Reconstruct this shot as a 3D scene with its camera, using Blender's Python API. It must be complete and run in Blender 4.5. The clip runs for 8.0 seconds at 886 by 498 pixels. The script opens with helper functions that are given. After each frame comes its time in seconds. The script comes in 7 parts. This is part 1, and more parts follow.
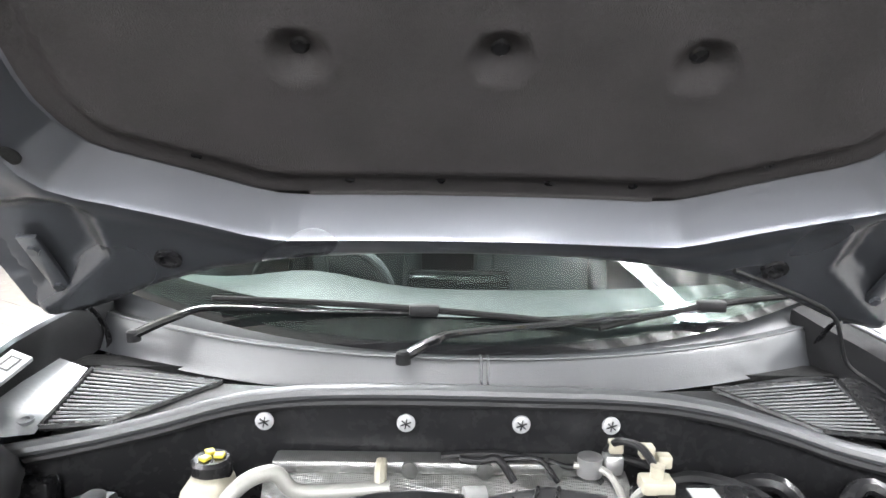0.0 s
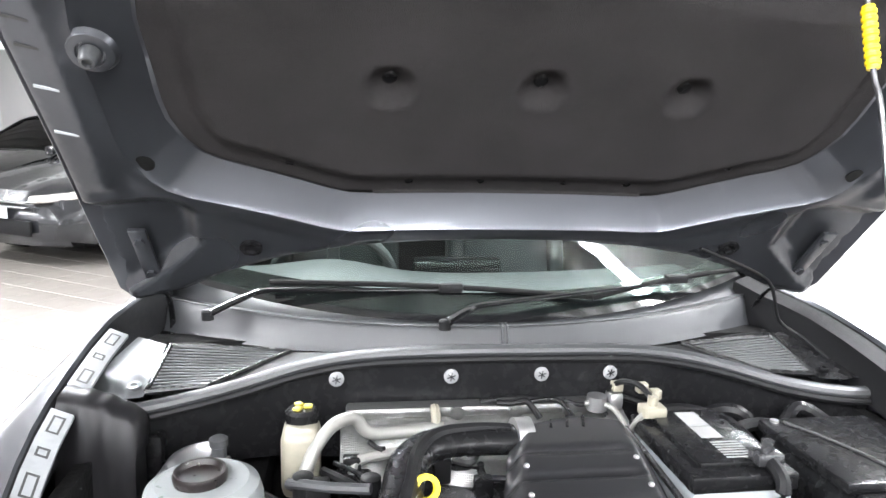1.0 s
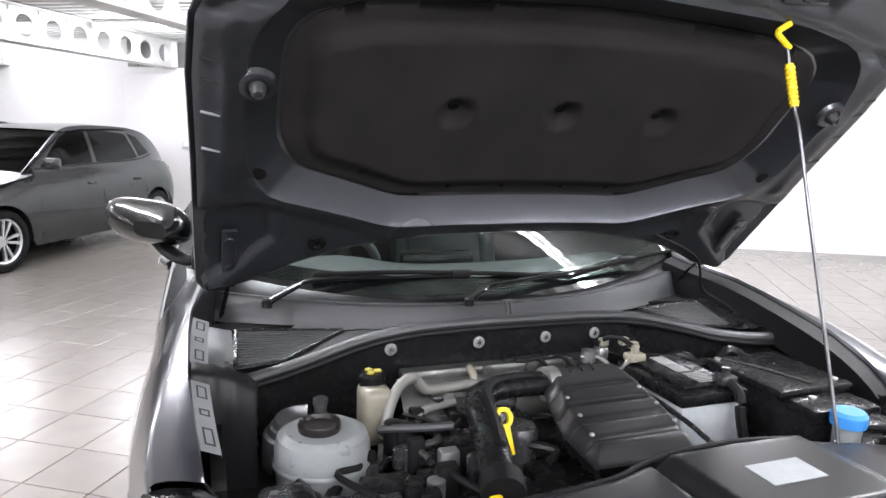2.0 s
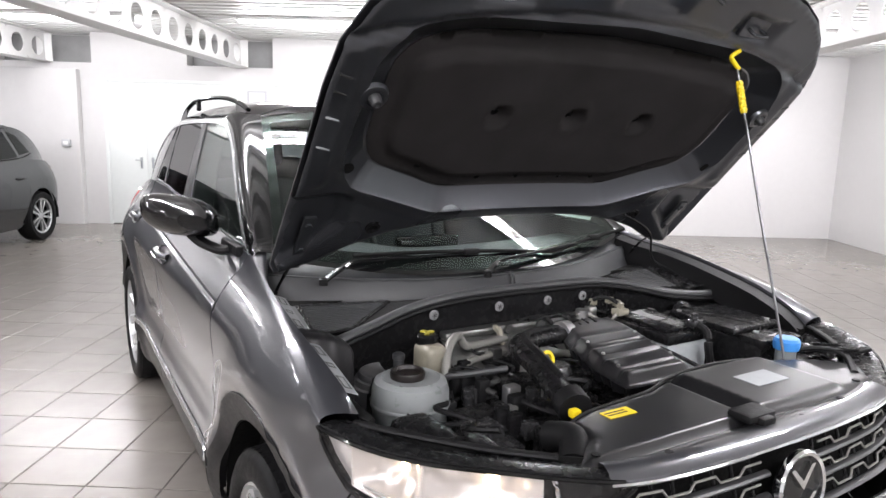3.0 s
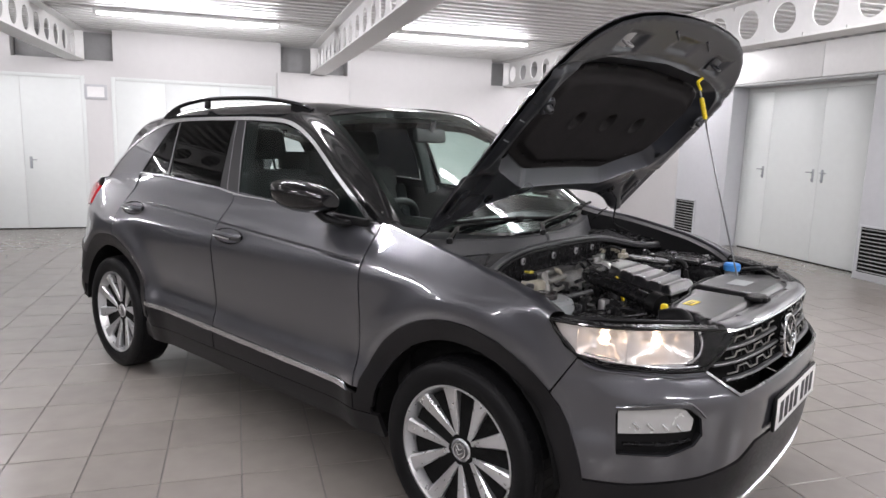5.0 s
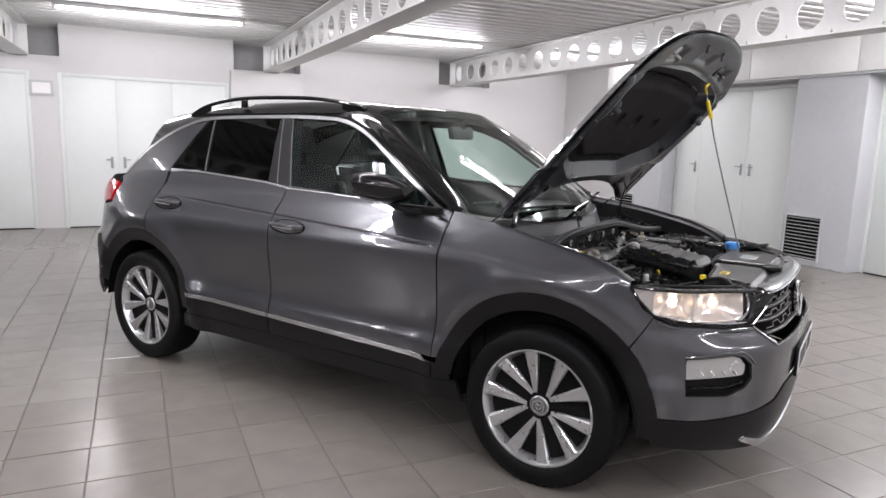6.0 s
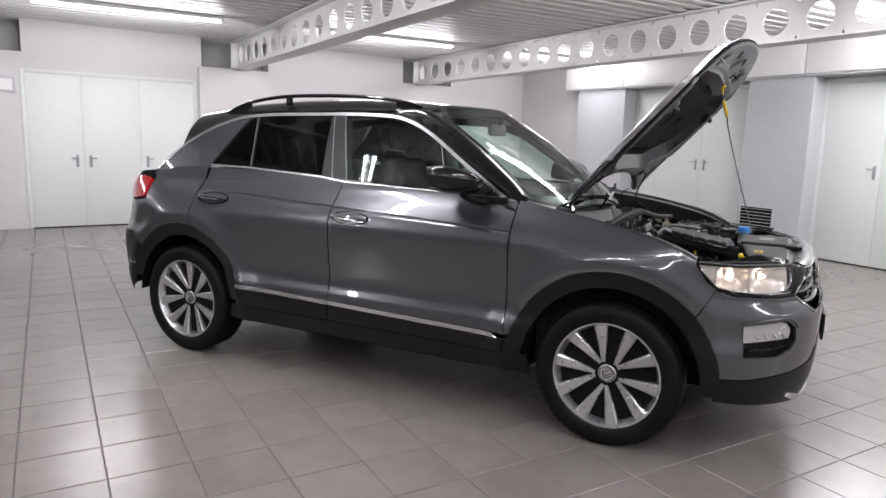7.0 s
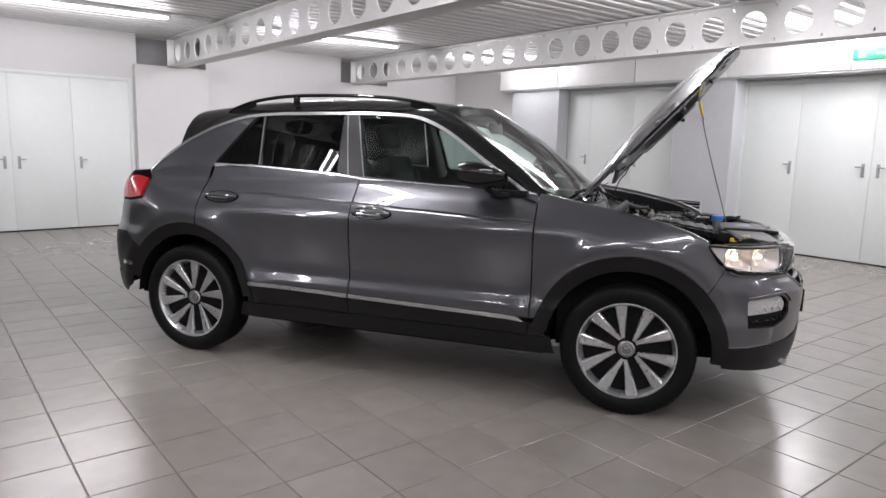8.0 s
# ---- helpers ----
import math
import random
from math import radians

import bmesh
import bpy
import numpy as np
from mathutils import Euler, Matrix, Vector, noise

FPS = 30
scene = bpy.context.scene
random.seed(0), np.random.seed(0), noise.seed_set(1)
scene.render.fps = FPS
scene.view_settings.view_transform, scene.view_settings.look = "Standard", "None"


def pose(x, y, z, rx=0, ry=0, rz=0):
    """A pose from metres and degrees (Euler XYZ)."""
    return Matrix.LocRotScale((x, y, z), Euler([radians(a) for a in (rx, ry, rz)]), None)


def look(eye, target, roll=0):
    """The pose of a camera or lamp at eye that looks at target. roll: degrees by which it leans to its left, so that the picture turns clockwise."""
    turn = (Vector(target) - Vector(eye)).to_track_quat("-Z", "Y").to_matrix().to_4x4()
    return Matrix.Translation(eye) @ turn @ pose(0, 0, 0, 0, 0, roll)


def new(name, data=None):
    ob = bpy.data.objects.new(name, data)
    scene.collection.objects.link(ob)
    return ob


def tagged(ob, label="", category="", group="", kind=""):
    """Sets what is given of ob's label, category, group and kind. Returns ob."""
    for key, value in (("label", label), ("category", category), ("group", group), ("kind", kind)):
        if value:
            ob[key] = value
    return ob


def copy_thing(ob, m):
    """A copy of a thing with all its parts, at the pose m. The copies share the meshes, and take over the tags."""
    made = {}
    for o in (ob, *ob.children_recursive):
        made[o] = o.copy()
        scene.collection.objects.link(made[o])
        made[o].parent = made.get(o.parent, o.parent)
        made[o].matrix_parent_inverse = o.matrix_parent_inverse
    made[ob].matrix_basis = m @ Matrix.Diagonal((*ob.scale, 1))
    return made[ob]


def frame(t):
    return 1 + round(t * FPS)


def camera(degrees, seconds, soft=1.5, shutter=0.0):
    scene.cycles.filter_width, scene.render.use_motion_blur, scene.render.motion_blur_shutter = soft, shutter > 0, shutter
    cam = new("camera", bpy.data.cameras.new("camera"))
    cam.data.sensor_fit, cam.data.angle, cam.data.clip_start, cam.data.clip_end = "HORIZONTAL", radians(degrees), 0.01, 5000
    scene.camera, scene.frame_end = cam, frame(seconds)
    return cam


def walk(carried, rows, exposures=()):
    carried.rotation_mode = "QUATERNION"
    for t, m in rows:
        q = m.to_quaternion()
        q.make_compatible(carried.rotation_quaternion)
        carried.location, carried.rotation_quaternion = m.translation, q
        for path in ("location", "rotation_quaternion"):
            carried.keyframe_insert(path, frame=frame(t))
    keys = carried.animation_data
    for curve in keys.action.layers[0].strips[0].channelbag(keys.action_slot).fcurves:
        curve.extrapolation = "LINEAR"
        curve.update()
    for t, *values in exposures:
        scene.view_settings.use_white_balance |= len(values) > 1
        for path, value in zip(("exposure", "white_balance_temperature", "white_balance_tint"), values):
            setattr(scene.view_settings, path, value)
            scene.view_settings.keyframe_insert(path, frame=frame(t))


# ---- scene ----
cam = camera(66.7, 8.0)
# seconds, eye, target, roll
PATH = [
    (0, (-0.075, -0.926, 1.393), (-0.035, 1.043, 1.044), 1.3),
    (0.5, (-0.19, -1.024, 1.397), (-0.079, 0.942, 1.045), 1.6),
    (1, (-0.312, -1.174, 1.419), (-0.038, 0.774, 1.06), 1.5),
    (1.5, (-0.524, -1.296, 1.436), (-0.04, 0.613, 1.088), 1.7),
    (3, (-1.289, -1.506, 1.433), (-0.269, 0.182, 1.096), 1.6),
    (3.5, (-1.592, -1.511, 1.435), (-0.419, 0.073, 1.095), 1.6),
    (4, (-1.906, -1.484, 1.43), (-0.622, 0.012, 1.092), 1.7),
    (4.5, (-2.234, -1.433, 1.413), (-0.83, -0.047, 1.083), 1.8),
    (6, (-3.209, -1.057, 1.374), (-1.553, 0.017, 1.05), 1.8),
    (6.5, (-3.506, -0.827, 1.364), (-1.789, 0.147, 1.04), 1.8),
    (7, (-3.75, -0.641, 1.343), (-1.991, 0.254, 1.02), 1.7),
    (7.5, (-3.963, -0.41, 1.34), (-2.162, 0.398, 1.016), 1.6),
    (8, (-4.167, -0.182, 1.319), (-2.301, 0.464, 1.002), 1.5),
]
EXPOSE = [(0, 2.62, 6400, 4), (0.5, 2.64, 6350, 4), (1, 2.47, 6300, 5), (1.5, 1.76, 6250, 7), (3, 0.82, 6500, 9), (4.5, 0.35, 6500, 11), (6, 0.13, 6500, 11), (8, -0.08, 6500, 11)]
walk(cam, [(t, look(eye, target, roll)) for t, eye, target, roll in PATH], EXPOSE)

# ---- light: fluorescent battens under the deck ----
world = bpy.data.worlds.new("world")
world.use_nodes = True
world.node_tree.nodes["Background"].inputs[0].default_value = (0.9, 0.93, 1.0, 1)
world.node_tree.nodes["Background"].inputs[1].default_value = 0.05
scene.world = world
ROOM = pose(0, 0, 0, 0, 0, -32.5)          # room axes: u along the back wall, v towards it
CEIL, BEAM_LOW = 2.70, 2.28
BEAMS_U = (-9.0, -6.2, -3.48, -0.22, 3.0)
TUBE_U = (-8.4, -5.1, -1.9, 1.3, 4.35)
# rows -2.4 and -5.8 are unseen, added to light the near side
TUBE_V = (6.0, 1.0, -2.4, -5.8)
for bay in TUBE_U:
    for row in TUBE_V:
        for side in (-1, 1):
            lamp = bpy.data.lights.new("tube_light", "AREA")
            lamp.shape, lamp.size, lamp.size_y = "RECTANGLE", 1.9, 0.05
            # output set by row and bay to balance walls and floor
            lamp.energy, lamp.color = {6.0: 29, 1.0: 42, -2.4: 30, -5.8: 26}[row] * (1.12 if bay > 4 else 0.68 if bay < -4 else 1.0), (0.985, 0.955, 1.0)
            lit = new("tube_light", lamp)
            lit.matrix_world = ROOM @ pose(bay, row + side * 0.045, CEIL - 0.096, side * 52)

# ---- materials ----
MATS = {}


def mat(name, base, rough=0.5, metal=0.0, var=0.06, scale=8.0, bump=0.0, bscale=60.0, coat=0.0, spec=0.5, glow=None, island=0.0, rvar=0.12, detail=5, world=False):
    """A procedural material: colour with slow and fine variation, varied roughness, fine relief."""
    m = bpy.data.materials.new(name)
    m.use_nodes = True
    nt = m.node_tree
    N, L = nt.nodes, nt.links
    b = N["Principled BSDF"]
    b.inputs["Metallic"].default_value = metal
    b.inputs["Coat Weight"].default_value = coat
    b.inputs["Coat Roughness"].default_value = 0.03
    b.inputs["Specular IOR Level"].default_value = spec
    tc = N.new("ShaderNodeTexCoord")
    n1, n2 = N.new("ShaderNodeTexNoise"), N.new("ShaderNodeTexNoise")
    n1.inputs["Scale"].default_value, n1.inputs["Detail"].default_value = scale * 0.25, 3
    n2.inputs["Scale"].default_value, n2.inputs["Detail"].default_value = scale * 4, detail
    place = N.new("ShaderNodeNewGeometry").outputs["Position"] if world else tc.outputs["Object"]
    for n in (n1, n2):
        L.new(place, n.inputs["Vector"])
    mix = N.new("ShaderNodeMath")
    mix.operation = "MULTIPLY_ADD"
    L.new(n1.outputs["Fac"], mix.inputs[0])
    mix.inputs[1].default_value = 1.2
    L.new(n2.outputs["Fac"], mix.inputs[2])
    rng = N.new("ShaderNodeMapRange")
    rng.inputs["From Min"].default_value, rng.inputs["From Max"].default_value = 0.7, 1.5
    rng.inputs["To Min"].default_value, rng.inputs["To Max"].default_value = 1 - var, 1 + var
    L.new(mix.outputs[0], rng.inputs["Value"])
    fac = rng.outputs["Result"]
    if island:
        oi = N.new("ShaderNodeObjectInfo")
        r2 = N.new("ShaderNodeMapRange")
        r2.inputs["To Min"].default_value, r2.inputs["To Max"].default_value = 1 - island, 1 + island
        L.new(oi.outputs["Random"], r2.inputs["Value"])
        mu = N.new("ShaderNodeMath")
        mu.operation = "MULTIPLY"
        L.new(fac, mu.inputs[0])
        L.new(r2.outputs["Result"], mu.inputs[1])
        fac = mu.outputs[0]
    sc = N.new("ShaderNodeVectorMath")
    sc.operation = "SCALE"
    sc.inputs[0].default_value = base
    L.new(fac, sc.inputs["Scale"])
    L.new(sc.outputs[0], b.inputs["Base Color"])
    rr = N.new("ShaderNodeMapRange")
    rr.inputs["From Min"].default_value, rr.inputs["From Max"].default_value = 0.3, 0.7
    rr.inputs["To Min"].default_value, rr.inputs["To Max"].default_value = rough * (1 - rvar), min(1, rough * (1 + rvar))
    L.new(n2.outputs["Fac"], rr.inputs["Value"])
    L.new(rr.outputs["Result"], b.inputs["Roughness"])
    if bump:
        n3 = N.new("ShaderNodeTexNoise")
        n3.inputs["Scale"].default_value, n3.inputs["Detail"].default_value = bscale, 4
        L.new(tc.outputs["Object"], n3.inputs["Vector"])
        bp = N.new("ShaderNodeBump")
        bp.inputs["Strength"].default_value, bp.inputs["Distance"].default_value = bump, 0.01
        L.new(n3.outputs["Fac"], bp.inputs["Height"])
        L.new(bp.outputs["Normal"], b.inputs["Normal"])
    if glow:
        b.inputs["Emission Color"].default_value = (*glow[0], 1)
        b.inputs["Emission Strength"].default_value = glow[1]
    m.cycles.emission_sampling = "NONE"
    MATS[name] = m
    return m


def glass(name, tint, rough=0.0):
    m = bpy.data.materials.new(name)
    m.use_nodes = True
    N, L = m.node_tree.nodes, m.node_tree.links
    N.remove(N["Principled BSDF"])
    tr, gl, mx, fr = (N.new(k) for k in ("ShaderNodeBsdfTransparent", "ShaderNodeBsdfGlossy", "ShaderNodeMixShader", "ShaderNodeLayerWeight"))
    tr.inputs[0].default_value = (*tint, 1)
    gl.inputs["Roughness"].default_value = 0.01 + rough
    fr.inputs[0].default_value = 0.5
    power, lift = N.new("ShaderNodeMath"), N.new("ShaderNodeMath")
    power.operation, lift.operation = "POWER", "MULTIPLY_ADD"
    power.inputs[1].default_value, lift.inputs[1].default_value, lift.inputs[2].default_value = 5.0, 0.97, 0.03
    L.new(fr.outputs["Facing"], power.inputs[0])
    L.new(power.outputs[0], lift.inputs[0])
    L.new(lift.outputs[0], mx.inputs[0])
    L.new(tr.outputs[0], mx.inputs[1])
    L.new(gl.outputs[0], mx.inputs[2])
    L.new(mx.outputs[0], N["Material Output"].inputs[0])
    MATS[name] = m
    return m


PAINT = mat("grey_metallic_paint", (0.068, 0.0700, 0.0795), 0.29, 0.6, 0.02, 0.8, coat=1.0, rvar=0.03, detail=1)
PAINT.node_tree.nodes["Principled BSDF"].inputs["Coat IOR"].default_value = 1.75
PAINT_IN = mat("grey_paint_inside", (0.057, 0.060, 0.067), 0.28, 0.75, 0.02, 0.8, coat=0.12, rvar=0.03, detail=1)
GLOSS_BLACK = mat("gloss_black_paint", (0.006, 0.006, 0.0065), 0.07, 0, 0.03, 1, spec=0.45, rvar=0.03, detail=1)
CLAD = mat("black_textured_plastic", (0.007, 0.007, 0.0075), 0.5, 0, 0.12, 20, 0.10, 700, spec=0.15)
MOULD = mat("grained_black_moulding", (0.0095, 0.0092, 0.0100), 0.36, 0, 0.10, 20, 0.05, 700, spec=0.20)
PLASTIC = mat("dark_moulded_plastic", (0.0075, 0.0075, 0.008), 0.27, 0, 0.06, 14, 0.03, 350, spec=0.17, rvar=0.05, detail=2)
COWL = mat("grey_cowl_plastic", (0.024, 0.025, 0.027), 0.4, 0, 0.14, 12, 0.1, 420)
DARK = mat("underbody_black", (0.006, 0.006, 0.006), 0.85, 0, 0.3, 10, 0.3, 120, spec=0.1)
RUBBER = mat("tyre_rubber", (0.006, 0.006, 0.0065), 0.5, 0, 0.2, 16, 0.10, 260, spec=0.12)
SEAL = mat("seal_rubber", (0.030, 0.031, 0.033), 0.45, 0, 0.18, 18, 0.1, 300)
ALLOY = mat("silver_alloy", (0.54, 0.55, 0.56), 0.3, 0.85, 0.05, 12, 0.02, 500, coat=0.3)
ALLOY_DARK = mat("shaded_alloy", (0.06, 0.06, 0.063), 0.26, 0.6, 0.2, 20)
STEEL = mat("brushed_steel", (0.5, 0.5, 0.5), 0.38, 0.95, 0.12, 20, 0.05, 300)
CHROME = mat("bright_chrome", (0.82, 0.83, 0.84), 0.1, 1.0, 0.02, 2, rvar=0.03, detail=1)
TRIM_AL = mat("satin_aluminium", (0.62, 0.63, 0.64), 0.24, 0.95, 0.02, 2, rvar=0.03, detail=1)
FELT = mat("black_felt", (0.0208, 0.0193, 0.0194), 0.9, 0, 0.25, 30, 0.4, 500, spec=0.1)
WHITE_TANK = mat("translucent_white_plastic", (0.21, 0.222, 0.225), 0.3, 0, 0.08, 10, 0.04, 120)
CREAM = mat("cream_plastic", (0.205, 0.19, 0.15), 0.42, 0, 0.16, 14, 0.05, 160)
YELLOW = mat("yellow_plastic", (0.75, 0.56, 0.01), 0.42, 0, 0.1, 20)
BLUE = mat("blue_plastic", (0.05, 0.24, 0.62), 0.4, 0, 0.1, 20)
FOIL = mat("embossed_heat_foil", (0.27, 0.27, 0.265), 0.34, 0.95, 0.18, 30)
weave = FOIL.node_tree.nodes.new("ShaderNodeTexVoronoi")
weave.inputs["Scale"].default_value, weave.inputs["Randomness"].default_value = 280, 0.0
emboss = FOIL.node_tree.nodes.new("ShaderNodeBump")
emboss.inputs["Strength"].default_value, emboss.inputs["Distance"].default_value = 0.6, 0.002
FOIL.node_tree.links.new(FOIL.node_tree.nodes["Texture Coordinate"].outputs["Object"], weave.inputs["Vector"])
FOIL.node_tree.links.new(weave.outputs["Distance"], emboss.inputs["Height"])
FOIL.node_tree.links.new(emboss.outputs["Normal"], FOIL.node_tree.nodes["Principled BSDF"].inputs["Normal"])
SATIN_STEEL = mat("satin_dark_metal", (0.30, 0.30, 0.305), 0.26, 0.9, 0.05, 8)
SLAT = mat("dull_silver_slat", (0.17, 0.17, 0.175), 0.38, 0.8, 0.1, 12)
OLIVE = mat("dull_yellow_plastic", (0.30, 0.25, 0.02), 0.5, 0, 0.1, 20)
BROWN = mat("dark_brown_plastic", (0.0085, 0.0060, 0.0058), 0.3, 0, 0.1, 16, 0.03, 300, spec=0.4)
PIPE = mat("dull_aluminium_pipe", (0.20, 0.196, 0.184), 0.5, 0.35, 0.12, 16, 0.05, 200)
GREY_BOX = mat("pale_grey_plastic", (0.3, 0.32, 0.33), 0.45, 0, 0.15, 12, 0.05, 160)
ROD = mat("dark_plated_rod", (0.16, 0.16, 0.165), 0.35, 0.9, 0.15, 20)
SATIN = mat("satin_black_plastic", (0.011, 0.011, 0.012), 0.30, 0, 0.06, 4, spec=0.4, rvar=0.05, detail=2)
FADED = mat("dull_grey_print", (0.2, 0.2, 0.2), 0.5, 0, 0.15, 20)
LABEL = mat("white_label", (0.75, 0.75, 0.74), 0.5, 0, 0.06, 20)
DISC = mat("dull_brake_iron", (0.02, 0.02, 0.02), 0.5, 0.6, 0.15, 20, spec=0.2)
INK = mat("black_print", (0.02, 0.02, 0.02), 0.6, 0, 0.05)
RED_LENS = mat("red_lens", (0.36, 0.010, 0.014), 0.12, 0, 0.1, 12, coat=1.0, glow=((1.0, 0.03, 0.04), 0.04))
SEAT = mat("dark_seat_cloth", (0.022, 0.023, 0.025), 0.85, 0, 0.2, 40, 0.2, 400)
DASH = mat("dark_dash_plastic", (0.03, 0.031, 0.033), 0.6, 0, 0.12, 20, 0.1, 300)
GREY_TRIM = mat("pale_headlining", (0.42, 0.42, 0.41), 0.9, 0, 0.06, 20, 0.1, 300)
SCREEN_GLASS = glass("clear_screen_glass", (0.74, 0.86, 0.81))
DOOR_GLASS = glass("clear_door_glass", (0.80, 0.87, 0.85))
PRIVACY = glass("privacy_glass", (0.12, 0.122, 0.13))
LENS = glass("lamp_lens", (0.97, 0.97, 0.98))
PALE = mat("pale_grey_body_paint", (0.215, 0.222, 0.23), 0.4, 0.1, 0.15, 14, 0.05, 120)
PLATE = mat("bare_grey_metal", (0.15, 0.155, 0.16), 0.36, 0.6, 0.15, 14, 0.05, 120)
NUT = mat("pale_nut_plastic", (0.20, 0.20, 0.205), 0.5, 0, 0.08, 20)
BULB = mat("warm_bulb", (1, 0.9, 0.75), 0.3, glow=((1.0, 0.74, 0.50), 9.0))
DULL_RED = mat("unlit_red_lens", (0.16, 0.008, 0.01), 0.12, 0, 0.1, 12, coat=1.0)
LOUVRE = mat("grey_louvre_plastic", (0.036, 0.037, 0.039), 0.4, 0, 0.1, 12)
DRL = mat("day_lamp_strip", (0.40, 0.40, 0.40), 0.25, 0.45, glow=((1.0, 0.98, 0.95), 0.05))
REFLECT = mat("lamp_reflector", (0.80, 0.76, 0.72), 0.24, 0.65, 0.05, 20)
WALL = mat("white_wall_paint", (0.585, 0.58, 0.575), 0.6, 0, 0.03, 3, 0.05, 60)
DOORP = mat("pale_grey_door_paint", (0.65, 0.68, 0.665), 0.45, 0, 0.03, 3, 0.03, 40)
COLUMN = mat("light_grey_column_paint", (0.45, 0.46, 0.475), 0.5, 0, 0.05, 4, 0.05, 60)
BEAMP = mat("white_steel_paint", (0.68, 0.68, 0.67), 0.5, 0, 0.05, 4, 0.05, 80)
DECK = mat("galvanised_deck", (0.66, 0.66, 0.65), 0.42, 0.0, 0.08, 5, 0.05, 80)
TUBE = mat("lit_tube", (1, 1, 1), 0.4, glow=((1.0, 0.975, 1.0), 6.0))
TILE = mat("grey_porcelain_tile", (0.198, 0.182, 0.165), 0.26, 0, 0.10, 2, spec=0.76, island=0.06, rvar=0.0, detail=2, world=True)
GROUT = mat("dark_grout", (0.105, 0.097, 0.09), 0.8, 0, 0.25, 20, 0.2, 200)
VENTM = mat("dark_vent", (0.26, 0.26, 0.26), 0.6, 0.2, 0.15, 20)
GREEN = mat("exit_sign_green", (0.02, 0.3, 0.14), 0.4, glow=((0.05, 0.55, 0.28), 0.35))
GREY_CAR = mat("dark_grey_car_paint", (0.019, 0.0197, 0.022), 0.26, 0.3, 0.03, 1, spec=0.35, coat=0.6, rvar=0.03, detail=1)
BLACK_CAR = mat("black_car_paint", (0.014, 0.014, 0.015), 0.2, 0.2, 0.03, 1, coat=1.0, rvar=0.03, detail=1)

# ---- building helpers ----
from mathutils.geometry import delaunay_2d_cdt


def thing(name, m, label, category, group="", kind=""):
    """A thing's Empty, at the pose m."""
    e = new(name)
    e.empty_display_size = 0.05
    e.matrix_world = m
    return tagged(e, label, category, group, kind)


def part(name, bm, material, parent=None, label="", smooth=True, angle=35):
    """One mesh object out of a bmesh, under parent (in its own axes)."""
    me = bpy.data.meshes.new(name)
    bm.to_mesh(me)
    bm.free()
    me.materials.append(material)
    if smooth:
        me.shade_smooth()
        me.set_sharp_from_angle(angle=radians(angle))
    fair = me.attributes.get("fair")
    if fair is not None:
        n = np.zeros(len(me.vertices) * 3, dtype=np.float32)
        fair.data.foreach_get("vector", n)
        n = n.reshape(-1, 3)
        given = np.linalg.norm(n, axis=1) > 0.5
        loops = np.zeros((len(me.loops), 3), dtype=np.float32)
        for f in me.polygons:
            if all(given[v] for v in f.vertices):
                for k in f.loop_indices:
                    loops[k] = n[me.loops[k].vertex_index]
        me.normals_split_custom_set(loops.tolist())
        me.attributes.remove(me.attributes["fair"])
    ob = new(name, me)
    if parent is not None:
        ob.parent = parent
    if label:
        ob["label"] = label
    return ob


def box(bm, x0, x1, y0, y1, z0, z1, bevel=0.0, m=None, seg=2):
    r = bmesh.ops.create_cube(bm, size=1.0)
    vs = r["verts"]
    t = Matrix.Translation(((x0 + x1) / 2, (y0 + y1) / 2, (z0 + z1) / 2)) @ Matrix.Diagonal((x1 - x0, y1 - y0, z1 - z0, 1))
    bmesh.ops.transform(bm, matrix=t, verts=vs)
    if bevel:
        es = list({e for v in vs for e in v.link_edges})
        r = bmesh.ops.bevel(bm, geom=es, offset=bevel, segments=seg, profile=0.5, affect="EDGES", clamp_overlap=True)
        vs = list({v for f in r["faces"] for v in f.verts} | {v for v in vs if v.is_valid})
    if m is not None:
        bmesh.ops.transform(bm, matrix=m, verts=vs)
    return vs


def cyl(bm, p, q, r0, r1=None, n=20, cap=True):
    """A round bar from p to q."""
    p, q = Vector(p), Vector(q)
    d = q - p
    t = Matrix.Translation((p + q) / 2) @ d.to_track_quat("Z", "Y").to_matrix().to_4x4()
    r = bmesh.ops.create_cone(bm, cap_ends=cap, segments=n, radius1=r0, radius2=r0 if r1 is None else r1, depth=d.length, matrix=t)
    return r["verts"]


def spline(pts, n=8, closed=False):
    """Catmull-Rom through the points."""
    P = [Vector(p) for p in pts]
    out = []
    k = len(P)
    for i in range(k if closed else k - 1):
        a, b, c, d = (P[(i + j) % k] if closed else P[min(max(i + j, 0), k - 1)] for j in (-1, 0, 1, 2))
        for s in range(n):
            t = s / n
            out.append(0.5 * ((2 * b) + (c - a) * t + (2 * a - 5 * b + 4 * c - d) * t * t + (3 * b - a - 3 * c + d) * t ** 3))
    if not closed:
        out.append(P[-1])
    return out


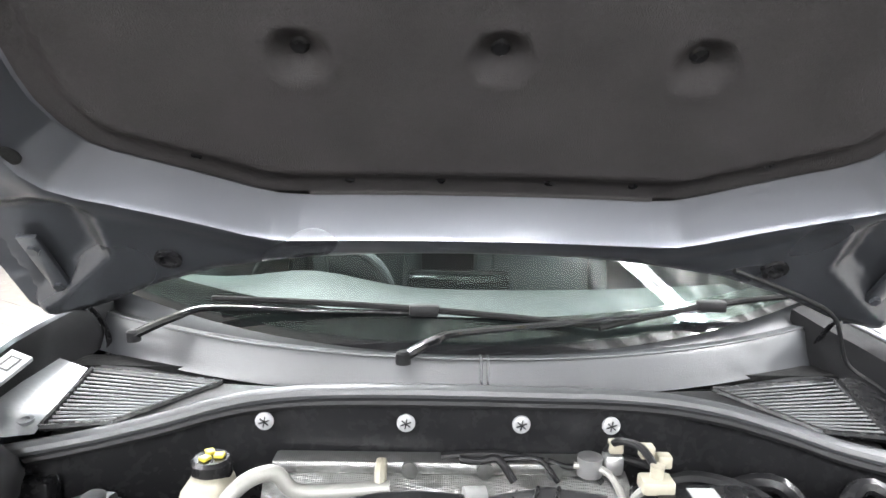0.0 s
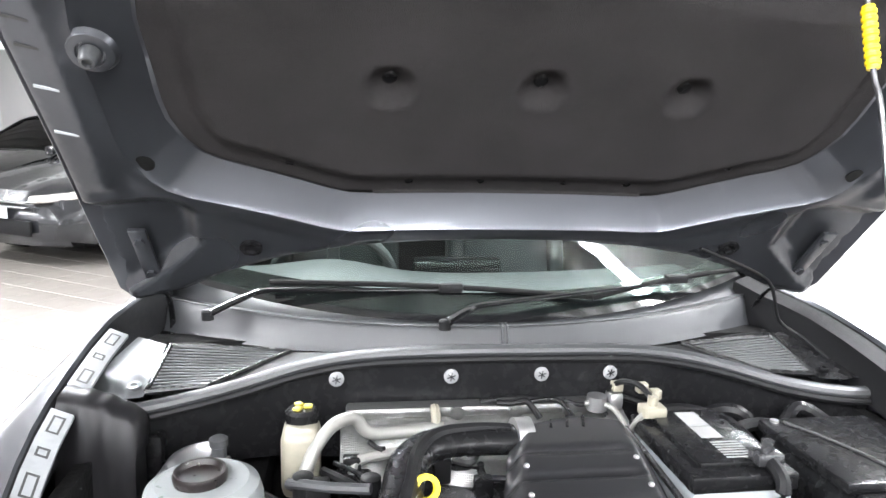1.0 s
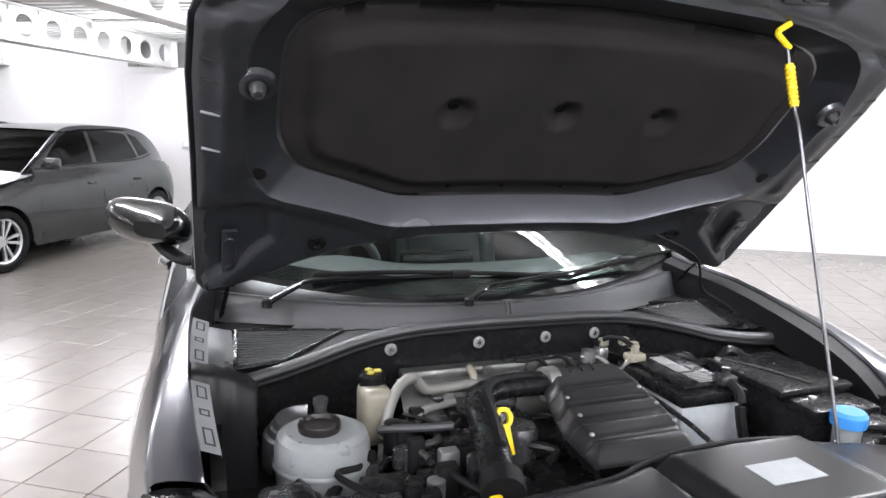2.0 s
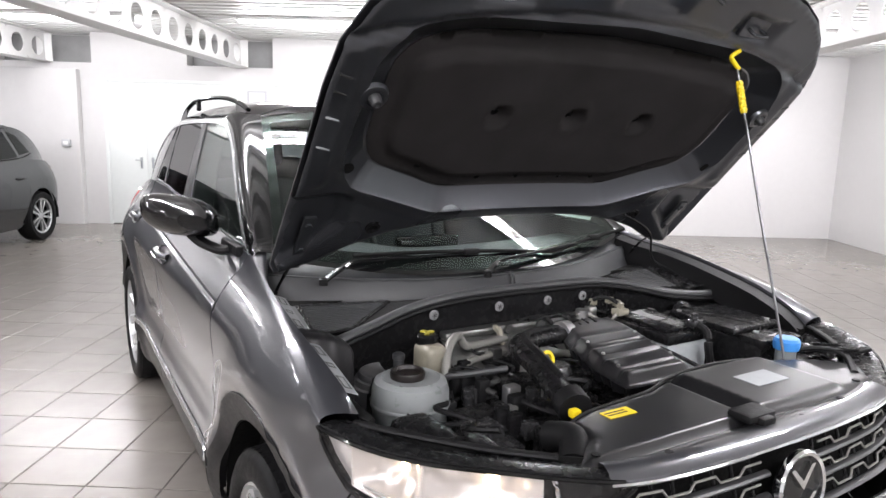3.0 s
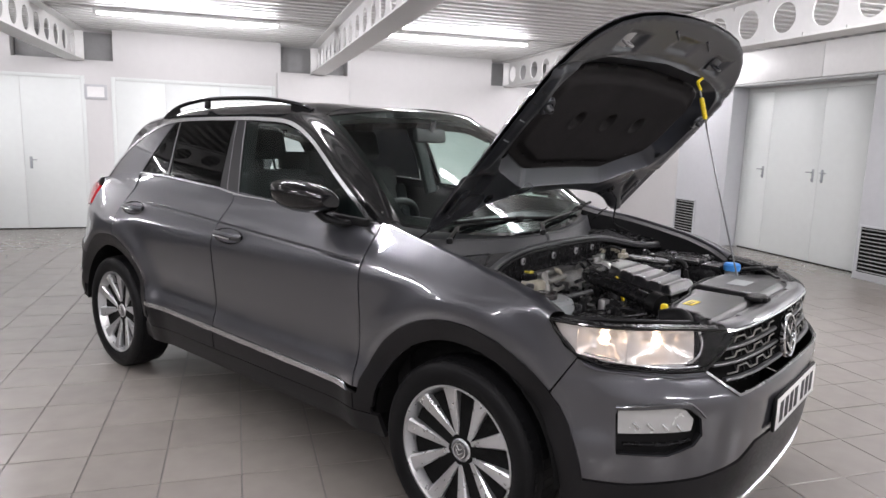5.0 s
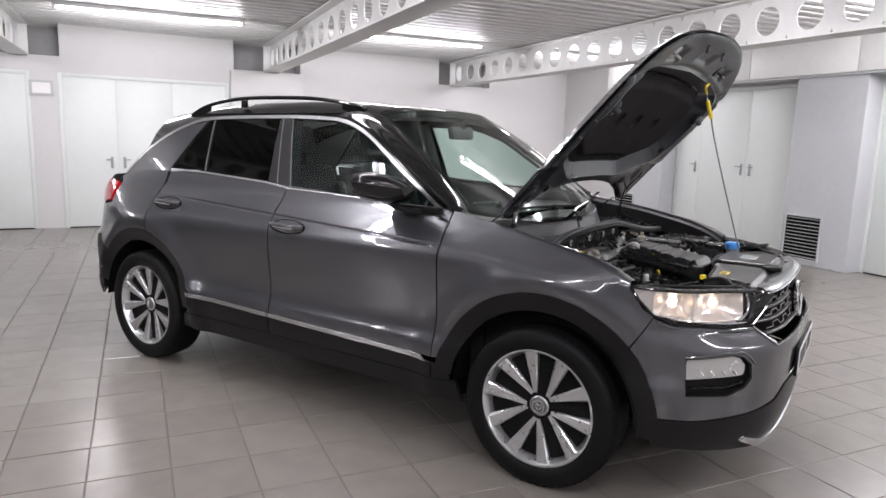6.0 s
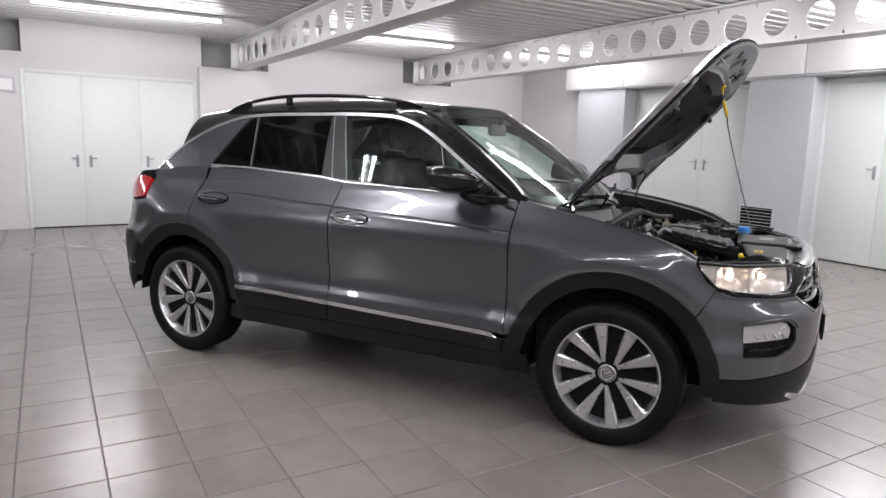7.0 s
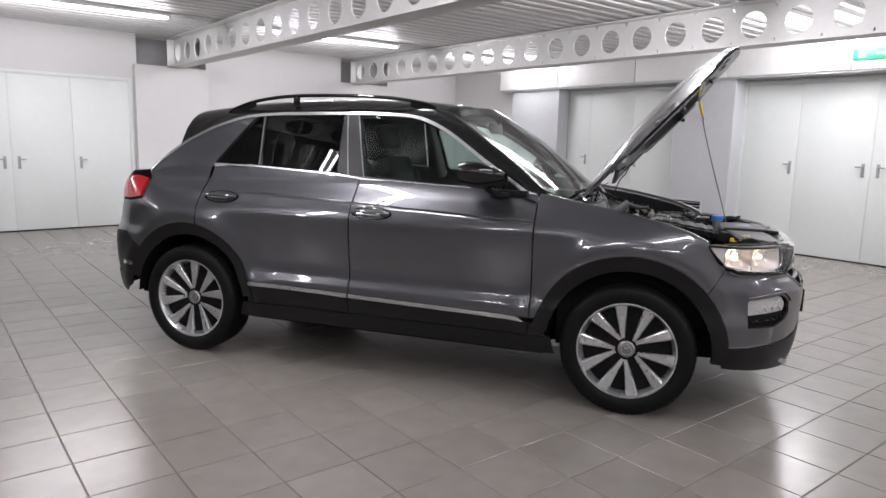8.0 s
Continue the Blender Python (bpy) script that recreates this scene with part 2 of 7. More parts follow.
def tube(bm, pts, r, n=10, smooth=6, flat=1.0):
    """A hose or bar that follows the points; r a number or a function of 0..1."""
    path = spline(pts, smooth) if smooth > 1 else [Vector(p) for p in pts]
    rings = []
    up = Vector((0, 0, 1))
    for i, p in enumerate(path):
        d = (path[min(i + 1, len(path) - 1)] - path[max(i - 1, 0)]).normalized()
        if abs(d.dot(up)) > 0.95:
            up = Vector((0, 1, 0)) if abs(d.y) < 0.9 else Vector((1, 0, 0))
        sx = d.cross(up).normalized()
        sy = sx.cross(d)
        rr = r(i / (len(path) - 1)) if callable(r) else r
        rings.append([bm.verts.new(p + sx * (rr * math.cos(2 * math.pi * k / n)) + sy * (flat * rr * math.sin(2 * math.pi * k / n))) for k in range(n)])
    for a, b in zip(rings, rings[1:]):
        for k in range(n):
            bm.faces.new((a[k], a[(k + 1) % n], b[(k + 1) % n], b[k]))
    bm.faces.new(rings[0][::-1])
    bm.faces.new(rings[-1])


def lathe(bm, prof, m=None, n=32, closed=False, cap=True):
    """Turns a profile of (radius, height) about z."""
    rings = []
    for r, z in prof:
        rings.append([bm.verts.new((r * math.cos(2 * math.pi * k / n), r * math.sin(2 * math.pi * k / n), z)) for k in range(n)])
    pairs = list(zip(rings, rings[1:])) + ([(rings[-1], rings[0])] if closed else [])
    for a, b in pairs:
        for k in range(n):
            bm.faces.new((a[k], a[(k + 1) % n], b[(k + 1) % n], b[k]))
    if not closed and cap:
        for ring, flip in ((rings[0], True), (rings[-1], False)):
            if (ring[0].co.xy).length > 1e-4:
                bm.faces.new(ring[::-1] if flip else ring)
    if m is not None:
        bmesh.ops.transform(bm, matrix=m, verts=[v for ring in rings for v in ring])
    bmesh.ops.remove_doubles(bm, verts=[v for ring in rings for v in ring], dist=1e-6)


def prism(bm, poly, z0, z1, m=None):
    """A flat polygon (x, y) raised from z0 to z1."""
    lo, hi = [bm.verts.new((x, y, z0)) for x, y in poly], [bm.verts.new((x, y, z1)) for x, y in poly]
    n = len(poly)
    bm.faces.new(lo[::-1])
    bm.faces.new(hi)
    for i in range(n):
        bm.faces.new((lo[i], lo[(i + 1) % n], hi[(i + 1) % n], hi[i]))
    if m is not None:
        bmesh.ops.transform(bm, matrix=m, verts=lo + hi)


def inside(p, poly):
    c, n = False, len(poly)
    for i in range(n):
        (x0, y0), (x1, y1) = poly[i], poly[i - 1]
        if (y0 > p[1]) != (y1 > p[1]) and p[0] < (x1 - x0) * (p[1] - y0) / (y1 - y0) + x0:
            c = not c
    return c


def edge_gap(p, poly):
    best = 9.0
    px, py = p
    for i in range(len(poly)):
        (x0, y0), (x1, y1) = poly[i - 1], poly[i]
        dx, dy = x1 - x0, y1 - y0
        t = max(0, min(1, ((px - x0) * dx + (py - y0) * dy) / (dx * dx + dy * dy + 1e-12)))
        best = min(best, math.hypot(px - x0 - t * dx, py - y0 - t * dy))
    return best


def resample(poly, res, closed=True):
    out = []
    n = len(poly)
    for i in range(n if closed else n - 1):
        (x0, y0), (x1, y1) = poly[i], poly[(i + 1) % n]
        k = max(1, math.ceil(math.hypot(x1 - x0, y1 - y0) / res))
        out += [(x0 + (x1 - x0) * j / k, y0 + (y1 - y0) * j / k) for j in range(k)]
    return out if closed else out + [tuple(poly[-1])]


def sheet(poly, fmap, out, res=0.04, thick=0.004, edge=0.002, holes=(), lines=(), step=(0.005, 0.005)):
    """A curved panel: the polygon, meshed, carried through fmap, with thickness and turned-in edges.
    out: a point inside the body, or a vector function of a place, to tell the outer side."""
    ring = resample(poly, res)
    rings = [ring] + [resample(h, res) for h in holes]
    pts = [p for r in rings for p in r]
    edges = []
    o = 0
    for r in rings:
        edges += [(o + i, o + (i + 1) % len(r)) for i in range(len(r))]
        o += len(r)
    marks = []
    for line in lines:      # creases that the mesh follows
        fine = resample(line, res * 0.6, False)
        edges += [(len(pts) + i, len(pts) + i + 1) for i in range(len(fine) - 1)]
        pts += fine
        marks += fine
    xs, ys = [p[0] for p in ring], [p[1] for p in ring]
    nx, ny = int((max(xs) - min(xs)) / res) + 1, int((max(ys) - min(ys)) / res) + 1
    for i in range(nx + 1):
        for j in range(ny + 1):
            p = (min(xs) + (i + 0.5 * (j % 2)) * res, min(ys) + j * res)
            if inside(p, ring) and not any(inside(p, h) for h in rings[1:]) and all(edge_gap(p, r) > res * 0.45 for r in rings) and all(math.hypot(p[0] - q[0], p[1] - q[1]) > res * 0.55 for q in marks):
                pts.append(p)
    co, _, faces, *_ = delaunay_2d_cdt([Vector(p) for p in pts], edges, [], 0, 1e-6)
    keep = []
    for f in faces:
        c = sum((co[i] for i in f), Vector((0, 0))) / len(f)
        area = (co[f[1]] - co[f[0]]).cross(co[f[2]] - co[f[0]])
        if abs(area) > 1e-9 and inside(c, ring) and not any(inside(c, h) for h in rings[1:]):
            keep.append(tuple(f) if area > 0 else tuple(f)[::-1])
    P = [Vector(fmap(*c)) for c in co]
    nor = [Vector() for _ in P]
    vote = 0.0
    for f in keep:
        n = (P[f[1]] - P[f[0]]).cross(P[f[2]] - P[f[0]])
        c = (P[f[0]] + P[f[1]] + P[f[2]]) / 3
        vote += n.dot(out(c) if callable(out) else c - Vector(out))
        for i in f:
            nor[i] += n
    if vote < 0:
        keep = [f[::-1] for f in keep]
        nor = [-n for n in nor]
    nor = [n.normalized() if n.length > 0 else n for n in nor]
    count = {}
    for f in keep:
        for i in range(3):
            e = (f[i], f[(i + 1) % 3])
            count[e] = count.get(e, 0) + 1
    rim = [e for e in count if (e[1], e[0]) not in count]
    border = {i for i, c in enumerate(co) if min(edge_gap(c, r) for r in rings) < res * 0.1}
    rimv = {i for e in rim for i in e} & border
    used = sorted({i for f in keep for i in f})
    bm = bmesh.new()
    fair = bm.verts.layers.float_vector.new("fair")
    top = {}
    for i in used:
        x, y = co[i]
        h, g = step
        n = (Vector(fmap(x + h, y)) - Vector(fmap(x - h, y))).cross(Vector(fmap(x, y + g)) - Vector(fmap(x, y - g))).normalized()
        n = -n if n.dot(nor[i]) < 0 else n
        top[i] = bm.verts.new(P[i] - (n * edge if i in rimv else Vector()))
        top[i][fair] = n
    low = {i: bm.verts.new(P[i] - nor[i] * (thick + edge)) for i in used}
    for f in keep:
        bm.faces.new([top[i] for i in f])
        bm.faces.new([low[i] for i in f[::-1]])
    for a, b in rim:
        bm.faces.new((top[b], top[a], low[a], low[b]))
    return bm


def turn(bm, m):
    """Moves a bmesh, and the fair normals that a sheet carries."""
    bmesh.ops.transform(bm, matrix=m, verts=bm.verts)
    fair = bm.verts.layers.float_vector.get("fair")
    if fair is not None:
        for v in bm.verts:
            v[fair] = m.to_3x3() @ v[fair]


def grid_surface(bm, rows):
    """Quads through rows of places."""
    vs = [[bm.verts.new(p) for p in r] for r in rows]
    for a, b in zip(vs, vs[1:]):
        for i in range(len(a) - 1):
            bm.faces.new((a[i], a[i + 1], b[i + 1], b[i]))
    return vs


def lerp(x, table):
    """Smooth look-up in a table of (x, value)."""
    if x <= table[0][0]:
        return table[0][1]
    if x >= table[-1][0]:
        return table[-1][1]
    lo, hi = 0, len(table) - 1
    while hi - lo > 1:
        mid = (lo + hi) // 2
        if table[mid][0] <= x:
            lo = mid
        else:
            hi = mid
    (a, u), (b, v) = table[lo], table[hi]
    return u + (v - u) * (x - a) / max(b - a, 1e-9)


def smooth_table(table, n=20):
    """The same table, rounded by a spline."""
    return [(p.x, p.y) for p in spline([(a, b, 0) for a, b in table], n)]

# ---- the room ----
def structure(name, bm, material, m, label, category, smooth=False):
    ob = part(name, bm, material, None, label, smooth)
    ob.matrix_world = m
    return tagged(ob, "", category, "", "structure")


BACK = pose(0, 9.2, 0, 0, 0, -28.5)         # back wall: x along it, y into the wall
U_WALL = 5.42                               # right-hand wall, in room axes

# ceiling: trapezoidal steel deck, ribs along u
bm = bmesh.new()
rows = []
v = -9.0
while v < 8.7:
    for dv, dz in ((0.0, 0.0), (0.075, 0.0), (0.095, 0.05), (0.165, 0.05), (0.185, 0.0)):
        rows.append([ROOM @ Vector((u, v + dv, CEIL + dz)) for u in (-13.2, 5.7)])
    v += 0.19
rows2 = [[p + Vector((0, 0, 0.03)) for p in r] for r in rows]
grid_surface(bm, rows)
grid_surface(bm, [r[::-1] for r in rows2])
box(bm, -13.2, 5.7, -9.0, 8.7, CEIL + 0.09, CEIL + 0.2, m=ROOM)
structure("ceiling", bm, DECK, Matrix(), "ribbed galvanised steel deck ceiling under white beams", "ceiling")

# back wall with pockets for the beam ends
POCKETS = ((-1.95, -0.61), (0.72, 1.93), (4.18, 5.19), (7.62, 8.65))
bm = bmesh.new()
box(bm, -8.5, 11.0, 0.0, 0.45, 0, 2.29)
xs = [-8.5] + [x for p in POCKETS for x in p] + [11.0]
for a, b in zip(xs[::2], xs[1::2]):
    box(bm, a, b, 0.0, 0.45, 2.29, CEIL + 0.06)
for a, b in POCKETS:
    box(bm, a, b, 0.30, 0.45, 2.29, CEIL + 0.06)
structure("wall_north", bm, WALL, BACK, "white painted back wall with beam pockets", "wall")
for a, b in POCKETS:
    bm = bmesh.new()
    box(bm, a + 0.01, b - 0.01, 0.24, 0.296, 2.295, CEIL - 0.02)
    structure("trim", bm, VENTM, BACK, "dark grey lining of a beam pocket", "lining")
bm = bmesh.new()
box(bm, 4.12, 5.2, -0.10, -0.003, 0, 2.27, 0.006)
structure("wall_pier", bm, WALL, BACK, "white plastered pier under the beam", "pier")
bm = bmesh.new()
box(bm, -1.98, -0.78, -0.12, -0.003, 0, 2.19, 0.006)
structure("wall_pier", bm, WALL, BACK, "white plastered pier beside flush doors", "pier")

# right-hand wall
RIGHT = ROOM @ pose(U_WALL, 0, 0, 0, 0, 0)
bm = bmesh.new()
box(bm, 0, 0.4, -9, 8.9, 0, CEIL + 0.06)
structure("wall_east", bm, WALL, RIGHT, "white painted side wall behind steel columns", "wall")
for v0, v1 in ((5.42, 6.52), (2.34, 3.22), (-0.9, -0.1), (-4.2, -3.4)):
    bm = bmesh.new()
    box(bm, -0.27, -0.003, v0, v1, 0, 2.235, 0.008)
    structure("column", bm, COLUMN, RIGHT, "light grey boxed column beside flush doors", "column")
# closing walls
bm = bmesh.new()
box(bm, -13.2, -12.8, -9, 8.9, 0, CEIL + 0.06)
structure("wall_west", bm, WALL, ROOM, "plain white far side wall", "wall")
bm = bmesh.new()
box(bm, -13.2, 5.9, -9.4, -9.0, 0, CEIL + 0.06)
structure("wall_south", bm, WALL, ROOM, "plain white wall behind the camera", "wall")

# boxed soffit over the right-hand doors
sof = thing("soffit", RIGHT, "white boxed duct soffit running above the doors", "soffit", "", "structure")
edges = (6.80, 5.42, 3.9, 2.45, 0.95, -0.6, -2.2, -3.8, -5.4, -7.0, -9.0)
for a, b in zip(edges, edges[1:]):
    bm = bmesh.new()
    box(bm, -0.33, -0.004, b + 0.004, a - 0.004, 2.24, CEIL - 0.06, 0.006)
    part("panel", bm, BEAMP, sof)
bm = bmesh.new()
box(bm, -0.31, -0.006, -9, 6.78, 2.215, 2.236)
part("flange", bm, COLUMN, sof)


def lever(bm, x, y, z, way):
    """A pull handle on a plate."""
    box(bm, x - 0.018, x + 0.018, y - 0.006, y, z - 0.08, z + 0.08, 0.003)
    cyl(bm, (x, y - 0.006, z + 0.04), (x, y - 0.04, z + 0.04), 0.008, n=10)
    cyl(bm, (x, y - 0.036, z + 0.04), (x + way * 0.075, y - 0.036, z + 0.04), 0.008, n=10)
    cyl(bm, (x, y - 0.008, z - 0.05), (x, y - 0.02, z - 0.05), 0.012, n=10)


def door_set(n, wall, xs, handles, top, proud=0.010, lever_z=0.90):
    """Flush leaves in a row on a wall whose face is local y = 0."""
    d = thing("door_%d" % n, wall, "pale grey flush double doors with steel handles", "door", "", "structure")
    lo, hi = min(xs), max(xs)
    bm = bmesh.new()
    for a, b, c, e in ((lo - 0.05, lo - 0.001, 0, top + 0.05), (hi + 0.001, hi + 0.05, 0, top + 0.05), (lo - 0.001, hi + 0.001, top + 0.004, top + 0.05)):
        box(bm, a, b, -proud - 0.003, -0.003, c, e, 0.002)
    part("frame", bm, DOORP, d)
    for a, b in zip(sorted(xs), sorted(xs)[1:]):
        bm = bmesh.new()
        box(bm, a + 0.0018, b - 0.0018, -proud, -0.004, 0.015, top, 0.002)
        leaf = part("leaf", bm, DOORP, d)
        for hx, way in handles:
            if a < hx < b:
                bm = bmesh.new()
                lever(bm, hx, -proud, lever_z, way)
                part("handle", bm, GREY_BOX, leaf, "pale grey lever handle")
    bm = bmesh.new()
    box(bm, lo, hi, -proud + 0.004, -0.006, 0.0, 0.013)
    part("threshold", bm, DARK, d)


door_set(1, BACK, (1.94, 2.58, 3.31, 4.05), ((2.50, -1), (2.66, 1), (3.39, 1)), 2.03)
door_set(2, BACK, (-0.42, 0.11, 0.80, 1.52), ((0.03, -1), (0.19, 1), (0.88, 1)), 2.03)
E_FACE = RIGHT @ pose(0, 0, 0, 0, 0, -90)   # x = -v, y into the wall
door_set(3, E_FACE, (-5.36, -4.94, -4.10, -3.28), ((-5.01, -1), (-4.17, -1), (-4.03, 1)), 2.14, lever_z=1.08)
door_set(4, E_FACE, (-2.30, -1.60, -0.74, 0.06), ((-1.67, -1), (-0.82, -1), (-0.66, 1)), 2.14, lever_z=1.10)

for v0, v1 in ((6.0, 6.48), (2.68, 3.18)):
    g = thing("wall_vent", RIGHT @ pose(-0.272, (v0 + v1) / 2, 0.33, 0, 0, -90), "dark louvred vent grille low on a column", "vent", "wall vents")
    w = (v1 - v0) / 2
    bm = bmesh.new()
    for a in ((-w, w, -0.27, -0.25), (-w, w, 0.25, 0.27), (-w, -w + 0.02, -0.25, 0.25), (w - 0.02, w, -0.25, 0.25)):
        box(bm, a[0], a[1], -0.02, 0, a[2], a[3])
    part("frame", bm, COLUMN, g)
    bm = bmesh.new()
    box(bm, -w + 0.02, w - 0.02, -0.004, -0.001, -0.25, 0.25)
    part("backing", bm, DARK, g)
    for k in range(12):
        bm = bmesh.new()
        box(bm, -w + 0.02, w - 0.02, -0.012, 0.008, -0.002, 0.002, m=pose(0, -0.006, -0.23 + 0.042 * k, 35))
        part("slat", bm, VENTM, g)

# framed notice on the pier, call point, exit sign
n = thing("wall_notice", BACK @ pose(1.70, -0.004, 1.87), "small white notice in a grey frame", "notice")
bm = bmesh.new()
box(bm, -0.14, 0.14, -0.016, 0, -0.10, 0.10, 0.003)
part("frame", bm, COLUMN, n)
bm = bmesh.new()
box(bm, -0.105, 0.105, -0.021, -0.017, -0.068, 0.068)
part("sheet", bm, LABEL, n)
n = thing("call_point", BACK @ pose(-0.96, -0.121, 1.16), "small grey wall box beside the pier", "wall box")
bm = bmesh.new()
box(bm, -0.06, 0.06, -0.04, 0, -0.05, 0.05, 0.006)
part("body", bm, COLUMN, n)
bm = bmesh.new()
box(bm, -0.035, 0.035, -0.046, -0.041, -0.025, 0.025, 0.002)
part("button_plate", bm, LABEL, n)
n = thing("exit_sign", RIGHT @ pose(-0.335, 0.72, 2.40, 0, 0, -90), "green emergency exit sign on the soffit", "sign")
bm = bmesh.new()
box(bm, -0.22, 0.22, -0.014, 0, -0.06, 0.06, 0.003)
part("plate", bm, GREEN, n)
bm = bmesh.new()
prism(bm, [(0.02, -0.008), (0.10, -0.008), (0.10, -0.03), (0.15, 0.0), (0.10, 0.03), (0.10, 0.008), (0.02, 0.008)], 0.0, 0.003, pose(0, -0.015, 0, 90))
part("arrow", bm, LABEL, n)
bm = bmesh.new()
box(bm, -0.16, -0.09, -0.018, -0.015, -0.035, 0.035)
part("doorway_mark", bm, LABEL, n)


# cellular beams
def cellular_beam(u, v0, v1):
    b = thing("ceiling_beam", ROOM @ pose(u, 0, 0), "white steel beam with round web holes", "beam", "ceiling beams", "structure")
    z0, z1 = BEAM_LOW, CEIL - 0.01
    for name, a, c in (("bottom_flange", z0, z0 + 0.016), ("top_flange", z1 - 0.016, z1)):
        bm = bmesh.new()
        box(bm, -0.115, 0.115, v0, v1, a, c, 0.003)
        part(name, bm, BEAMP, b)
    pitch, rad, zc = 0.42, 0.125, (z0 + z1) / 2
    k = int((v1 - v0 - 0.3) / pitch)
    start = v1 - 0.25 - k * pitch
    bm = bmesh.new()
    for side in (-0.006, 0.006):
        for i in range(k + 1):
            y0 = start + (i - 0.5) * pitch if i else v0
            y1 = start + (i + 0.5) * pitch if i < k else v1
            c = start + i * pitch
            ring = [bm.verts.new((side, c + rad * math.cos(2 * math.pi * j / 24), zc + rad * math.sin(2 * math.pi * j / 24))) for j in range(24)]
            out = []
            for j in range(24):
                a = 2 * math.pi * j / 24
                ca, sa = math.cos(a), math.sin(a)
                hy = (y1 - c) if ca > 0 else (c - y0)
                hz = (z1 - 0.016 - zc)
                t = min(hy / abs(ca) if abs(ca) > 1e-6 else 9, hz / abs(sa) if abs(sa) > 1e-6 else 9)
                out.append(bm.verts.new((side, c + t * ca, zc + t * sa)))
            for j in range(24):
                f = (ring[j], ring[(j + 1) % 24], out[(j + 1) % 24], out[j])
                bm.faces.new(f if side > 0 else f[::-1])
    bm.verts.ensure_lookup_table()
    half = len(bm.verts) // 2
    for i in range(k + 1):
        o = i * 48
        for j in range(24):
            a, c = o + j, o + (j + 1) % 24
            bm.faces.new((bm.verts[a], bm.verts[c], bm.verts[half + c], bm.verts[half + a]))
    part("web", bm, BEAMP, b, angle=50)
    for y in (v1 - 0.09,):
        bm = bmesh.new()
        box(bm, -0.11, 0.11, y, y + 0.012, z0 + 0.017, z1 - 0.017)
        part("stiffener", bm, BEAMP, b)


for u in BEAMS_U:
    vend = 8.02 + 0.07 * (u + 0.22)
    cellular_beam(u, -9.0, vend + 0.18)

# tube battens, the added unseen rows among them
first = None
for bay in TUBE_U:
    for row in TUBE_V:
        m = ROOM @ pose(bay, row, CEIL)
        if first is None:
            first = thing("ceiling_batten", m, "lit fluorescent batten fixed under the steel deck", "lamp", "ceiling battens")
            bm = bmesh.new()
            box(bm, -1.0, 1.0, -0.05, 0.05, -0.045, -0.002, 0.006)
            part("tray", bm, BEAMP, first)
            for y in (-0.032, 0.032):
                bm = bmesh.new()
                cyl(bm, (-0.96, y, -0.06), (0.96, y, -0.06), 0.014, n=12)
                part("tube", bm, TUBE, first)
            for x in (-0.985, 0.985):
                bm = bmesh.new()
                box(bm, x - 0.015, x + 0.015, -0.05, 0.05, -0.08, -0.046, 0.004)
                part("end_cap", bm, BEAMP, first)
        else:
            copy_thing(first, m)

# ---- the car: a compact crossover with its bonnet propped open ----
# car axes are the world's: x across, y from nose to tail, front axle at y = 0
car = thing("car", Matrix(), "dark grey metallic crossover with bonnet propped open and black roof", "car")
WHEELBASE, HUB_Z, TYRE_R = 2.59, 0.327, 0.328

# half plan of the body at bumper height: distance from the middle line, y
HALF = spline([(0, -0.868, 0), (0.20, -0.864, 0), (0.38, -0.848, 0), (0.52, -0.808, 0), (0.66, -0.720, 0), (0.75, -0.622, 0), (0.806, -0.52, 0), (0.846, -0.40, 0),
               (0.874, -0.22, 0), (0.884, 0, 0), (0.888, 0.5, 0), (0.89, 1.3, 0), (0.89, 2.1, 0), (0.886, 2.6, 0), (0.87, 2.92, 0), (0.825, 3.14, 0), (0.73, 3.28, 0),
               (0.56, 3.36, 0), (0.3, 3.395, 0), (0, 3.40, 0)], 10)
ARC = [0.0]
for a, b in zip(HALF, HALF[1:]):
    ARC.append(ARC[-1] + (b - a).length)


def at_y(y):
    """Arc length at which the side's plan reaches y."""
    for i in range(45, len(HALF) - 1):
        if HALF[i + 1].y >= y:
            t = (y - HALF[i].y) / (HALF[i + 1].y - HALF[i].y)
            return ARC[i] + t * (ARC[i + 1] - ARC[i])
    return ARC[-1]


def at_x(x):
    """Arc length at which the nose's plan reaches |x|, with x's sign."""
    s = 1 if x >= 0 else -1
    x = abs(x)
    for i in range(len(HALF) - 1):
        if HALF[i + 1].x >= x:
            t = (x - HALF[i].x) / (HALF[i + 1].x - HALF[i].x)
            return s * (ARC[i] + t * (ARC[i + 1] - ARC[i]))
    return s * ARC[60]


NOSE_Z = smooth_table([(0.15, -0.13), (0.22, -0.085), (0.32, -0.050), (0.45, -0.034), (0.58, -0.026), (0.655, -0.030), (0.71, -0.066), (0.76, -0.080), (0.82, -0.088), (0.88, -0.102), (0.93, -0.14), (1.0, -0.22)])
SIDE_Z = smooth_table([(0.15, -0.11), (0.24, -0.045), (0.34, -0.014), (0.44, -0.004), (0.50, -0.008), (0.545, -0.022), (0.60, -0.026), (0.68, -0.018), (0.78, -0.008), (0.86, -0.004), (0.905, -0.012),
                       (0.95, -0.036), (1.00, -0.072), (1.05, -0.115), (1.10, -0.140), (1.2, -0.17)])
TAIL_Z = smooth_table([(0.2, -0.10), (0.32, -0.03), (0.5, -0.004), (0.68, 0.0), (0.76, -0.03), (0.9, -0.05), (1.0, -0.07), (1.06, -0.10), (1.12, -0.15), (1.3, -0.28)])


def ease(a, b, x):
    t = max(0.0, min(1.0, (x - a) / (b - a)))
    return t * t * (3 - 2 * t)


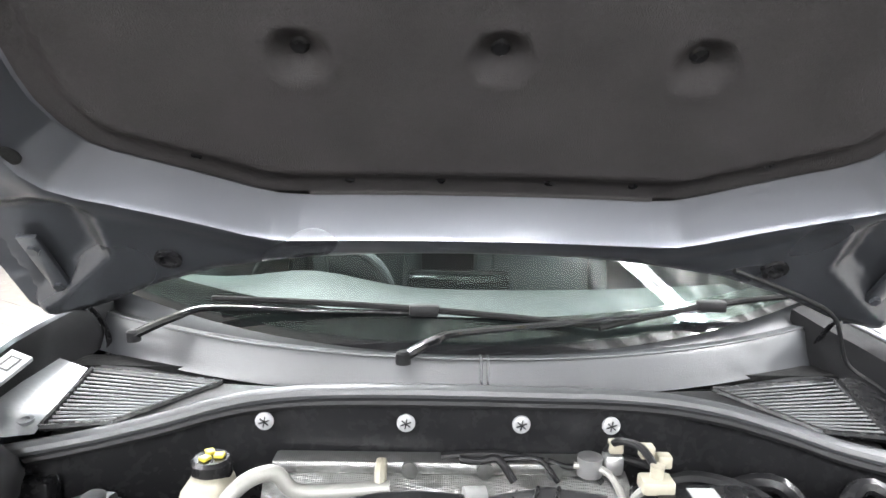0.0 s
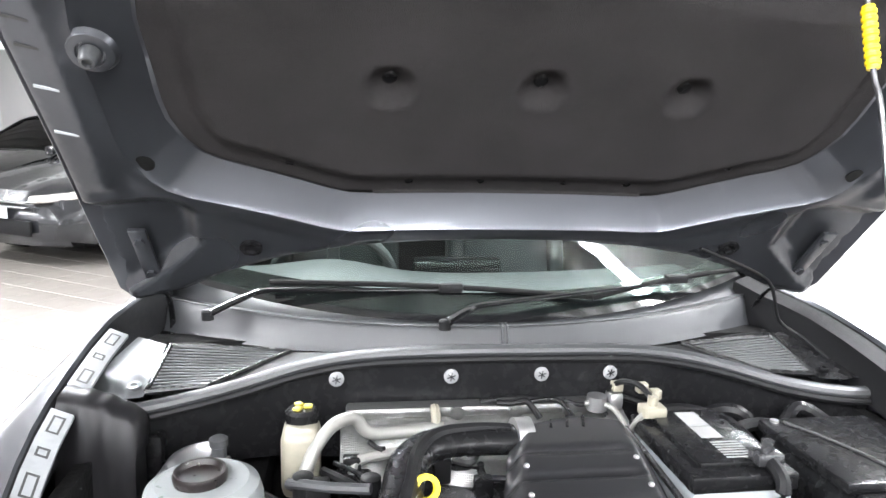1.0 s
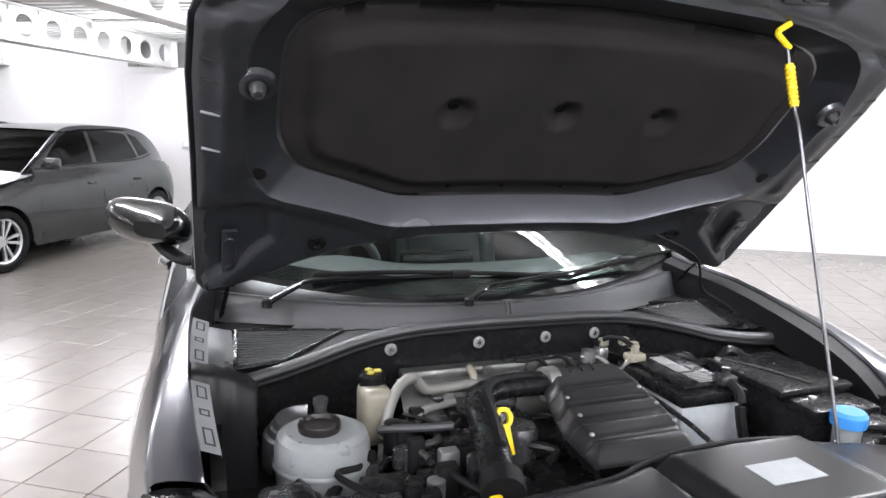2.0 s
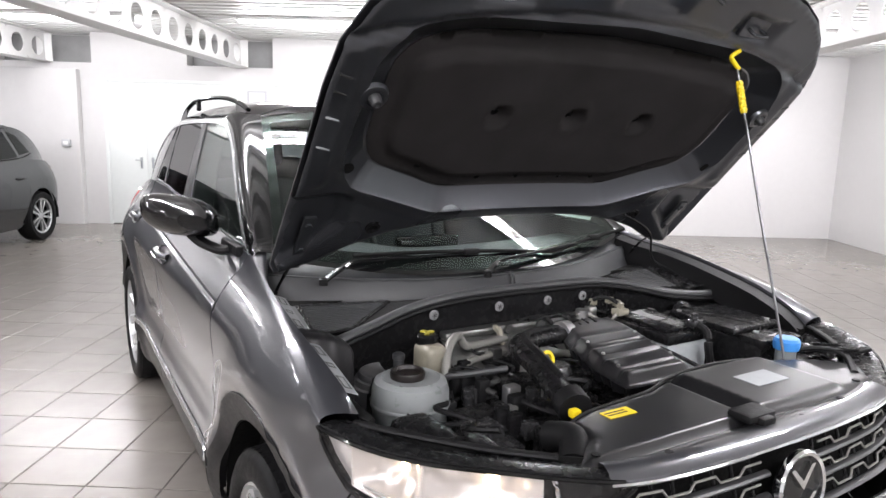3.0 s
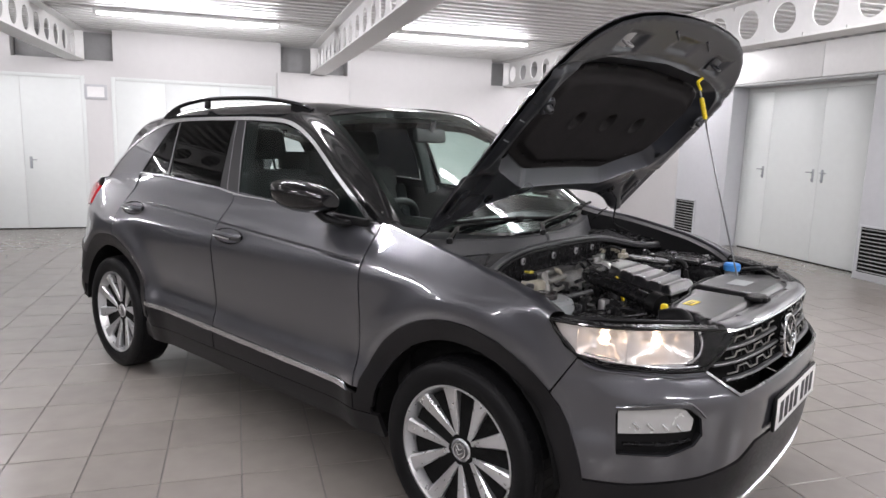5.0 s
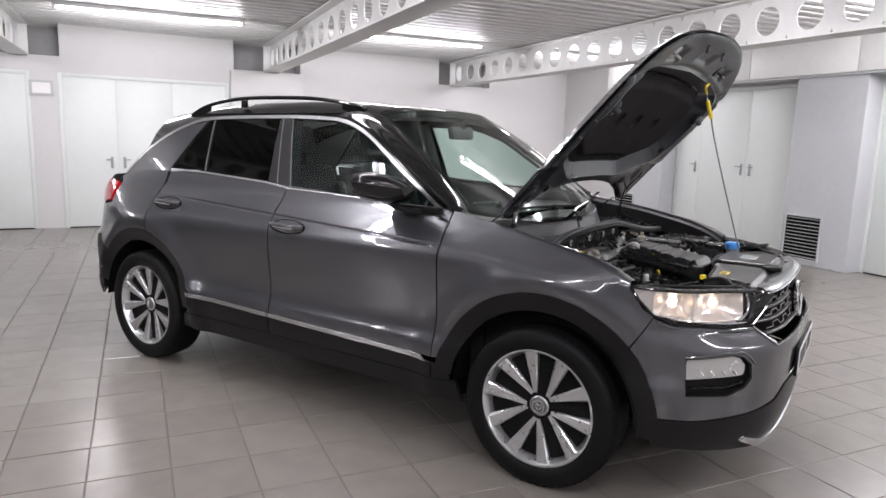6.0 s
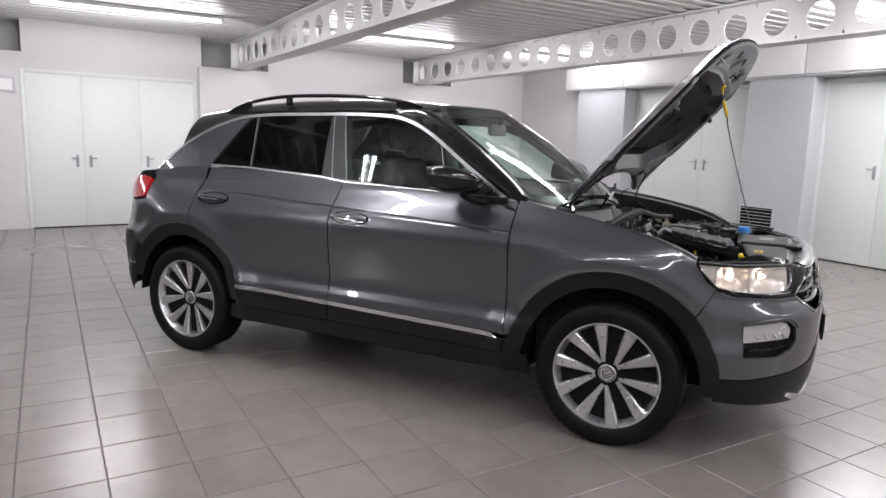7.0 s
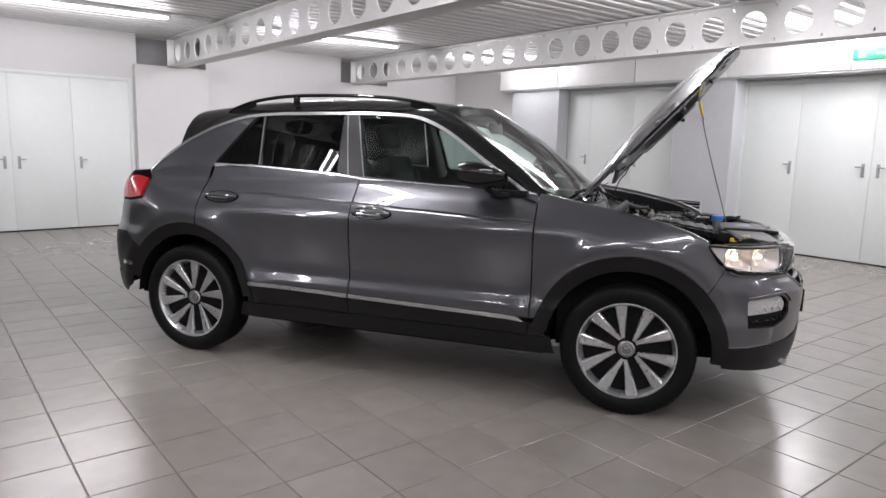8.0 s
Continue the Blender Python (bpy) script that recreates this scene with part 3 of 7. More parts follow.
S_CORNER, S_SIDE, S_BACK, S_TAIL = at_x(0.62), at_y(-0.30), at_y(2.75), at_y(3.22)


def crease_z(y):
    return 0.905 + 0.041 * y


def shell(s, z, proud=0.0):
    """A place on the lower body: arc length from the nose's middle (minus: the car's right side), height."""
    side = -1 if s < 0 else 1
    a = min(abs(s), ARC[-1] - 1e-6)
    i = 0
    lo, hi = 0, len(ARC) - 1
    while hi - lo > 1:
        i = (lo + hi) // 2
        if ARC[i] <= a:
            lo = i
        else:
            hi = i
    t = (a - ARC[lo]) / (ARC[hi] - ARC[lo])
    p = HALF[lo].lerp(HALF[hi], t)
    d = (HALF[min(hi + 1, len(HALF) - 1)] - HALF[max(lo - 1, 0)]).normalized()
    out = Vector((d.y, -d.x, 0))
    k = ease(S_CORNER, S_SIDE, a)
    q = ease(S_BACK, S_TAIL, a)
    w = lerp(z, NOSE_Z) * (1 - k) + lerp(z, SIDE_Z) * k * (1 - q) + lerp(z, TAIL_Z) * q
    # swollen wheel arches
    for yc in (0.0, WHEELBASE):
        dd = math.hypot(p.y - yc, (z - HUB_Z) * 1.0)
        w += 0.024 * math.exp(-((dd - 0.495) / 0.075) ** 2) * (0.4 + 0.6 * ease(-0.52, -0.34, p.y))
    # pressed crease along the flank, rising to the tail
    dz = z - crease_z(p.y)
    w += (0.004 * math.exp(-abs(dz + 0.008) / 0.02) - 0.0075 * math.exp(-(dz / 0.0045) ** 2)) * ease(0.42, 0.55, p.y) * (1 - ease(2.1, 2.35, p.y))
    p = p + out * (w + proud)
    return Vector((side * p.x, p.y, z))


def outward(c):
    return Vector((c.x, c.y - max(-0.25, min(2.8, c.y)), 0))


def sides(name, poly, material, proud=0.0, res=0.03, thick=0.006, label="", edge=0.003, where="y", lines=(), step=(0.006, 0.005)):
    """The same panel on both flanks; poly in (y, z), or in (arc, z)."""
    made = []
    for s in (-1, 1):
        P = [(s * (at_y(y) if where == "y" else y), z) for y, z in poly]
        Q = [[(s * at_y(y), z) for y, z in line] for line in lines]
        made.append(part(name, sheet(P, lambda a, z: shell(a, z, proud), outward, res, thick, edge, (), Q, step), material, car, label))
    return made


G = 0.0035      # half a panel gap
ARCH_R = 0.458


# wings, doors, quarters
F_REAR, D_MID, D_REAR = 0.483, 1.508, 2.515
strip_z = lambda y: 0.437 + 0.033 * (y - 0.5) / 1.6
belt_z = lambda y: 1.062 + 0.062 * (y - 0.5) / 1.2
def crease_lines(y0, y1):
    return [[(y0 + (y1 - y0) * k / 12, crease_z(y0 + (y1 - y0) * k / 12) + d) for k in range(13)] for d in (-0.011, -0.0055, -0.002, 0.002, 0.0055, 0.011)]


sides("front_wing", [(F_REAR - G, 0.45), (F_REAR - G, belt_z(0.48)), (0.34, 1.040), (0.15, 1.012), (-0.05, 0.975), (-0.2, 0.936), (-0.31, 0.892), (-0.348, 0.845), (-0.385, 0.79), (-0.425, 0.764), (-0.345, 0.640)]
      + [(-math.cos(radians(a)) * ARCH_R, HUB_Z + math.sin(radians(a)) * ARCH_R) for a in range(44, 166, 6)] , PAINT, res=0.028)
sides("front_door", [(F_REAR + G, strip_z(0.5) + 0.012), (D_MID - G, strip_z(1.5) + 0.012), (D_MID - G, belt_z(1.5)), (1.0, belt_z(1.0)), (F_REAR + G, belt_z(0.5))], PAINT, res=0.022, lines=crease_lines(0.50, 1.50), step=(0.006, 0.002))
rear_arch = [(WHEELBASE - math.cos(radians(a)) * ARCH_R, HUB_Z + math.sin(radians(a)) * ARCH_R) for a in range(22, 99, 5)]
sides("rear_door", [(D_MID + G, belt_z(1.5)), (D_MID + G, strip_z(1.5) + 0.012), (2.13, strip_z(2.13) + 0.012)] + [p for p in rear_arch if p[0] < D_REAR - 0.02] + [(D_REAR - G, 0.80), (D_REAR - G, 0.98), (D_REAR - 0.03, 1.135), (2.0, 1.133)], PAINT, res=0.022, lines=crease_lines(1.516, 2.42), step=(0.006, 0.002))
sides("rear_quarter", [(D_REAR + G, 0.98), (D_REAR + G, HUB_Z + ARCH_R + 0.002)] + [(WHEELBASE - math.cos(radians(a)) * ARCH_R, HUB_Z + math.sin(radians(a)) * ARCH_R) for a in range(98, 142, 6)]
      + [(3.02, 0.66), (3.10, 0.70), (3.10, 0.90), (2.965, 0.92), (2.955, 1.05), (3.0, 1.085), (2.75, 1.13), (D_REAR + 0.0, 1.137)], PAINT)

# black cladding: arch lips, sills, door bottoms
for yc, a0, a1, name in ((0.0, -4, 172, "front_arch_trim"), (WHEELBASE, 8, 166, "rear_arch_trim")):
    outer = [(yc - math.cos(radians(a0 + (a1 - a0) * i / 22)) * (ARCH_R + 0.012), HUB_Z + math.sin(radians(a0 + (a1 - a0) * i / 22)) * (ARCH_R + 0.012)) for i in range(23)]
    inner = [(yc - math.cos(radians(a0 + (a1 - a0) * i / 22)) * 0.396, HUB_Z + math.sin(radians(a0 + (a1 - a0) * i / 22)) * 0.396) for i in range(23)]
    sides(name, outer + inner[::-1], MOULD, proud=0.008, res=0.035, thick=0.02, edge=0.006, label="matt black arch moulding")
sides("sill", [(0.352, 0.262), (2.235, 0.262), (2.225, 0.30), (2.20, 0.35), (0.375, 0.35)], MOULD, res=0.06, thick=0.02, label="matt black sill moulding")
for y0, y1, name in ((0.40, F_REAR - G, "wing_cladding"), (F_REAR + G, D_MID - G, "door_cladding"), (D_MID + G, 2.16, "door_cladding")):
    sides(name, [(y0, 0.356), (y1, 0.356), (y1 - (0.025 if y1 > 2 else 0), strip_z(y1) - 0.012), (y0 + (0.01 if y0 < 0.45 else 0), strip_z(y0) - 0.012)], MOULD, proud=0.003, res=0.06, thick=0.012, label="matt black lower door moulding")
for y0, y1 in ((0.515, D_MID - G), (D_MID + G, 2.145)):
    sides("sill_strip", [(y0, strip_z(y0) - 0.012), (y1, strip_z(y1) - 0.012), (y1, strip_z(y1) + 0.010), (y0 + 0.03 * (y0 < 1), strip_z(y0) + 0.010)], TRIM_AL, proud=0.010, res=0.05, thick=0.008, label="satin silver trim strip")


# front bumper: painted skin with lamp, grille and fog openings, in (arc, z)


def front(name, poly, material, proud=0.0, res=0.04, thick=0.006, label="", edge=0.003, holes=(), mirror=True):
    made = []
    for s in ((-1, 1) if mirror else (1,)):
        made.append(part(name, sheet([(s * a, z) for a, z in poly], lambda a, z: shell(a, z, proud), outward, res, thick, edge, [[(s * a, z) for a, z in h] for h in holes]), material, car, label))
    return made


fx = lambda x: at_x(x)
FOG = [(0.725, 0.633), (0.912, 0.614), (0.918, 0.600), (0.908, 0.480), (0.742, 0.477), (0.658, 0.506), (0.633, 0.540), (0.644, 0.596), (0.688, 0.627)]
half_skin = [(0.0, 0.664), (fx(0.36), 0.660), (fx(0.493), 0.650), (fx(0.59), 0.722), (at_x(0.70), 0.722), (at_y(-0.50), 0.735), (at_y(-0.425), 0.757), (at_y(-0.349), 0.634)] + [(at_y(-math.cos(radians(a)) * ARCH_R), HUB_Z + math.sin(radians(a)) * ARCH_R) for a in range(40, 7, -4)] + [
             (fx(0.77), 0.385), (fx(0.60), 0.400), (fx(0.45), 0.430), (fx(0.36), 0.475), (0.0, 0.475)]
full = half_skin + [(-a, z) for a, z in half_skin[::-1][1:-1]]
part("front_bumper", sheet(full, shell, outward, 0.035, 0.008, 0.003, [FOG, [(-a, z) for a, z in FOG][::-1]]), PAINT, car, "dark grey painted bumper skin")
low = [(0.0, 0.470), (fx(0.355), 0.470), (fx(0.445), 0.424), (fx(0.60), 0.394), (fx(0.77), 0.379), (at_y(-0.445), 0.385), (at_y(-0.448), 0.28), (fx(0.78), 0.262), (fx(0.5), 0.235), (0.0, 0.225)]
part("lower_bumper", sheet(low + [(-a, z) for a, z in low[::-1][1:-1]], lambda a, z: shell(a, z, 0.004), outward, 0.045, 0.012), MOULD, car, "matt black lower bumper moulding")
chin = [(0.0, 0.262), (fx(0.50), 0.268), (fx(0.60), 0.300), (fx(0.615), 0.285), (fx(0.51), 0.236), (0.0, 0.23)]
part("skid_strip", sheet(chin + [(-a, z) for a, z in chin[::-1][1:-1]], lambda a, z: shell(a, z, 0.014), outward, 0.045, 0.01), TRIM_AL, car, "silver skid strip under the bumper")
# bright lower lip of the grille
lip = [(0.0, 0.665), (fx(0.36), 0.661), (fx(0.494), 0.651), (fx(0.592), 0.723), (fx(0.588), 0.729), (fx(0.489), 0.659), (fx(0.36), 0.668), (0.0, 0.672)]
part("grille_lip", sheet(lip + [(-a, z) for a, z in lip[::-1][1:-1]], lambda a, z: shell(a, z, 0.006), outward, 0.03, 0.01), SATIN_STEEL, car, "satin metal lower grille edge")

# rear: bumper, tailgate, lamps
rb = [(at_y(2.944), 0.600), (at_y(3.02), 0.656), (at_y(3.1), 0.695), (at_y(3.26), 0.70), (ARC[-1] - 0.001, 0.70), (ARC[-1] - 0.001, 0.46), (at_y(3.2), 0.46), (at_y(3.025), 0.46), (at_y(2.99), 0.53)]
front("rear_bumper", rb, MOULD, label="matt black rear bumper cladding")
front("rear_lower_bumper", [(at_y(3.02), 0.455), (ARC[-1] - 0.001, 0.455), (ARC[-1] - 0.001, 0.30), (at_y(3.14), 0.31), (at_y(3.045), 0.37)], MOULD, proud=0.003)
front("tailgate_half", [(at_y(3.105), 0.705), (ARC[-1] - 0.001, 0.705), (ARC[-1] - 0.001, 1.08), (at_y(3.25), 1.08), (at_y(3.25), 0.90), (at_y(3.105), 0.90)], PAINT)
front("tail_lamp", [(at_y(2.985), 1.045), (at_y(2.995), 0.935), (at_y(3.10), 0.915), (at_y(3.245), 0.915), (at_y(3.24), 1.05), (at_y(3.08), 1.06)], RED_LENS, proud=0.006, thick=0.02, label="glossy red tail lamp")
front("reflector", [(at_y(3.02), 0.50), (at_y(3.12), 0.50), (at_y(3.12), 0.525), (at_y(3.02), 0.525)], CHROME, proud=0.008)


# ---- greenhouse ----
def house(y, z, proud=0.0):
    """Half width of the cabin side."""
    x = 0.768 - 0.20 * (z - 1.0) - 0.16 * (z - 1.0) ** 2
    x -= 0.075 * max(0, y - 2.25) ** 2 * 1.4
    return x + proud


def cabin(name, poly, material, proud=0.0, res=0.05, thick=0.005, label="", edge=0.002, parent=None):
    out = []
    for s in (-1, 1):
        out.append(part(name, sheet(poly, lambda y, z: Vector((s * house(y, z, proud), y, z)), lambda c: Vector((c.x, 0, 0)), res, thick, edge), material, parent or car, label))
    return out


FW = [(0.545, 1.075), (1.475, 1.102), (1.555, 1.448), (1.38, 1.452), (1.22, 1.440), (1.10, 1.405), (0.98, 1.345), (0.80, 1.225), (0.66, 1.135)]
cabin("front_window", FW, DOOR_GLASS, thick=0.004)
cabin("rear_window", [(1.66, 1.125), (2.155, 1.150), (2.165, 1.440), (1.66, 1.450)], PRIVACY, thick=0.004)
cabin("quarter_window", [(2.182, 1.152), (2.475, 1.155), (2.24, 1.425), (2.192, 1.437)], PRIVACY, thick=0.004)
cabin("door_pillar", [(1.483, 1.10), (1.652, 1.122), (1.652, 1.453), (1.562, 1.453)], SATIN, proud=0.001, label="satin black door pillar")
# pale strips that stand for upright reflections on the pillar and divider
for y0, y1 in ((1.478, 1.556), (1.575, 1.628), (2.158, 2.168)):
    cabin("glass_edge", [(y0, 1.104), (y0 + 0.007, 1.104), (y1 + 0.007, 1.450), (y1, 1.450)] if y0 < 2 else [(y0 + 0.008, 1.148), (y0 + 0.016, 1.148), (y1 + 0.016, 1.442), (y1 + 0.008, 1.442)], SLAT, proud=0.004, label="thin pale strip standing for an upright reflection")
cabin("window_divider", [(2.159, 1.15), (2.178, 1.15), (2.188, 1.44), (2.169, 1.44)], CLAD, proud=0.001)
# the bright line round the side glass and down the rear pillar
TOP = [(0.50, 1.045), (0.655, 1.145), (0.80, 1.238), (0.98, 1.358), (1.10, 1.420), (1.22, 1.456), (1.38, 1.468), (1.65, 1.470), (2.19, 1.456), (2.45, 1.405), (2.70, 1.305), (2.92, 1.175), (3.02, 1.10)]
TOPS = [(p.x, p.y) for p in spline([(a, b, 0) for a, b in TOP], 5)]


def offset_line(line, d):
    out = []
    for i, (x, y) in enumerate(line):
        x0, y0 = line[max(i - 1, 0)]
        x1, y1 = line[min(i + 1, len(line) - 1)]
        n = math.hypot(x1 - x0, y1 - y0)
        out.append((x - (y1 - y0) / n * d, y + (x1 - x0) / n * d))
    return out


cabin("window_surround", TOPS + offset_line(TOPS, -0.017)[::-1], TRIM_AL, proud=0.005, res=0.04, thick=0.012, label="satin silver window surround")
BELT = [(0.50, 1.055), (0.56, 1.066), (1.48, 1.092), (1.66, 1.114), (2.16, 1.138), (2.49, 1.143)]
cabin("belt_strip", BELT + offset_line(BELT, 0.010)[::-1], TRIM_AL, proud=0.006, res=0.05, thick=0.01, label="satin silver belt strip")
cabin("door_frame", [(1.475, 1.090), (1.483, 1.10), (1.562, 1.453), (1.38, 1.456), (1.22, 1.444), (1.10, 1.409), (0.98, 1.349), (0.80, 1.229), (0.655, 1.137), (0.54, 1.072), (0.52, 1.066), (0.655, 1.140), (0.80, 1.233), (0.98, 1.353), (1.10, 1.413), (1.22, 1.449), (1.38, 1.461), (1.65, 1.463), (1.65, 1.455)], GLOSS_BLACK, proud=-0.002)
cabin("rear_pillar", [(2.20, 1.440), (2.45, 1.392), (2.70, 1.292), (2.92, 1.162), (3.0, 1.085), (2.75, 1.122), (2.50, 1.132), (2.485, 1.165), (2.25, 1.425)], PAINT, proud=0.001)
cabin("window_rubber", [(2.478, 1.146), (2.500, 1.150), (2.232, 1.437), (2.212, 1.437)], DARK, proud=0.0)

# roof skin between the two bright lines
roof_rows = []
for i in range(0, 33):
    y = 1.06 + (2.78 - 1.06) * i / 32
    ze = lerp(y, TOPS)
    xe = house(y, ze, 0.003)
    zc = lerp(y, [(0.93, 1.515), (1.06, 1.530), (1.3, 1.552), (1.6, 1.560), (2.0, 1.553), (2.4, 1.528), (2.78, 1.488)])
    roof_rows.append([Vector((xe * t, y, zc - (zc - ze) * abs(t) ** 6)) for t in [k / 12 for k in range(-12, 13)]])
bm = bmesh.new()
grid_surface(bm, roof_rows)
grid_surface(bm, [[p - Vector((0, 0, 0.03)) for p in r[::-1]] for r in roof_rows])
part("roof", bm, GLOSS_BLACK, car, "gloss black roof")
# spoiler at the roof's tail
bm = bmesh.new()
rows = []
for y, dz, th in ((2.70, 0.006, 0.0), (2.80, 0.012, 0.0), (2.88, 0.008, 0.0), (2.925, -0.004, 0), (2.93, -0.03, 0), (2.90, -0.05, 0), (2.75, -0.06, 0)):
    row = []
    for k in range(-12, 13):
        t = k / 12
        w = 0.60
        zc = 1.497 - 0.16 * (y - 2.7)
        row.append(Vector((w * t, y - 0.16 * abs(t) ** 3, zc + dz - 0.085 * abs(t) ** 3)))
    rows.append(row)
grid_surface(bm, rows)
part("roof_spoiler", bm, GLOSS_BLACK, car, "gloss black roof spoiler")
# rear screen
bm = bmesh.new()
rows = [[Vector((w * k / 8, y - 0.12 * abs(k / 8) ** 3, z)) for k in range(-8, 9)] for y, z, w in ((2.84, 1.42, 0.47), (2.98, 1.32, 0.50), (3.10, 1.20, 0.52), (3.20, 1.09, 0.55))]
grid_surface(bm, rows)
part("rear_screen", bm, PRIVACY, car)

# windscreen
def screen(t, r, lift=0.0):
    """t across (-1 to 1), r from the cowl (0) up to the roof (1)."""
    b = Vector((0.700 * t, 0.262 + 0.178 * abs(t) ** 2.2, 1.004 + 0.063 * t * t))
    e = Vector((0.560 * t, 0.955 + 0.085 * t * t, 1.522 - 0.042 * abs(t) ** 2.4))
    p = b.lerp(e, r)
    n = Vector((0, -0.6, 0.8))
    return p + n * (0.028 * 4 * r * (1 - r) * (1 - 0.35 * t * t) + lift)


bm = bmesh.new()
grid_surface(bm, [[screen(k / 14, r / 14) for k in range(-14, 15)] for r in range(15)])
windscreen = part("windscreen", bm, SCREEN_GLASS, car, "clear raked windscreen")
windscreen.visible_shadow = False
bm = bmesh.new()      # printed black border
for t0, t1, r0, r1 in ((-1, 1, 0.93, 1.0), (-1, -0.955, 0.0, 0.93), (0.955, 1, 0.0, 0.93), (-1, 1, -0.02, 0.07)):
    grid_surface(bm, [[screen(t0 + (t1 - t0) * k / 20, r0 + (r1 - r0) * r / 8, -0.004) for k in range(21)] for r in range(9)])
part("screen_border", bm, GLOSS_BLACK, car)
# front pillars: from the bright line to the screen's edge
for s in (-1, 1):
    bm = bmesh.new()
    rows = []
    for i in range(25):
        f = i / 24
        y = 0.46 + (1.30 - 0.46) * f
        z = lerp(y, TOPS)
        a = Vector((s * house(y, z, 0.002), y, z))
        b = screen(s * 1.0, min(1.0, f * 1.04))
        b = b if f < 0.985 else b
        mid = (a + b) / 2 + Vector((s * 0.016, -0.012, 0.022))
        rows.append([a, a.lerp(mid, 0.5) + Vector((s * 0.008, -0.002, 0.004)), mid, mid.lerp(b, 0.5) + Vector((s * 0.002, -0.003, 0.003)), b, b - Vector((0, 0, 0.01))])
    grid_surface(bm, rows if s < 0 else [r[::-1] for r in rows])
    part("front_pillar", bm, GLOSS_BLACK, car, "gloss black windscreen pillar")
# header between screen and roof
bm = bmesh.new()
top, low_ = [], []
for k in range(-14, 15):
    t = k / 14
    a = screen(t, 1.0)
    r0 = roof_rows[0]
    x = a.x / 0.56 * r0[-1].x
    c = lerp(x, [(p.x, p.z) for p in r0])
    top.append(Vector((x, 1.062, c)))
    low_.append(a)
grid_surface(bm, [low_, [a.lerp(b, 0.5) + Vector((0, 0, 0.004)) for a, b in zip(low_, top)], top])
part("roof_header", bm, GLOSS_BLACK, car)

# roof rails
for s in (-1, 1):
    rail = [(s * 0.585, 1.12, 1.503), (s * 0.59, 1.22, 1.530), (s * 0.592, 1.45, 1.556), (s * 0.592, 1.75, 1.564), (s * 0.59, 2.05, 1.558), (s * 0.585, 2.28, 1.530), (s * 0.58, 2.42, 1.492), (s * 0.575, 2.49, 1.462)]
    bm = bmesh.new()
    tube(bm, rail, lambda f: 0.0135 * (0.75 + 0.25 * math.sin(math.pi * f)), 10, 6, 0.8)
    for y0, y1, z0, z1 in ((1.12, 1.27, 1.500, 1.536), (2.28, 2.46, 1.470, 1.528)):
        grid_surface(bm, [[(s * (0.585 + dx), y, z) for y, z in ((y0, z0 if y0 < 2 else z1), ((y0 + y1) / 2, 1.512), (y1, z1 if y0 < 2 else z0))] for dx in (-0.010, 0.010)])
        grid_surface(bm, [[(s * 0.595, y, z - dz) for y, z in ((y0, z0 if y0 < 2 else z1), ((y0 + y1) / 2, (z0 + z1) / 2), (y1, z1 if y0 < 2 else z0))] for dz in (0.0, 0.035)])
    box(bm, s * 0.59 - 0.010, s * 0.59 + 0.010, 1.98, 2.02, 1.51, 1.565, 0.006)
    part("roof_rail", bm, GLOSS_BLACK, car, "gloss black roof rail")

# door handles
for y, z in ((1.375, 0.922), (2.36, 0.962)):
    for s in (-1, 1):
        bm = bmesh.new()
        rows = [[shell(s * at_y(y + 0.12 * math.cos(a) * r), z + 0.034 * math.sin(a) * r, -0.016 * (1 - r * r) + 0.0035) for a in [2 * math.pi * k / 20 for k in range(21)]] for r in (1.0, 0.8, 0.5, 0.05)]
        grid_surface(bm, rows)
        part("handle_cup", bm, GLOSS_BLACK, car)
        bm = bmesh.new()
        tube(bm, [shell(s * at_y(y - 0.105), z + 0.004, 0.003), shell(s * at_y(y - 0.06), z + 0.008, 0.026), shell(s * at_y(y + 0.06), z + 0.010, 0.026), shell(s * at_y(y + 0.11), z + 0.006, 0.003)], 0.013, 10, 6, 0.9)
        h = part("door_handle", bm, PAINT, car, "dark grey pull handle with a bright strip")
        bm = bmesh.new()
        tube(bm, [shell(s * at_y(y - 0.07), z - 0.004, 0.036), shell(s * at_y(y), z - 0.002, 0.039), shell(s * at_y(y + 0.07), z, 0.036)], 0.0045, 8, 4)
        part("handle_strip", bm, CHROME, h)

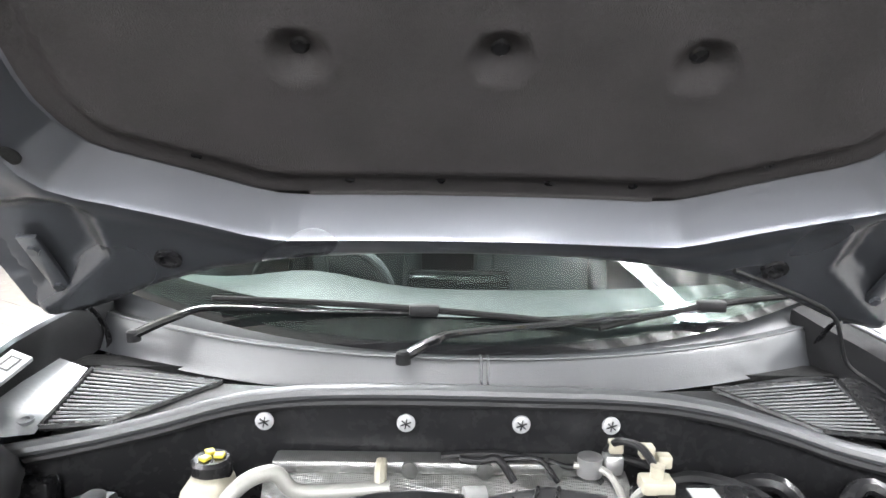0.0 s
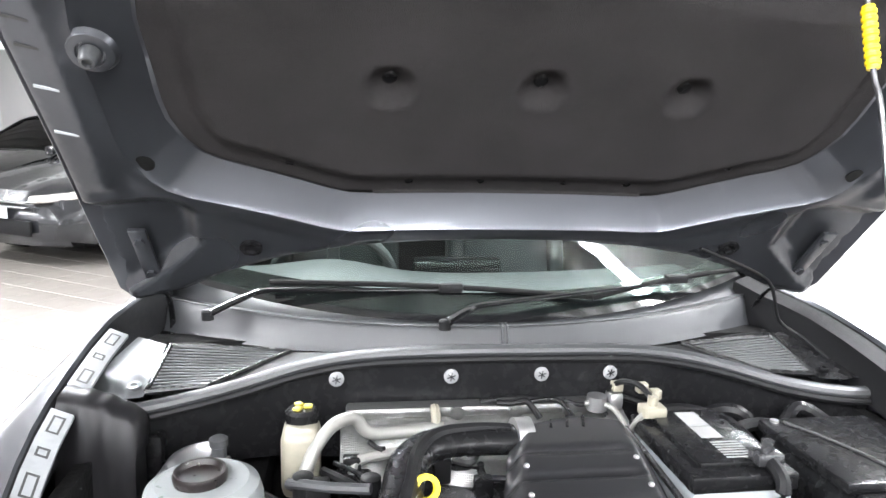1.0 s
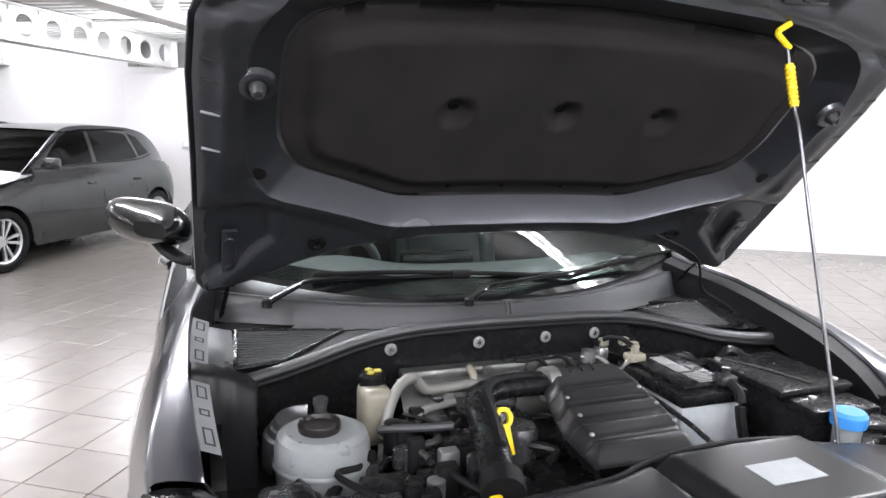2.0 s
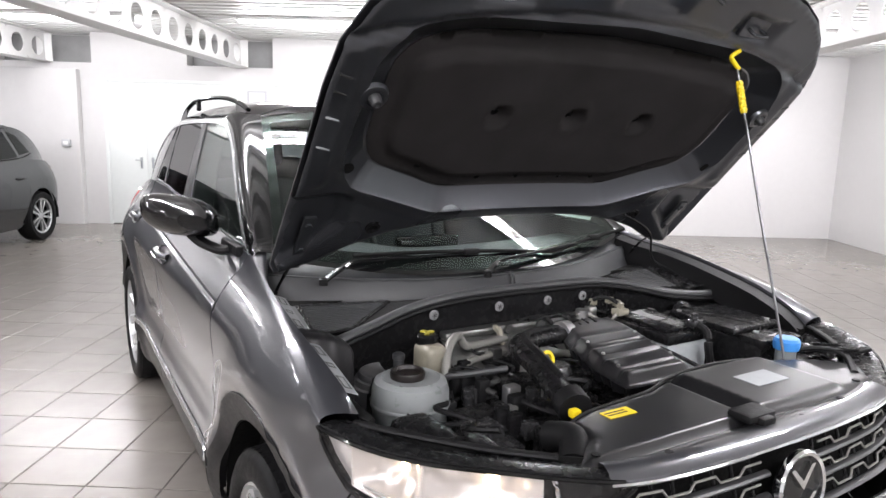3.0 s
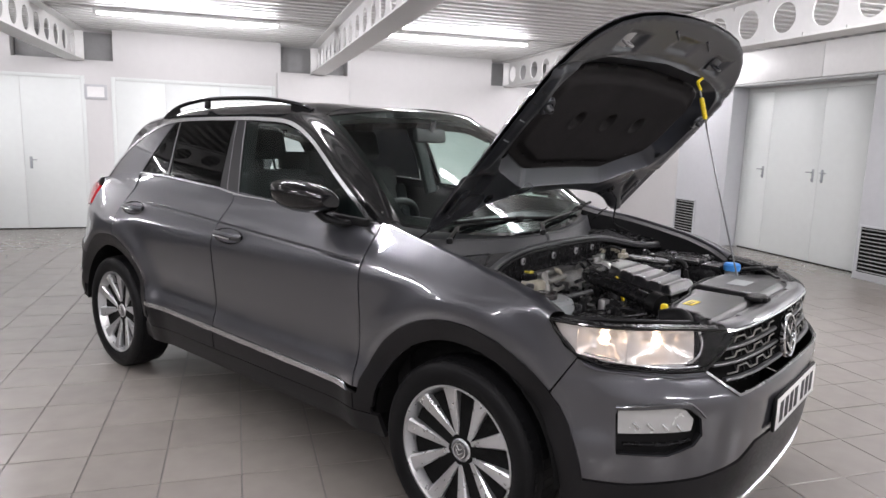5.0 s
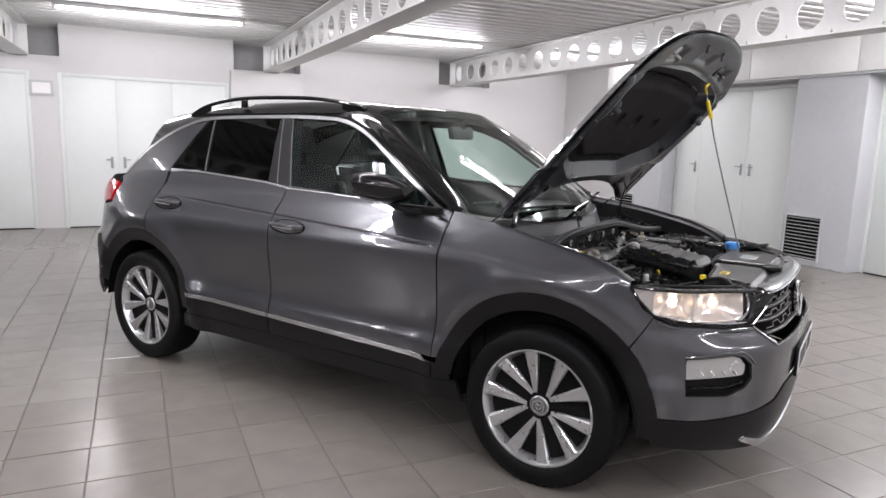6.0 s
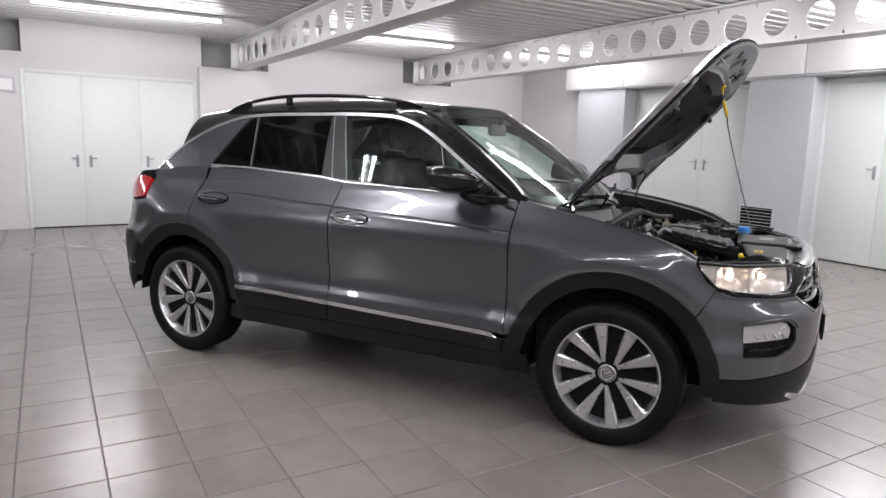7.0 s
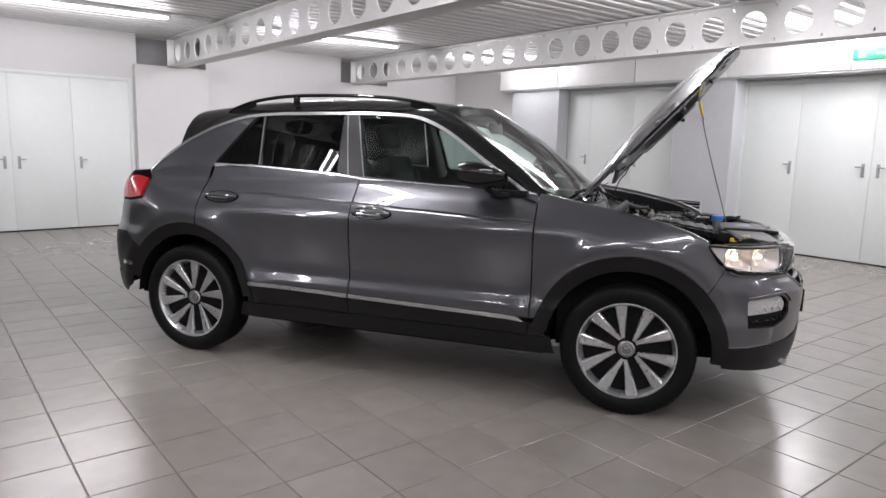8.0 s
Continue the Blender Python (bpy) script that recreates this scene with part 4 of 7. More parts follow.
# door mirrors
for s in (-1, 1):
    bm = bmesh.new()
    rings = []
    for f in [k / 12 for k in range(13)]:
        y = 0.63 + 0.215 * f
        sc = math.sin(math.pi * (0.06 + 0.62 * f)) ** 0.6
        cx, cz = 0.893 + 0.012 * f, 1.146 + 0.008 * f
        hw, hh = 0.118 * sc, 0.064 * sc
        rings.append([Vector((s * (cx + hw * abs(math.cos(a)) ** 0.75 * (1 if math.cos(a) > 0 else -1)), y, cz + (0.22 * (hw * math.cos(a)) if s else 0) + hh * abs(math.sin(a)) ** 0.75 * (1 if math.sin(a) > 0 else -1))) for a in [2 * math.pi * k / 24 for k in range(25)]])
    grid_surface(bm, rings)
    bm.faces.new([bm.verts.new(p) for p in rings[0][:-1]])
    mir = part("door_mirror", bm, GLOSS_BLACK, car, "gloss black door mirror")
    bm = bmesh.new()
    bm.faces.new([bm.verts.new(p.lerp(Vector((s * 0.905, 0.845, 1.154)), 0.06) - Vector((0, 0.004, 0))) for p in rings[-1][:-1]])
    part("mirror_glass", bm, CHROME, mir)
    bm = bmesh.new()
    tube(bm, [(s * 0.88, 0.73, 1.098), (s * 0.85, 0.71, 1.07), (s * 0.80, 0.66, 1.05), (s * 0.755, 0.65, 1.06)], 0.027, 10, 4, 0.6)
    box(bm, s * 0.775 - 0.012, s * 0.775 + 0.012, 0.54, 0.74, 1.045, 1.078, 0.006)
    part("mirror_foot", bm, CLAD, mir)

# ---- dark inner body: wheel housings, floor pan ----
bm = bmesh.new()
box(bm, -0.80, 0.80, 0.42, 2.14, 0.24, 0.36)
box(bm, -0.52, 0.52, -0.42, 0.45, 0.24, 0.40)
box(bm, -0.60, 0.60, 2.1, 3.2, 0.26, 0.5)
part("floor_pan", bm, DARK, car)
for yc in (0.0, WHEELBASE):
    for s in (-1, 1):
        bm = bmesh.new()
        rows = []
        for a in range(2, 179, 8):
            ca, sa = math.cos(radians(a)), math.sin(radians(a))
            rows.append([Vector((s * x, yc + ca * r, HUB_Z + sa * r)) for x, r in ((0.868, 0.394), (0.80, 0.400), (0.56, 0.400), (0.54, 0.30), (0.54, 0.05))])
        grid_surface(bm, rows if s > 0 else [r[::-1] for r in rows])
        part("wheel_housing", bm, DARK, car)
# ---- wheels ----
def wheel(m):
    w = None
    T = pose(0, 0, 0, 0, 90, 0)       # profiles turn about local x
    bm = bmesh.new()
    prof = [(0.236, -0.085), (0.248, -0.098), (0.275, -0.104), (0.300, -0.102), (0.314, -0.094), (0.324, -0.075), (TYRE_R - 0.001, -0.05), (TYRE_R, 0.0), (TYRE_R - 0.001, 0.05), (0.324, 0.075), (0.314, 0.094), (0.300, 0.102), (0.275, 0.104), (0.248, 0.098), (0.236, 0.085)]
    lathe(bm, prof, T, 72, closed=True)
    tyre = part("wheel", bm, RUBBER, car, "black low-profile tyre on a silver ten-spoke alloy")
    tyre.matrix_basis = m
    bm = bmesh.new()      # tread blocks
    for k in range(60):
        a = 2 * math.pi * k / 60
        for y0, y1, tw in ((-0.083, -0.045, 0.10), (-0.036, 0.036, -0.05), (0.045, 0.083, 0.10)):
            R = Matrix.Rotation(a, 4, "X")
            box(bm, y0, y1, -0.0125, 0.0125, TYRE_R - 0.006, TYRE_R + (0.0005 if abs(y0) < 0.04 else -0.0035), m=R)
    part("tread", bm, RUBBER, tyre, smooth=False)
    bm = bmesh.new()
    lathe(bm, [(0.233, 0.092), (0.240, 0.091), (0.241, 0.082), (0.232, 0.074), (0.220, 0.050), (0.216, 0.030), (0.212, 0.030), (0.216, 0.055), (0.228, 0.084)], T, 64, closed=True)
    part("rim", bm, ALLOY, tyre, "silver alloy rim")
    # inner rim wall in near-black: the shade behind the spokes, put into its colour
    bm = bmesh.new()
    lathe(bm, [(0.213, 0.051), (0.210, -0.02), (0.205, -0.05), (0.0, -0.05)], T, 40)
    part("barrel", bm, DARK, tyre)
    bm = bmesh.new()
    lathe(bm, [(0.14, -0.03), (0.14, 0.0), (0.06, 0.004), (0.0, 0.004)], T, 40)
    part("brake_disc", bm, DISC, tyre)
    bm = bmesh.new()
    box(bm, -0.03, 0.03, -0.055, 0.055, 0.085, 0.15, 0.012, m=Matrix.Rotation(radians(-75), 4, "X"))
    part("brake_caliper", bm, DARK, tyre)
    for k in range(10):
        pair = k // 2
        a = radians(pair * 72 + (-17.5 if k % 2 == 0 else 17.5))
        skew = 0.010 * (1 if k % 2 == 0 else -1)
        bm = bmesh.new()
        rows = []
        for f in [i / 7 for i in range(8)]:
            r = 0.036 + (0.232 - 0.036) * f
            wdt = 0.0105 + 0.0205 * f ** 1.3
            off = skew * (1 - f) * 1.2
            h = 0.046 + 0.036 * f
            ridge = 0.008 * (1 - 0.5 * f)
            rows.append([Vector((h - 0.024, off - wdt * 1.0, r)), Vector((h - 0.004, off - wdt, r)), Vector((h + 0.002, off - wdt * 0.72, r)), Vector((h + ridge * 0.2, off, r)), Vector((h + 0.002, off + wdt * 0.72, r)), Vector((h - 0.004, off + wdt, r)), Vector((h - 0.024, off + wdt, r))])
        grid_surface(bm, rows)
        bmesh.ops.transform(bm, matrix=Matrix.Rotation(a, 4, "X"), verts=bm.verts)
        part("spoke", bm, ALLOY, tyre)
    bm = bmesh.new()
    lathe(bm, [(0.047, 0.015), (0.045, 0.046), (0.041, 0.053), (0.036, 0.056), (0.033, 0.052), (0.0, 0.052)], T, 40)
    part("hub", bm, ALLOY, tyre)
    bm = bmesh.new()
    lathe(bm, [(0.031, 0.050), (0.030, 0.058), (0.026, 0.060), (0.0, 0.060)], T, 32)
    cap = part("centre_cap", bm, SLAT, tyre, "grey centre cap with a bright emblem")
    for k in range(5):
        a = radians(k * 72)
        bm = bmesh.new()
        p = Vector((0.018, 0.054 * math.sin(a), 0.054 * math.cos(a)))
        cyl(bm, p, p + Vector((0.014, 0, 0)), 0.0085, n=6)
        part("wheel_bolt", bm, ALLOY_DARK, tyre)
    return tyre


for yc in (0.0, WHEELBASE):
    for s in (-1, 1):
        wheel(pose(s * 0.782, yc, HUB_Z, (25 if yc else 8) * 1.0, 0, 0) @ (pose(0, 0, 0, 0, 0, 180) if s < 0 else Matrix()))

# ---- the open bonnet: x across, y from hinge to nose, z out of its underside ----
HOOD = Matrix(((1, 0, 0, 0), (0, -0.672, -0.740, 0.33), (0, 0.740, -0.672, 0.964), (0, 0, 0, 1)))
CROWN = smooth_table([(0.1, 0.045), (0.3, 0.075), (0.55, 0.095), (0.8, 0.098), (0.95, 0.085), (1.05, 0.062), (1.12, 0.036), (1.17, 0.012)])
HOOD_EDGE = [(0.0, 1.168), (0.20, 1.158), (0.36, 1.140), (0.50, 1.108), (0.60, 1.068), (0.68, 1.012), (0.735, 0.945), (0.772, 0.86), (0.780, 0.75), (0.777, 0.55), (0.777, 0.30), (0.776, 0.15), (0.755, 0.105),
             (0.66, 0.128), (0.56, 0.178), (0.44, 0.215), (0.30, 0.236), (0.14, 0.246), (0.0, 0.248)]
PAD = [(0.0, 0.356), (0.318, 0.356), (0.575, 0.474), (0.615, 0.56), (0.618, 0.79), (0.57, 0.85), (0.45, 0.875), (0.0, 0.892)]
WELL = [(0.0, 0.303), (0.332, 0.303), (0.630, 0.434), (0.678, 0.53), (0.680, 0.815), (0.620, 0.900), (0.46, 0.930), (0.0, 0.952)]
POCKET = [(0.585, 0.27), (0.583, 0.37), (0.602, 0.408), (0.65, 0.425), (0.82, 0.427), (0.82, 0.10), (0.72, 0.15)]


def both(half):
    """A right half, from the middle line back to it, with its mirror image."""
    return half + [(-x, y) for x, y in half[::-1] if abs(x) > 1e-9]


def rounded(half, d=0.04):
    """Replaces each inner corner with a short curve."""
    out = [half[0]]
    for p, q, r in zip(half, half[1:], half[2:]):
        p, q, r = Vector(p), Vector(q), Vector(r)
        a = q + (p - q).normalized() * min(d, (p - q).length * 0.42)
        b = q + (r - q).normalized() * min(d, (r - q).length * 0.42)
        out += [tuple(a), tuple(a * 0.25 + q * 0.5 + b * 0.25), tuple(b)]
    return out + [half[-1]]


HOOD_POLY, PAD_POLY, WELL_POLY = both(HOOD_EDGE), both(rounded(PAD)), both(rounded(WELL))


def crown(x, a):
    return lerp(a, CROWN) * (1 - min(1, abs(x) / 0.80) ** 2.4)


def skin(x, a):
    g = edge_gap((x, a), HOOD_POLY)
    return Vector((x, a, -(crown(x, a) + 0.022 - 0.016 * (1 - ease(0, 0.03, g)))))


def dent(x, a, cx, ca, rx, ra, depth, soft=0.6):
    """A pressed pocket with sloping sides."""
    d = max(abs(x - cx) / rx, abs(a - ca) / ra)
    return depth * (1 - ease(1 - soft, 1.0, d))


def under(x, a):
    """Underside of the inner frame."""
    g = edge_gap((x, a), HOOD_POLY)
    n = 0.80 * crown(x, a) - 0.010
    if inside((x, a), PAD_POLY) or edge_gap((x, a), PAD_POLY) < 1e-4:
        n += 0.040                                                 # the well that the pad lies in
    else:
        n -= 0.0095 * (1 - ease(0.0, 0.055, edge_gap((x, a), WELL_POLY)))   # raised lip round it
    if abs(x) > 0.58 and a < 0.43 and inside((abs(x), a), POCKET):
        n += 0.024 * ease(0.0, 0.045, edge_gap((abs(x), a), POCKET))       # pockets by the hinges
    for s in (-1, 1):
        n += dent(x, a, s * 0.40, 1.005, 0.10, 0.05, 0.014)
        n -= 0.012 * math.exp(-(((x - s * 0.662) / 0.04) ** 2 + ((a - 0.735) / 0.045) ** 2))
        n += 0.008 * math.exp(-(((x - s * 0.649) / 0.022) ** 2 + ((a - 0.50) / 0.02) ** 2))
    n -= (0.012 - 0.013 * max(0.0, min(1.0, (abs(x) - 0.714) / 0.05))) * ease(0.680, 0.722, abs(x)) * ease(0.43, 0.47, a) * (1 - ease(0.84, 0.92, a))     # flange along the sides, falling outwards
    n += dent(x, a, 0, 1.04, 0.13, 0.045, 0.012)
    n += 0.012 * math.exp(-((a - 0.965 + 0.06 * (x / 0.6) ** 2) / 0.014) ** 2)
    n += 0.022 * (1 - ease(0.0, 0.022, g)) * 0.5
    return Vector((x, a, -n + 0.002))


bm = sheet(HOOD_POLY, skin, lambda c: Vector((0, 0, -1)), 0.04, 0.002, 0.002)
turn(bm, HOOD)
hood = part("bonnet", bm, PAINT, car, "dark grey bonnet propped open")
inner = [(x * 0.985, 0.64 + (a - 0.64) * 0.985) for x, a in HOOD_POLY]
bm = sheet(inner, under, lambda c: Vector((0, 0, 1)), 0.013, 0.002, 0.0, [WELL_POLY])
# sloping wall of the well
lo_ring, hi_ring = [], []
for i in range(len(PAD_POLY)):
    for k in range(4):
        f = k / 4
        (a0, b0), (a1, b1) = PAD_POLY[i - 1], PAD_POLY[i]
        lo_ring.append(under(a0 + (a1 - a0) * f, b0 + (b1 - b0) * f))
        (a0, b0), (a1, b1) = WELL_POLY[i - 1], WELL_POLY[i]
        hi_ring.append(under(a0 + (a1 - a0) * f, b0 + (b1 - b0) * f))
round_ = [p.lerp(q, 0.10) + Vector((0, 0, -0.004)) for p, q in zip(hi_ring, lo_ring)]
grid_surface(bm, [r + r[:1] for r in (hi_ring, round_, lo_ring)])
turn(bm, HOOD)
part("inner_frame", bm, PAINT_IN, hood, "painted pressed inner frame", angle=50)


def pad_face(x, a):
    p = under(x, a)
    e = edge_gap((x, a), PAD_POLY)
    h = 0.006 * ease(0.0, 0.02, e) + 0.022 * ease(0.042, 0.075, e)
    for cx in (-0.248, 0.012, 0.272):
        q = math.hypot(x - cx, a - 0.632)
        h -= 0.030 * (1 - ease(0.008, 0.046, q)) - 0.003 * math.exp(-((q - 0.048) / 0.01) ** 2)
    return Vector((x, a, p.z + 0.004 + h))


bm = sheet([(x * 0.99, 0.64 + (a - 0.64) * 0.985) for x, a in PAD_POLY], pad_face, lambda c: Vector((0, 0, 1)), 0.016, 0.006, 0.002)
turn(bm, HOOD)
part("sound_pad", bm, FELT, hood, "black felt sound pad with three dimples")


def on_hood(name, bm, material, label=""):
    turn(bm, HOOD)
    return part(name, bm, material, hood, label)


for cx in (-0.248, 0.012, 0.272):
    bm = bmesh.new()
    z = pad_face(cx, 0.632).z
    lathe(bm, [(0.014, -0.003), (0.014, 0.003), (0.010, 0.006), (0.0, 0.006)], pose(cx, 0.632, z), 16)
    on_hood("pad_clip", bm, PLASTIC)
for cx in (-0.2, -0.06, 0.11, 0.24, -0.42, 0.43):
    bm = bmesh.new()
    a = 0.40 + max(0, abs(cx) - 0.3) * 0.45
    lathe(bm, [(0.008, 0), (0.008, 0.003), (0.0, 0.004)], pose(cx, a, pad_face(cx, a).z), 12)
    on_hood("pad_clip", bm, PLASTIC)
for s in (-1, 1):
    bm = bmesh.new()      # bump stop
    lathe(bm, [(0.036, -0.006), (0.031, 0.004), (0.025, 0.006), (0.020, 0.006), (0.018, 0.003), (0.0, 0.003)], pose(s * 0.662, 0.735, under(s * 0.662, 0.735).z), 24)
    on_hood("stop_boss", bm, PAINT_IN)
    bm = bmesh.new()
    lathe(bm, [(0.015, 0.002), (0.013, 0.018), (0.010, 0.025), (0.007, 0.026), (0.006, 0.020), (0.0, 0.020)], pose(s * 0.662, 0.735, under(s * 0.662, 0.735).z), 20)
    on_hood("bump_stop", bm, SEAL)
    bm = bmesh.new()      # grommet
    z = under(s * 0.505, 0.262).z
    lathe(bm, [(0.022, 0), (0.022, 0.006), (0.013, 0.007), (0.012, 0.002), (0.0, 0.002)], pose(s * 0.505, 0.262, z), 20)
    on_hood("grommet", bm, PLASTIC)
    bm = bmesh.new()
    lathe(bm, [(0.016, -0.001), (0.016, 0.002), (0.0, 0.002)], pose(s * 0.649, 0.50, under(s * 0.649, 0.50).z), 16)
    on_hood("drain_hole", bm, DARK)
    for k in range(4):    # slots in the folded edge
        bm = bmesh.new()
        a = (0.585, 0.672, 0.742, 0.786)[k]
        box(bm, s * 0.736 - 0.020, s * 0.736 + 0.020, -0.0022, 0.0022, -0.001, 0.002, m=pose(0, a, under(s * 0.742, a).z) @ pose(s * 0.742, 0, 0, 0, 0, s * 14) @ pose(-s * 0.742, 0, 0))
        on_hood("edge_slot", bm, GREY_BOX if s < 0 and k < 2 else INK)
    bm = bmesh.new()      # hinge: arm on the bonnet and link down to the wing
    z = under(s * 0.70, 0.2).z
    box(bm, s * 0.702 - 0.016, s * 0.702 + 0.016, 0.12, 0.33, z - 0.002, z + 0.007, 0.002)
    for a in (0.20, 0.30):
        lathe(bm, [(0.010, z + 0.006), (0.010, z + 0.013), (0.0, z + 0.013)], pose(s * 0.702, a, 0), 6)
    h = on_hood("hinge_arm", bm, PAINT_IN)
    bm = bmesh.new()
    tube(bm, [(s * 0.702, 0.285, 1.06), (s * 0.705, 0.335, 1.02), (s * 0.715, 0.385, 0.955), (s * 0.72, 0.36, 0.90)], 0.006, 8, 4, 0.5)
    part("hinge_link", bm, PLASTIC, hood)
# cable loom down the far hinge
bm = bmesh.new()
tube(bm, [HOOD @ Vector((0.42, 0.29, 0.0)), HOOD @ Vector((0.55, 0.235, 0.012)), HOOD @ Vector((0.64, 0.17, 0.014)), (0.69, 0.235, 0.99), (0.735, 0.20, 0.955), (0.745, 0.13, 0.93), (0.735, 0.07, 0.905)], 0.0042, 8, 6)
part("washer_hose", bm, CLAD, hood)
# latch hook and safety catch at the nose
for x, w in ((-0.44, 0.035), (0.40, 0.05)):
    bm = bmesh.new()
    z = under(x, 1.0).z
    box(bm, x - w, x + w, 0.975, 1.045, z - 0.004, z + 0.008, 0.004)
    tube(bm, [(x - w * 0.5, 1.0, z + 0.006), (x - w * 0.5, 1.0, z + 0.034), (x + w * 0.5, 1.0, z + 0.034), (x + w * 0.5, 1.0, z + 0.006)], 0.005, 8, 4)
    on_hood("striker", bm, STEEL if x < 0 else PAINT_IN)
for x in (-0.15, 0.15):
    bm = bmesh.new()
    tube(bm, [(x - 0.05, 1.09, under(x - 0.05, 1.09).z + 0.002), (x, 1.075, under(x, 1.075).z + 0.004), (x + 0.05, 1.06, under(x + 0.05, 1.06).z + 0.002)], 0.005, 6, 4)
    on_hood("stiffening_rib", bm, PAINT_IN)
# prop rod, its yellow grip and clip
TOPP, FOOT = Vector((0.412, -0.256, 1.640)), Vector((0.424, -0.475, 0.852))
bm = bmesh.new()
dirn = (FOOT - TOPP).normalized()
tube(bm, [TOPP, TOPP + dirn * 0.03, TOPP + dirn * 0.14 + Vector((0.0, 0, 0)), TOPP + dirn * 0.19 + Vector((0.012, 0.006, 0)), TOPP.lerp(FOOT, 0.5) + Vector((0.01, 0.004, 0)), FOOT + Vector((0, 0, 0.03)), FOOT], 0.0038, 10, 6)
rod = part("prop_rod", bm, ROD, hood, "thin steel prop rod holding the bonnet")
bm = bmesh.new()
ribs = [(0.0, 0.0), (0.0085, 0.0)]
for k in range(8):
    ribs += [(0.0085, 0.005 + 0.0105 * k), (0.0105, 0.0065 + 0.0105 * k), (0.0105, 0.0115 + 0.0105 * k), (0.0085, 0.013 + 0.0105 * k)]
ribs += [(0.0085, 0.092), (0.0, 0.092)]
lathe(bm, ribs, Matrix.Translation(TOPP + dirn * 0.04) @ dirn.to_track_quat('Z', 'Y').to_matrix().to_4x4(), 14)
part("grip", bm, YELLOW, rod, "yellow ribbed plastic grip")
bm = bmesh.new()
tube(bm, [HOOD @ Vector((0.405, 0.935, under(0.405, 0.935).z + 0.004)), TOPP + Vector((-0.026, -0.002, 0.030)), TOPP + Vector((-0.030, -0.002, 0.022)), TOPP + Vector((-0.01, -0.002, 0.006)), TOPP + Vector((0.006, -0.002, -0.004))], 0.0065, 8, 4)
part("prop_clip", bm, YELLOW, rod, "yellow plastic prop clip")
# ---- engine bay ----
def curve_y(x):
    """Plan line of the cowl's front."""
    return 0.215 + 0.215 * (abs(x) / 0.79) ** 2.2


# tub: inner wings, bulkhead, bottom
for s in (-1, 1):
    bm = bmesh.new()
    box(bm, s * 0.745 - 0.012, s * 0.745 + 0.012, -0.34, 0.30, 0.45, 0.86)
    part("inner_wing", bm, DARK, car)
    bm = bmesh.new()
    box(bm, s * 0.62 - 0.14, s * 0.62 + 0.14, -0.32, 0.32, 0.62, 0.70, 0.02)
    part("wing_shelf", bm, DARK, car)
bm = bmesh.new()
box(bm, -0.50, 0.50, -0.60, -0.53, 0.35, 0.80)
part("radiator", bm, DARK, car)
bm = bmesh.new()
box(bm, -0.78, 0.78, 0.30, 0.36, 0.30, 0.94)
part("bulkhead", bm, DARK, car)
rg2 = random.Random(3)
for k in range(22):      # dark clutter below the seal's ends
    s = -1 if k < 14 else 1
    x, y, w = s * rg2.uniform(0.44, 0.70), rg2.uniform(-0.04, 0.07), rg2.uniform(0.018, 0.05)
    bm = bmesh.new()
    if k % 3:
        box(bm, x - w, x + w, y - w * 0.6, y + w * 0.6, 0.70, rg2.uniform(0.80, 0.862), 0.008)
    else:
        tube(bm, [(x - 0.08, y, 0.80), (x - 0.03, y + 0.02, rg2.uniform(0.83, 0.87)), (x + 0.03, y - 0.01, rg2.uniform(0.82, 0.86)), (x + 0.08, y - 0.04, 0.79)], w * 0.3, 8, 5)
    if s < 0 and abs(x + 0.56) < 0.12:
        bm.free()
        continue
    part("bay_fitting", bm, (PLASTIC, CLAD, CLAD, PLASTIC, ALLOY_DARK)[k % 5], car)
# inner edge of each wing, where the closed bonnet would meet it: y, outer height, inner x, inner z
WING_EDGE = ((0.478, 1.062, 0.715, 1.082), (0.43, 1.056, 0.728, 1.064), (0.36, 1.046, 0.752, 1.047), (0.28, 1.032, 0.772, 1.036), (0.20, 1.018, 0.786, 1.025), (0.10, 0.998, 0.792, 1.008),
             (0.0, 0.976, 0.793, 0.988), (-0.08, 0.958, 0.792, 0.971), (-0.15, 0.942, 0.788, 0.955), (-0.22, 0.918, 0.782, 0.933), (-0.27, 0.899, 0.776, 0.914), (-0.31, 0.884, 0.772, 0.893), (-0.336, 0.871, 0.768, 0.876))
edge_in = lambda y: (lerp(y, [(w[0], w[2]) for w in WING_EDGE[::-1]]), lerp(y, [(w[0], w[3]) for w in WING_EDGE[::-1]]))
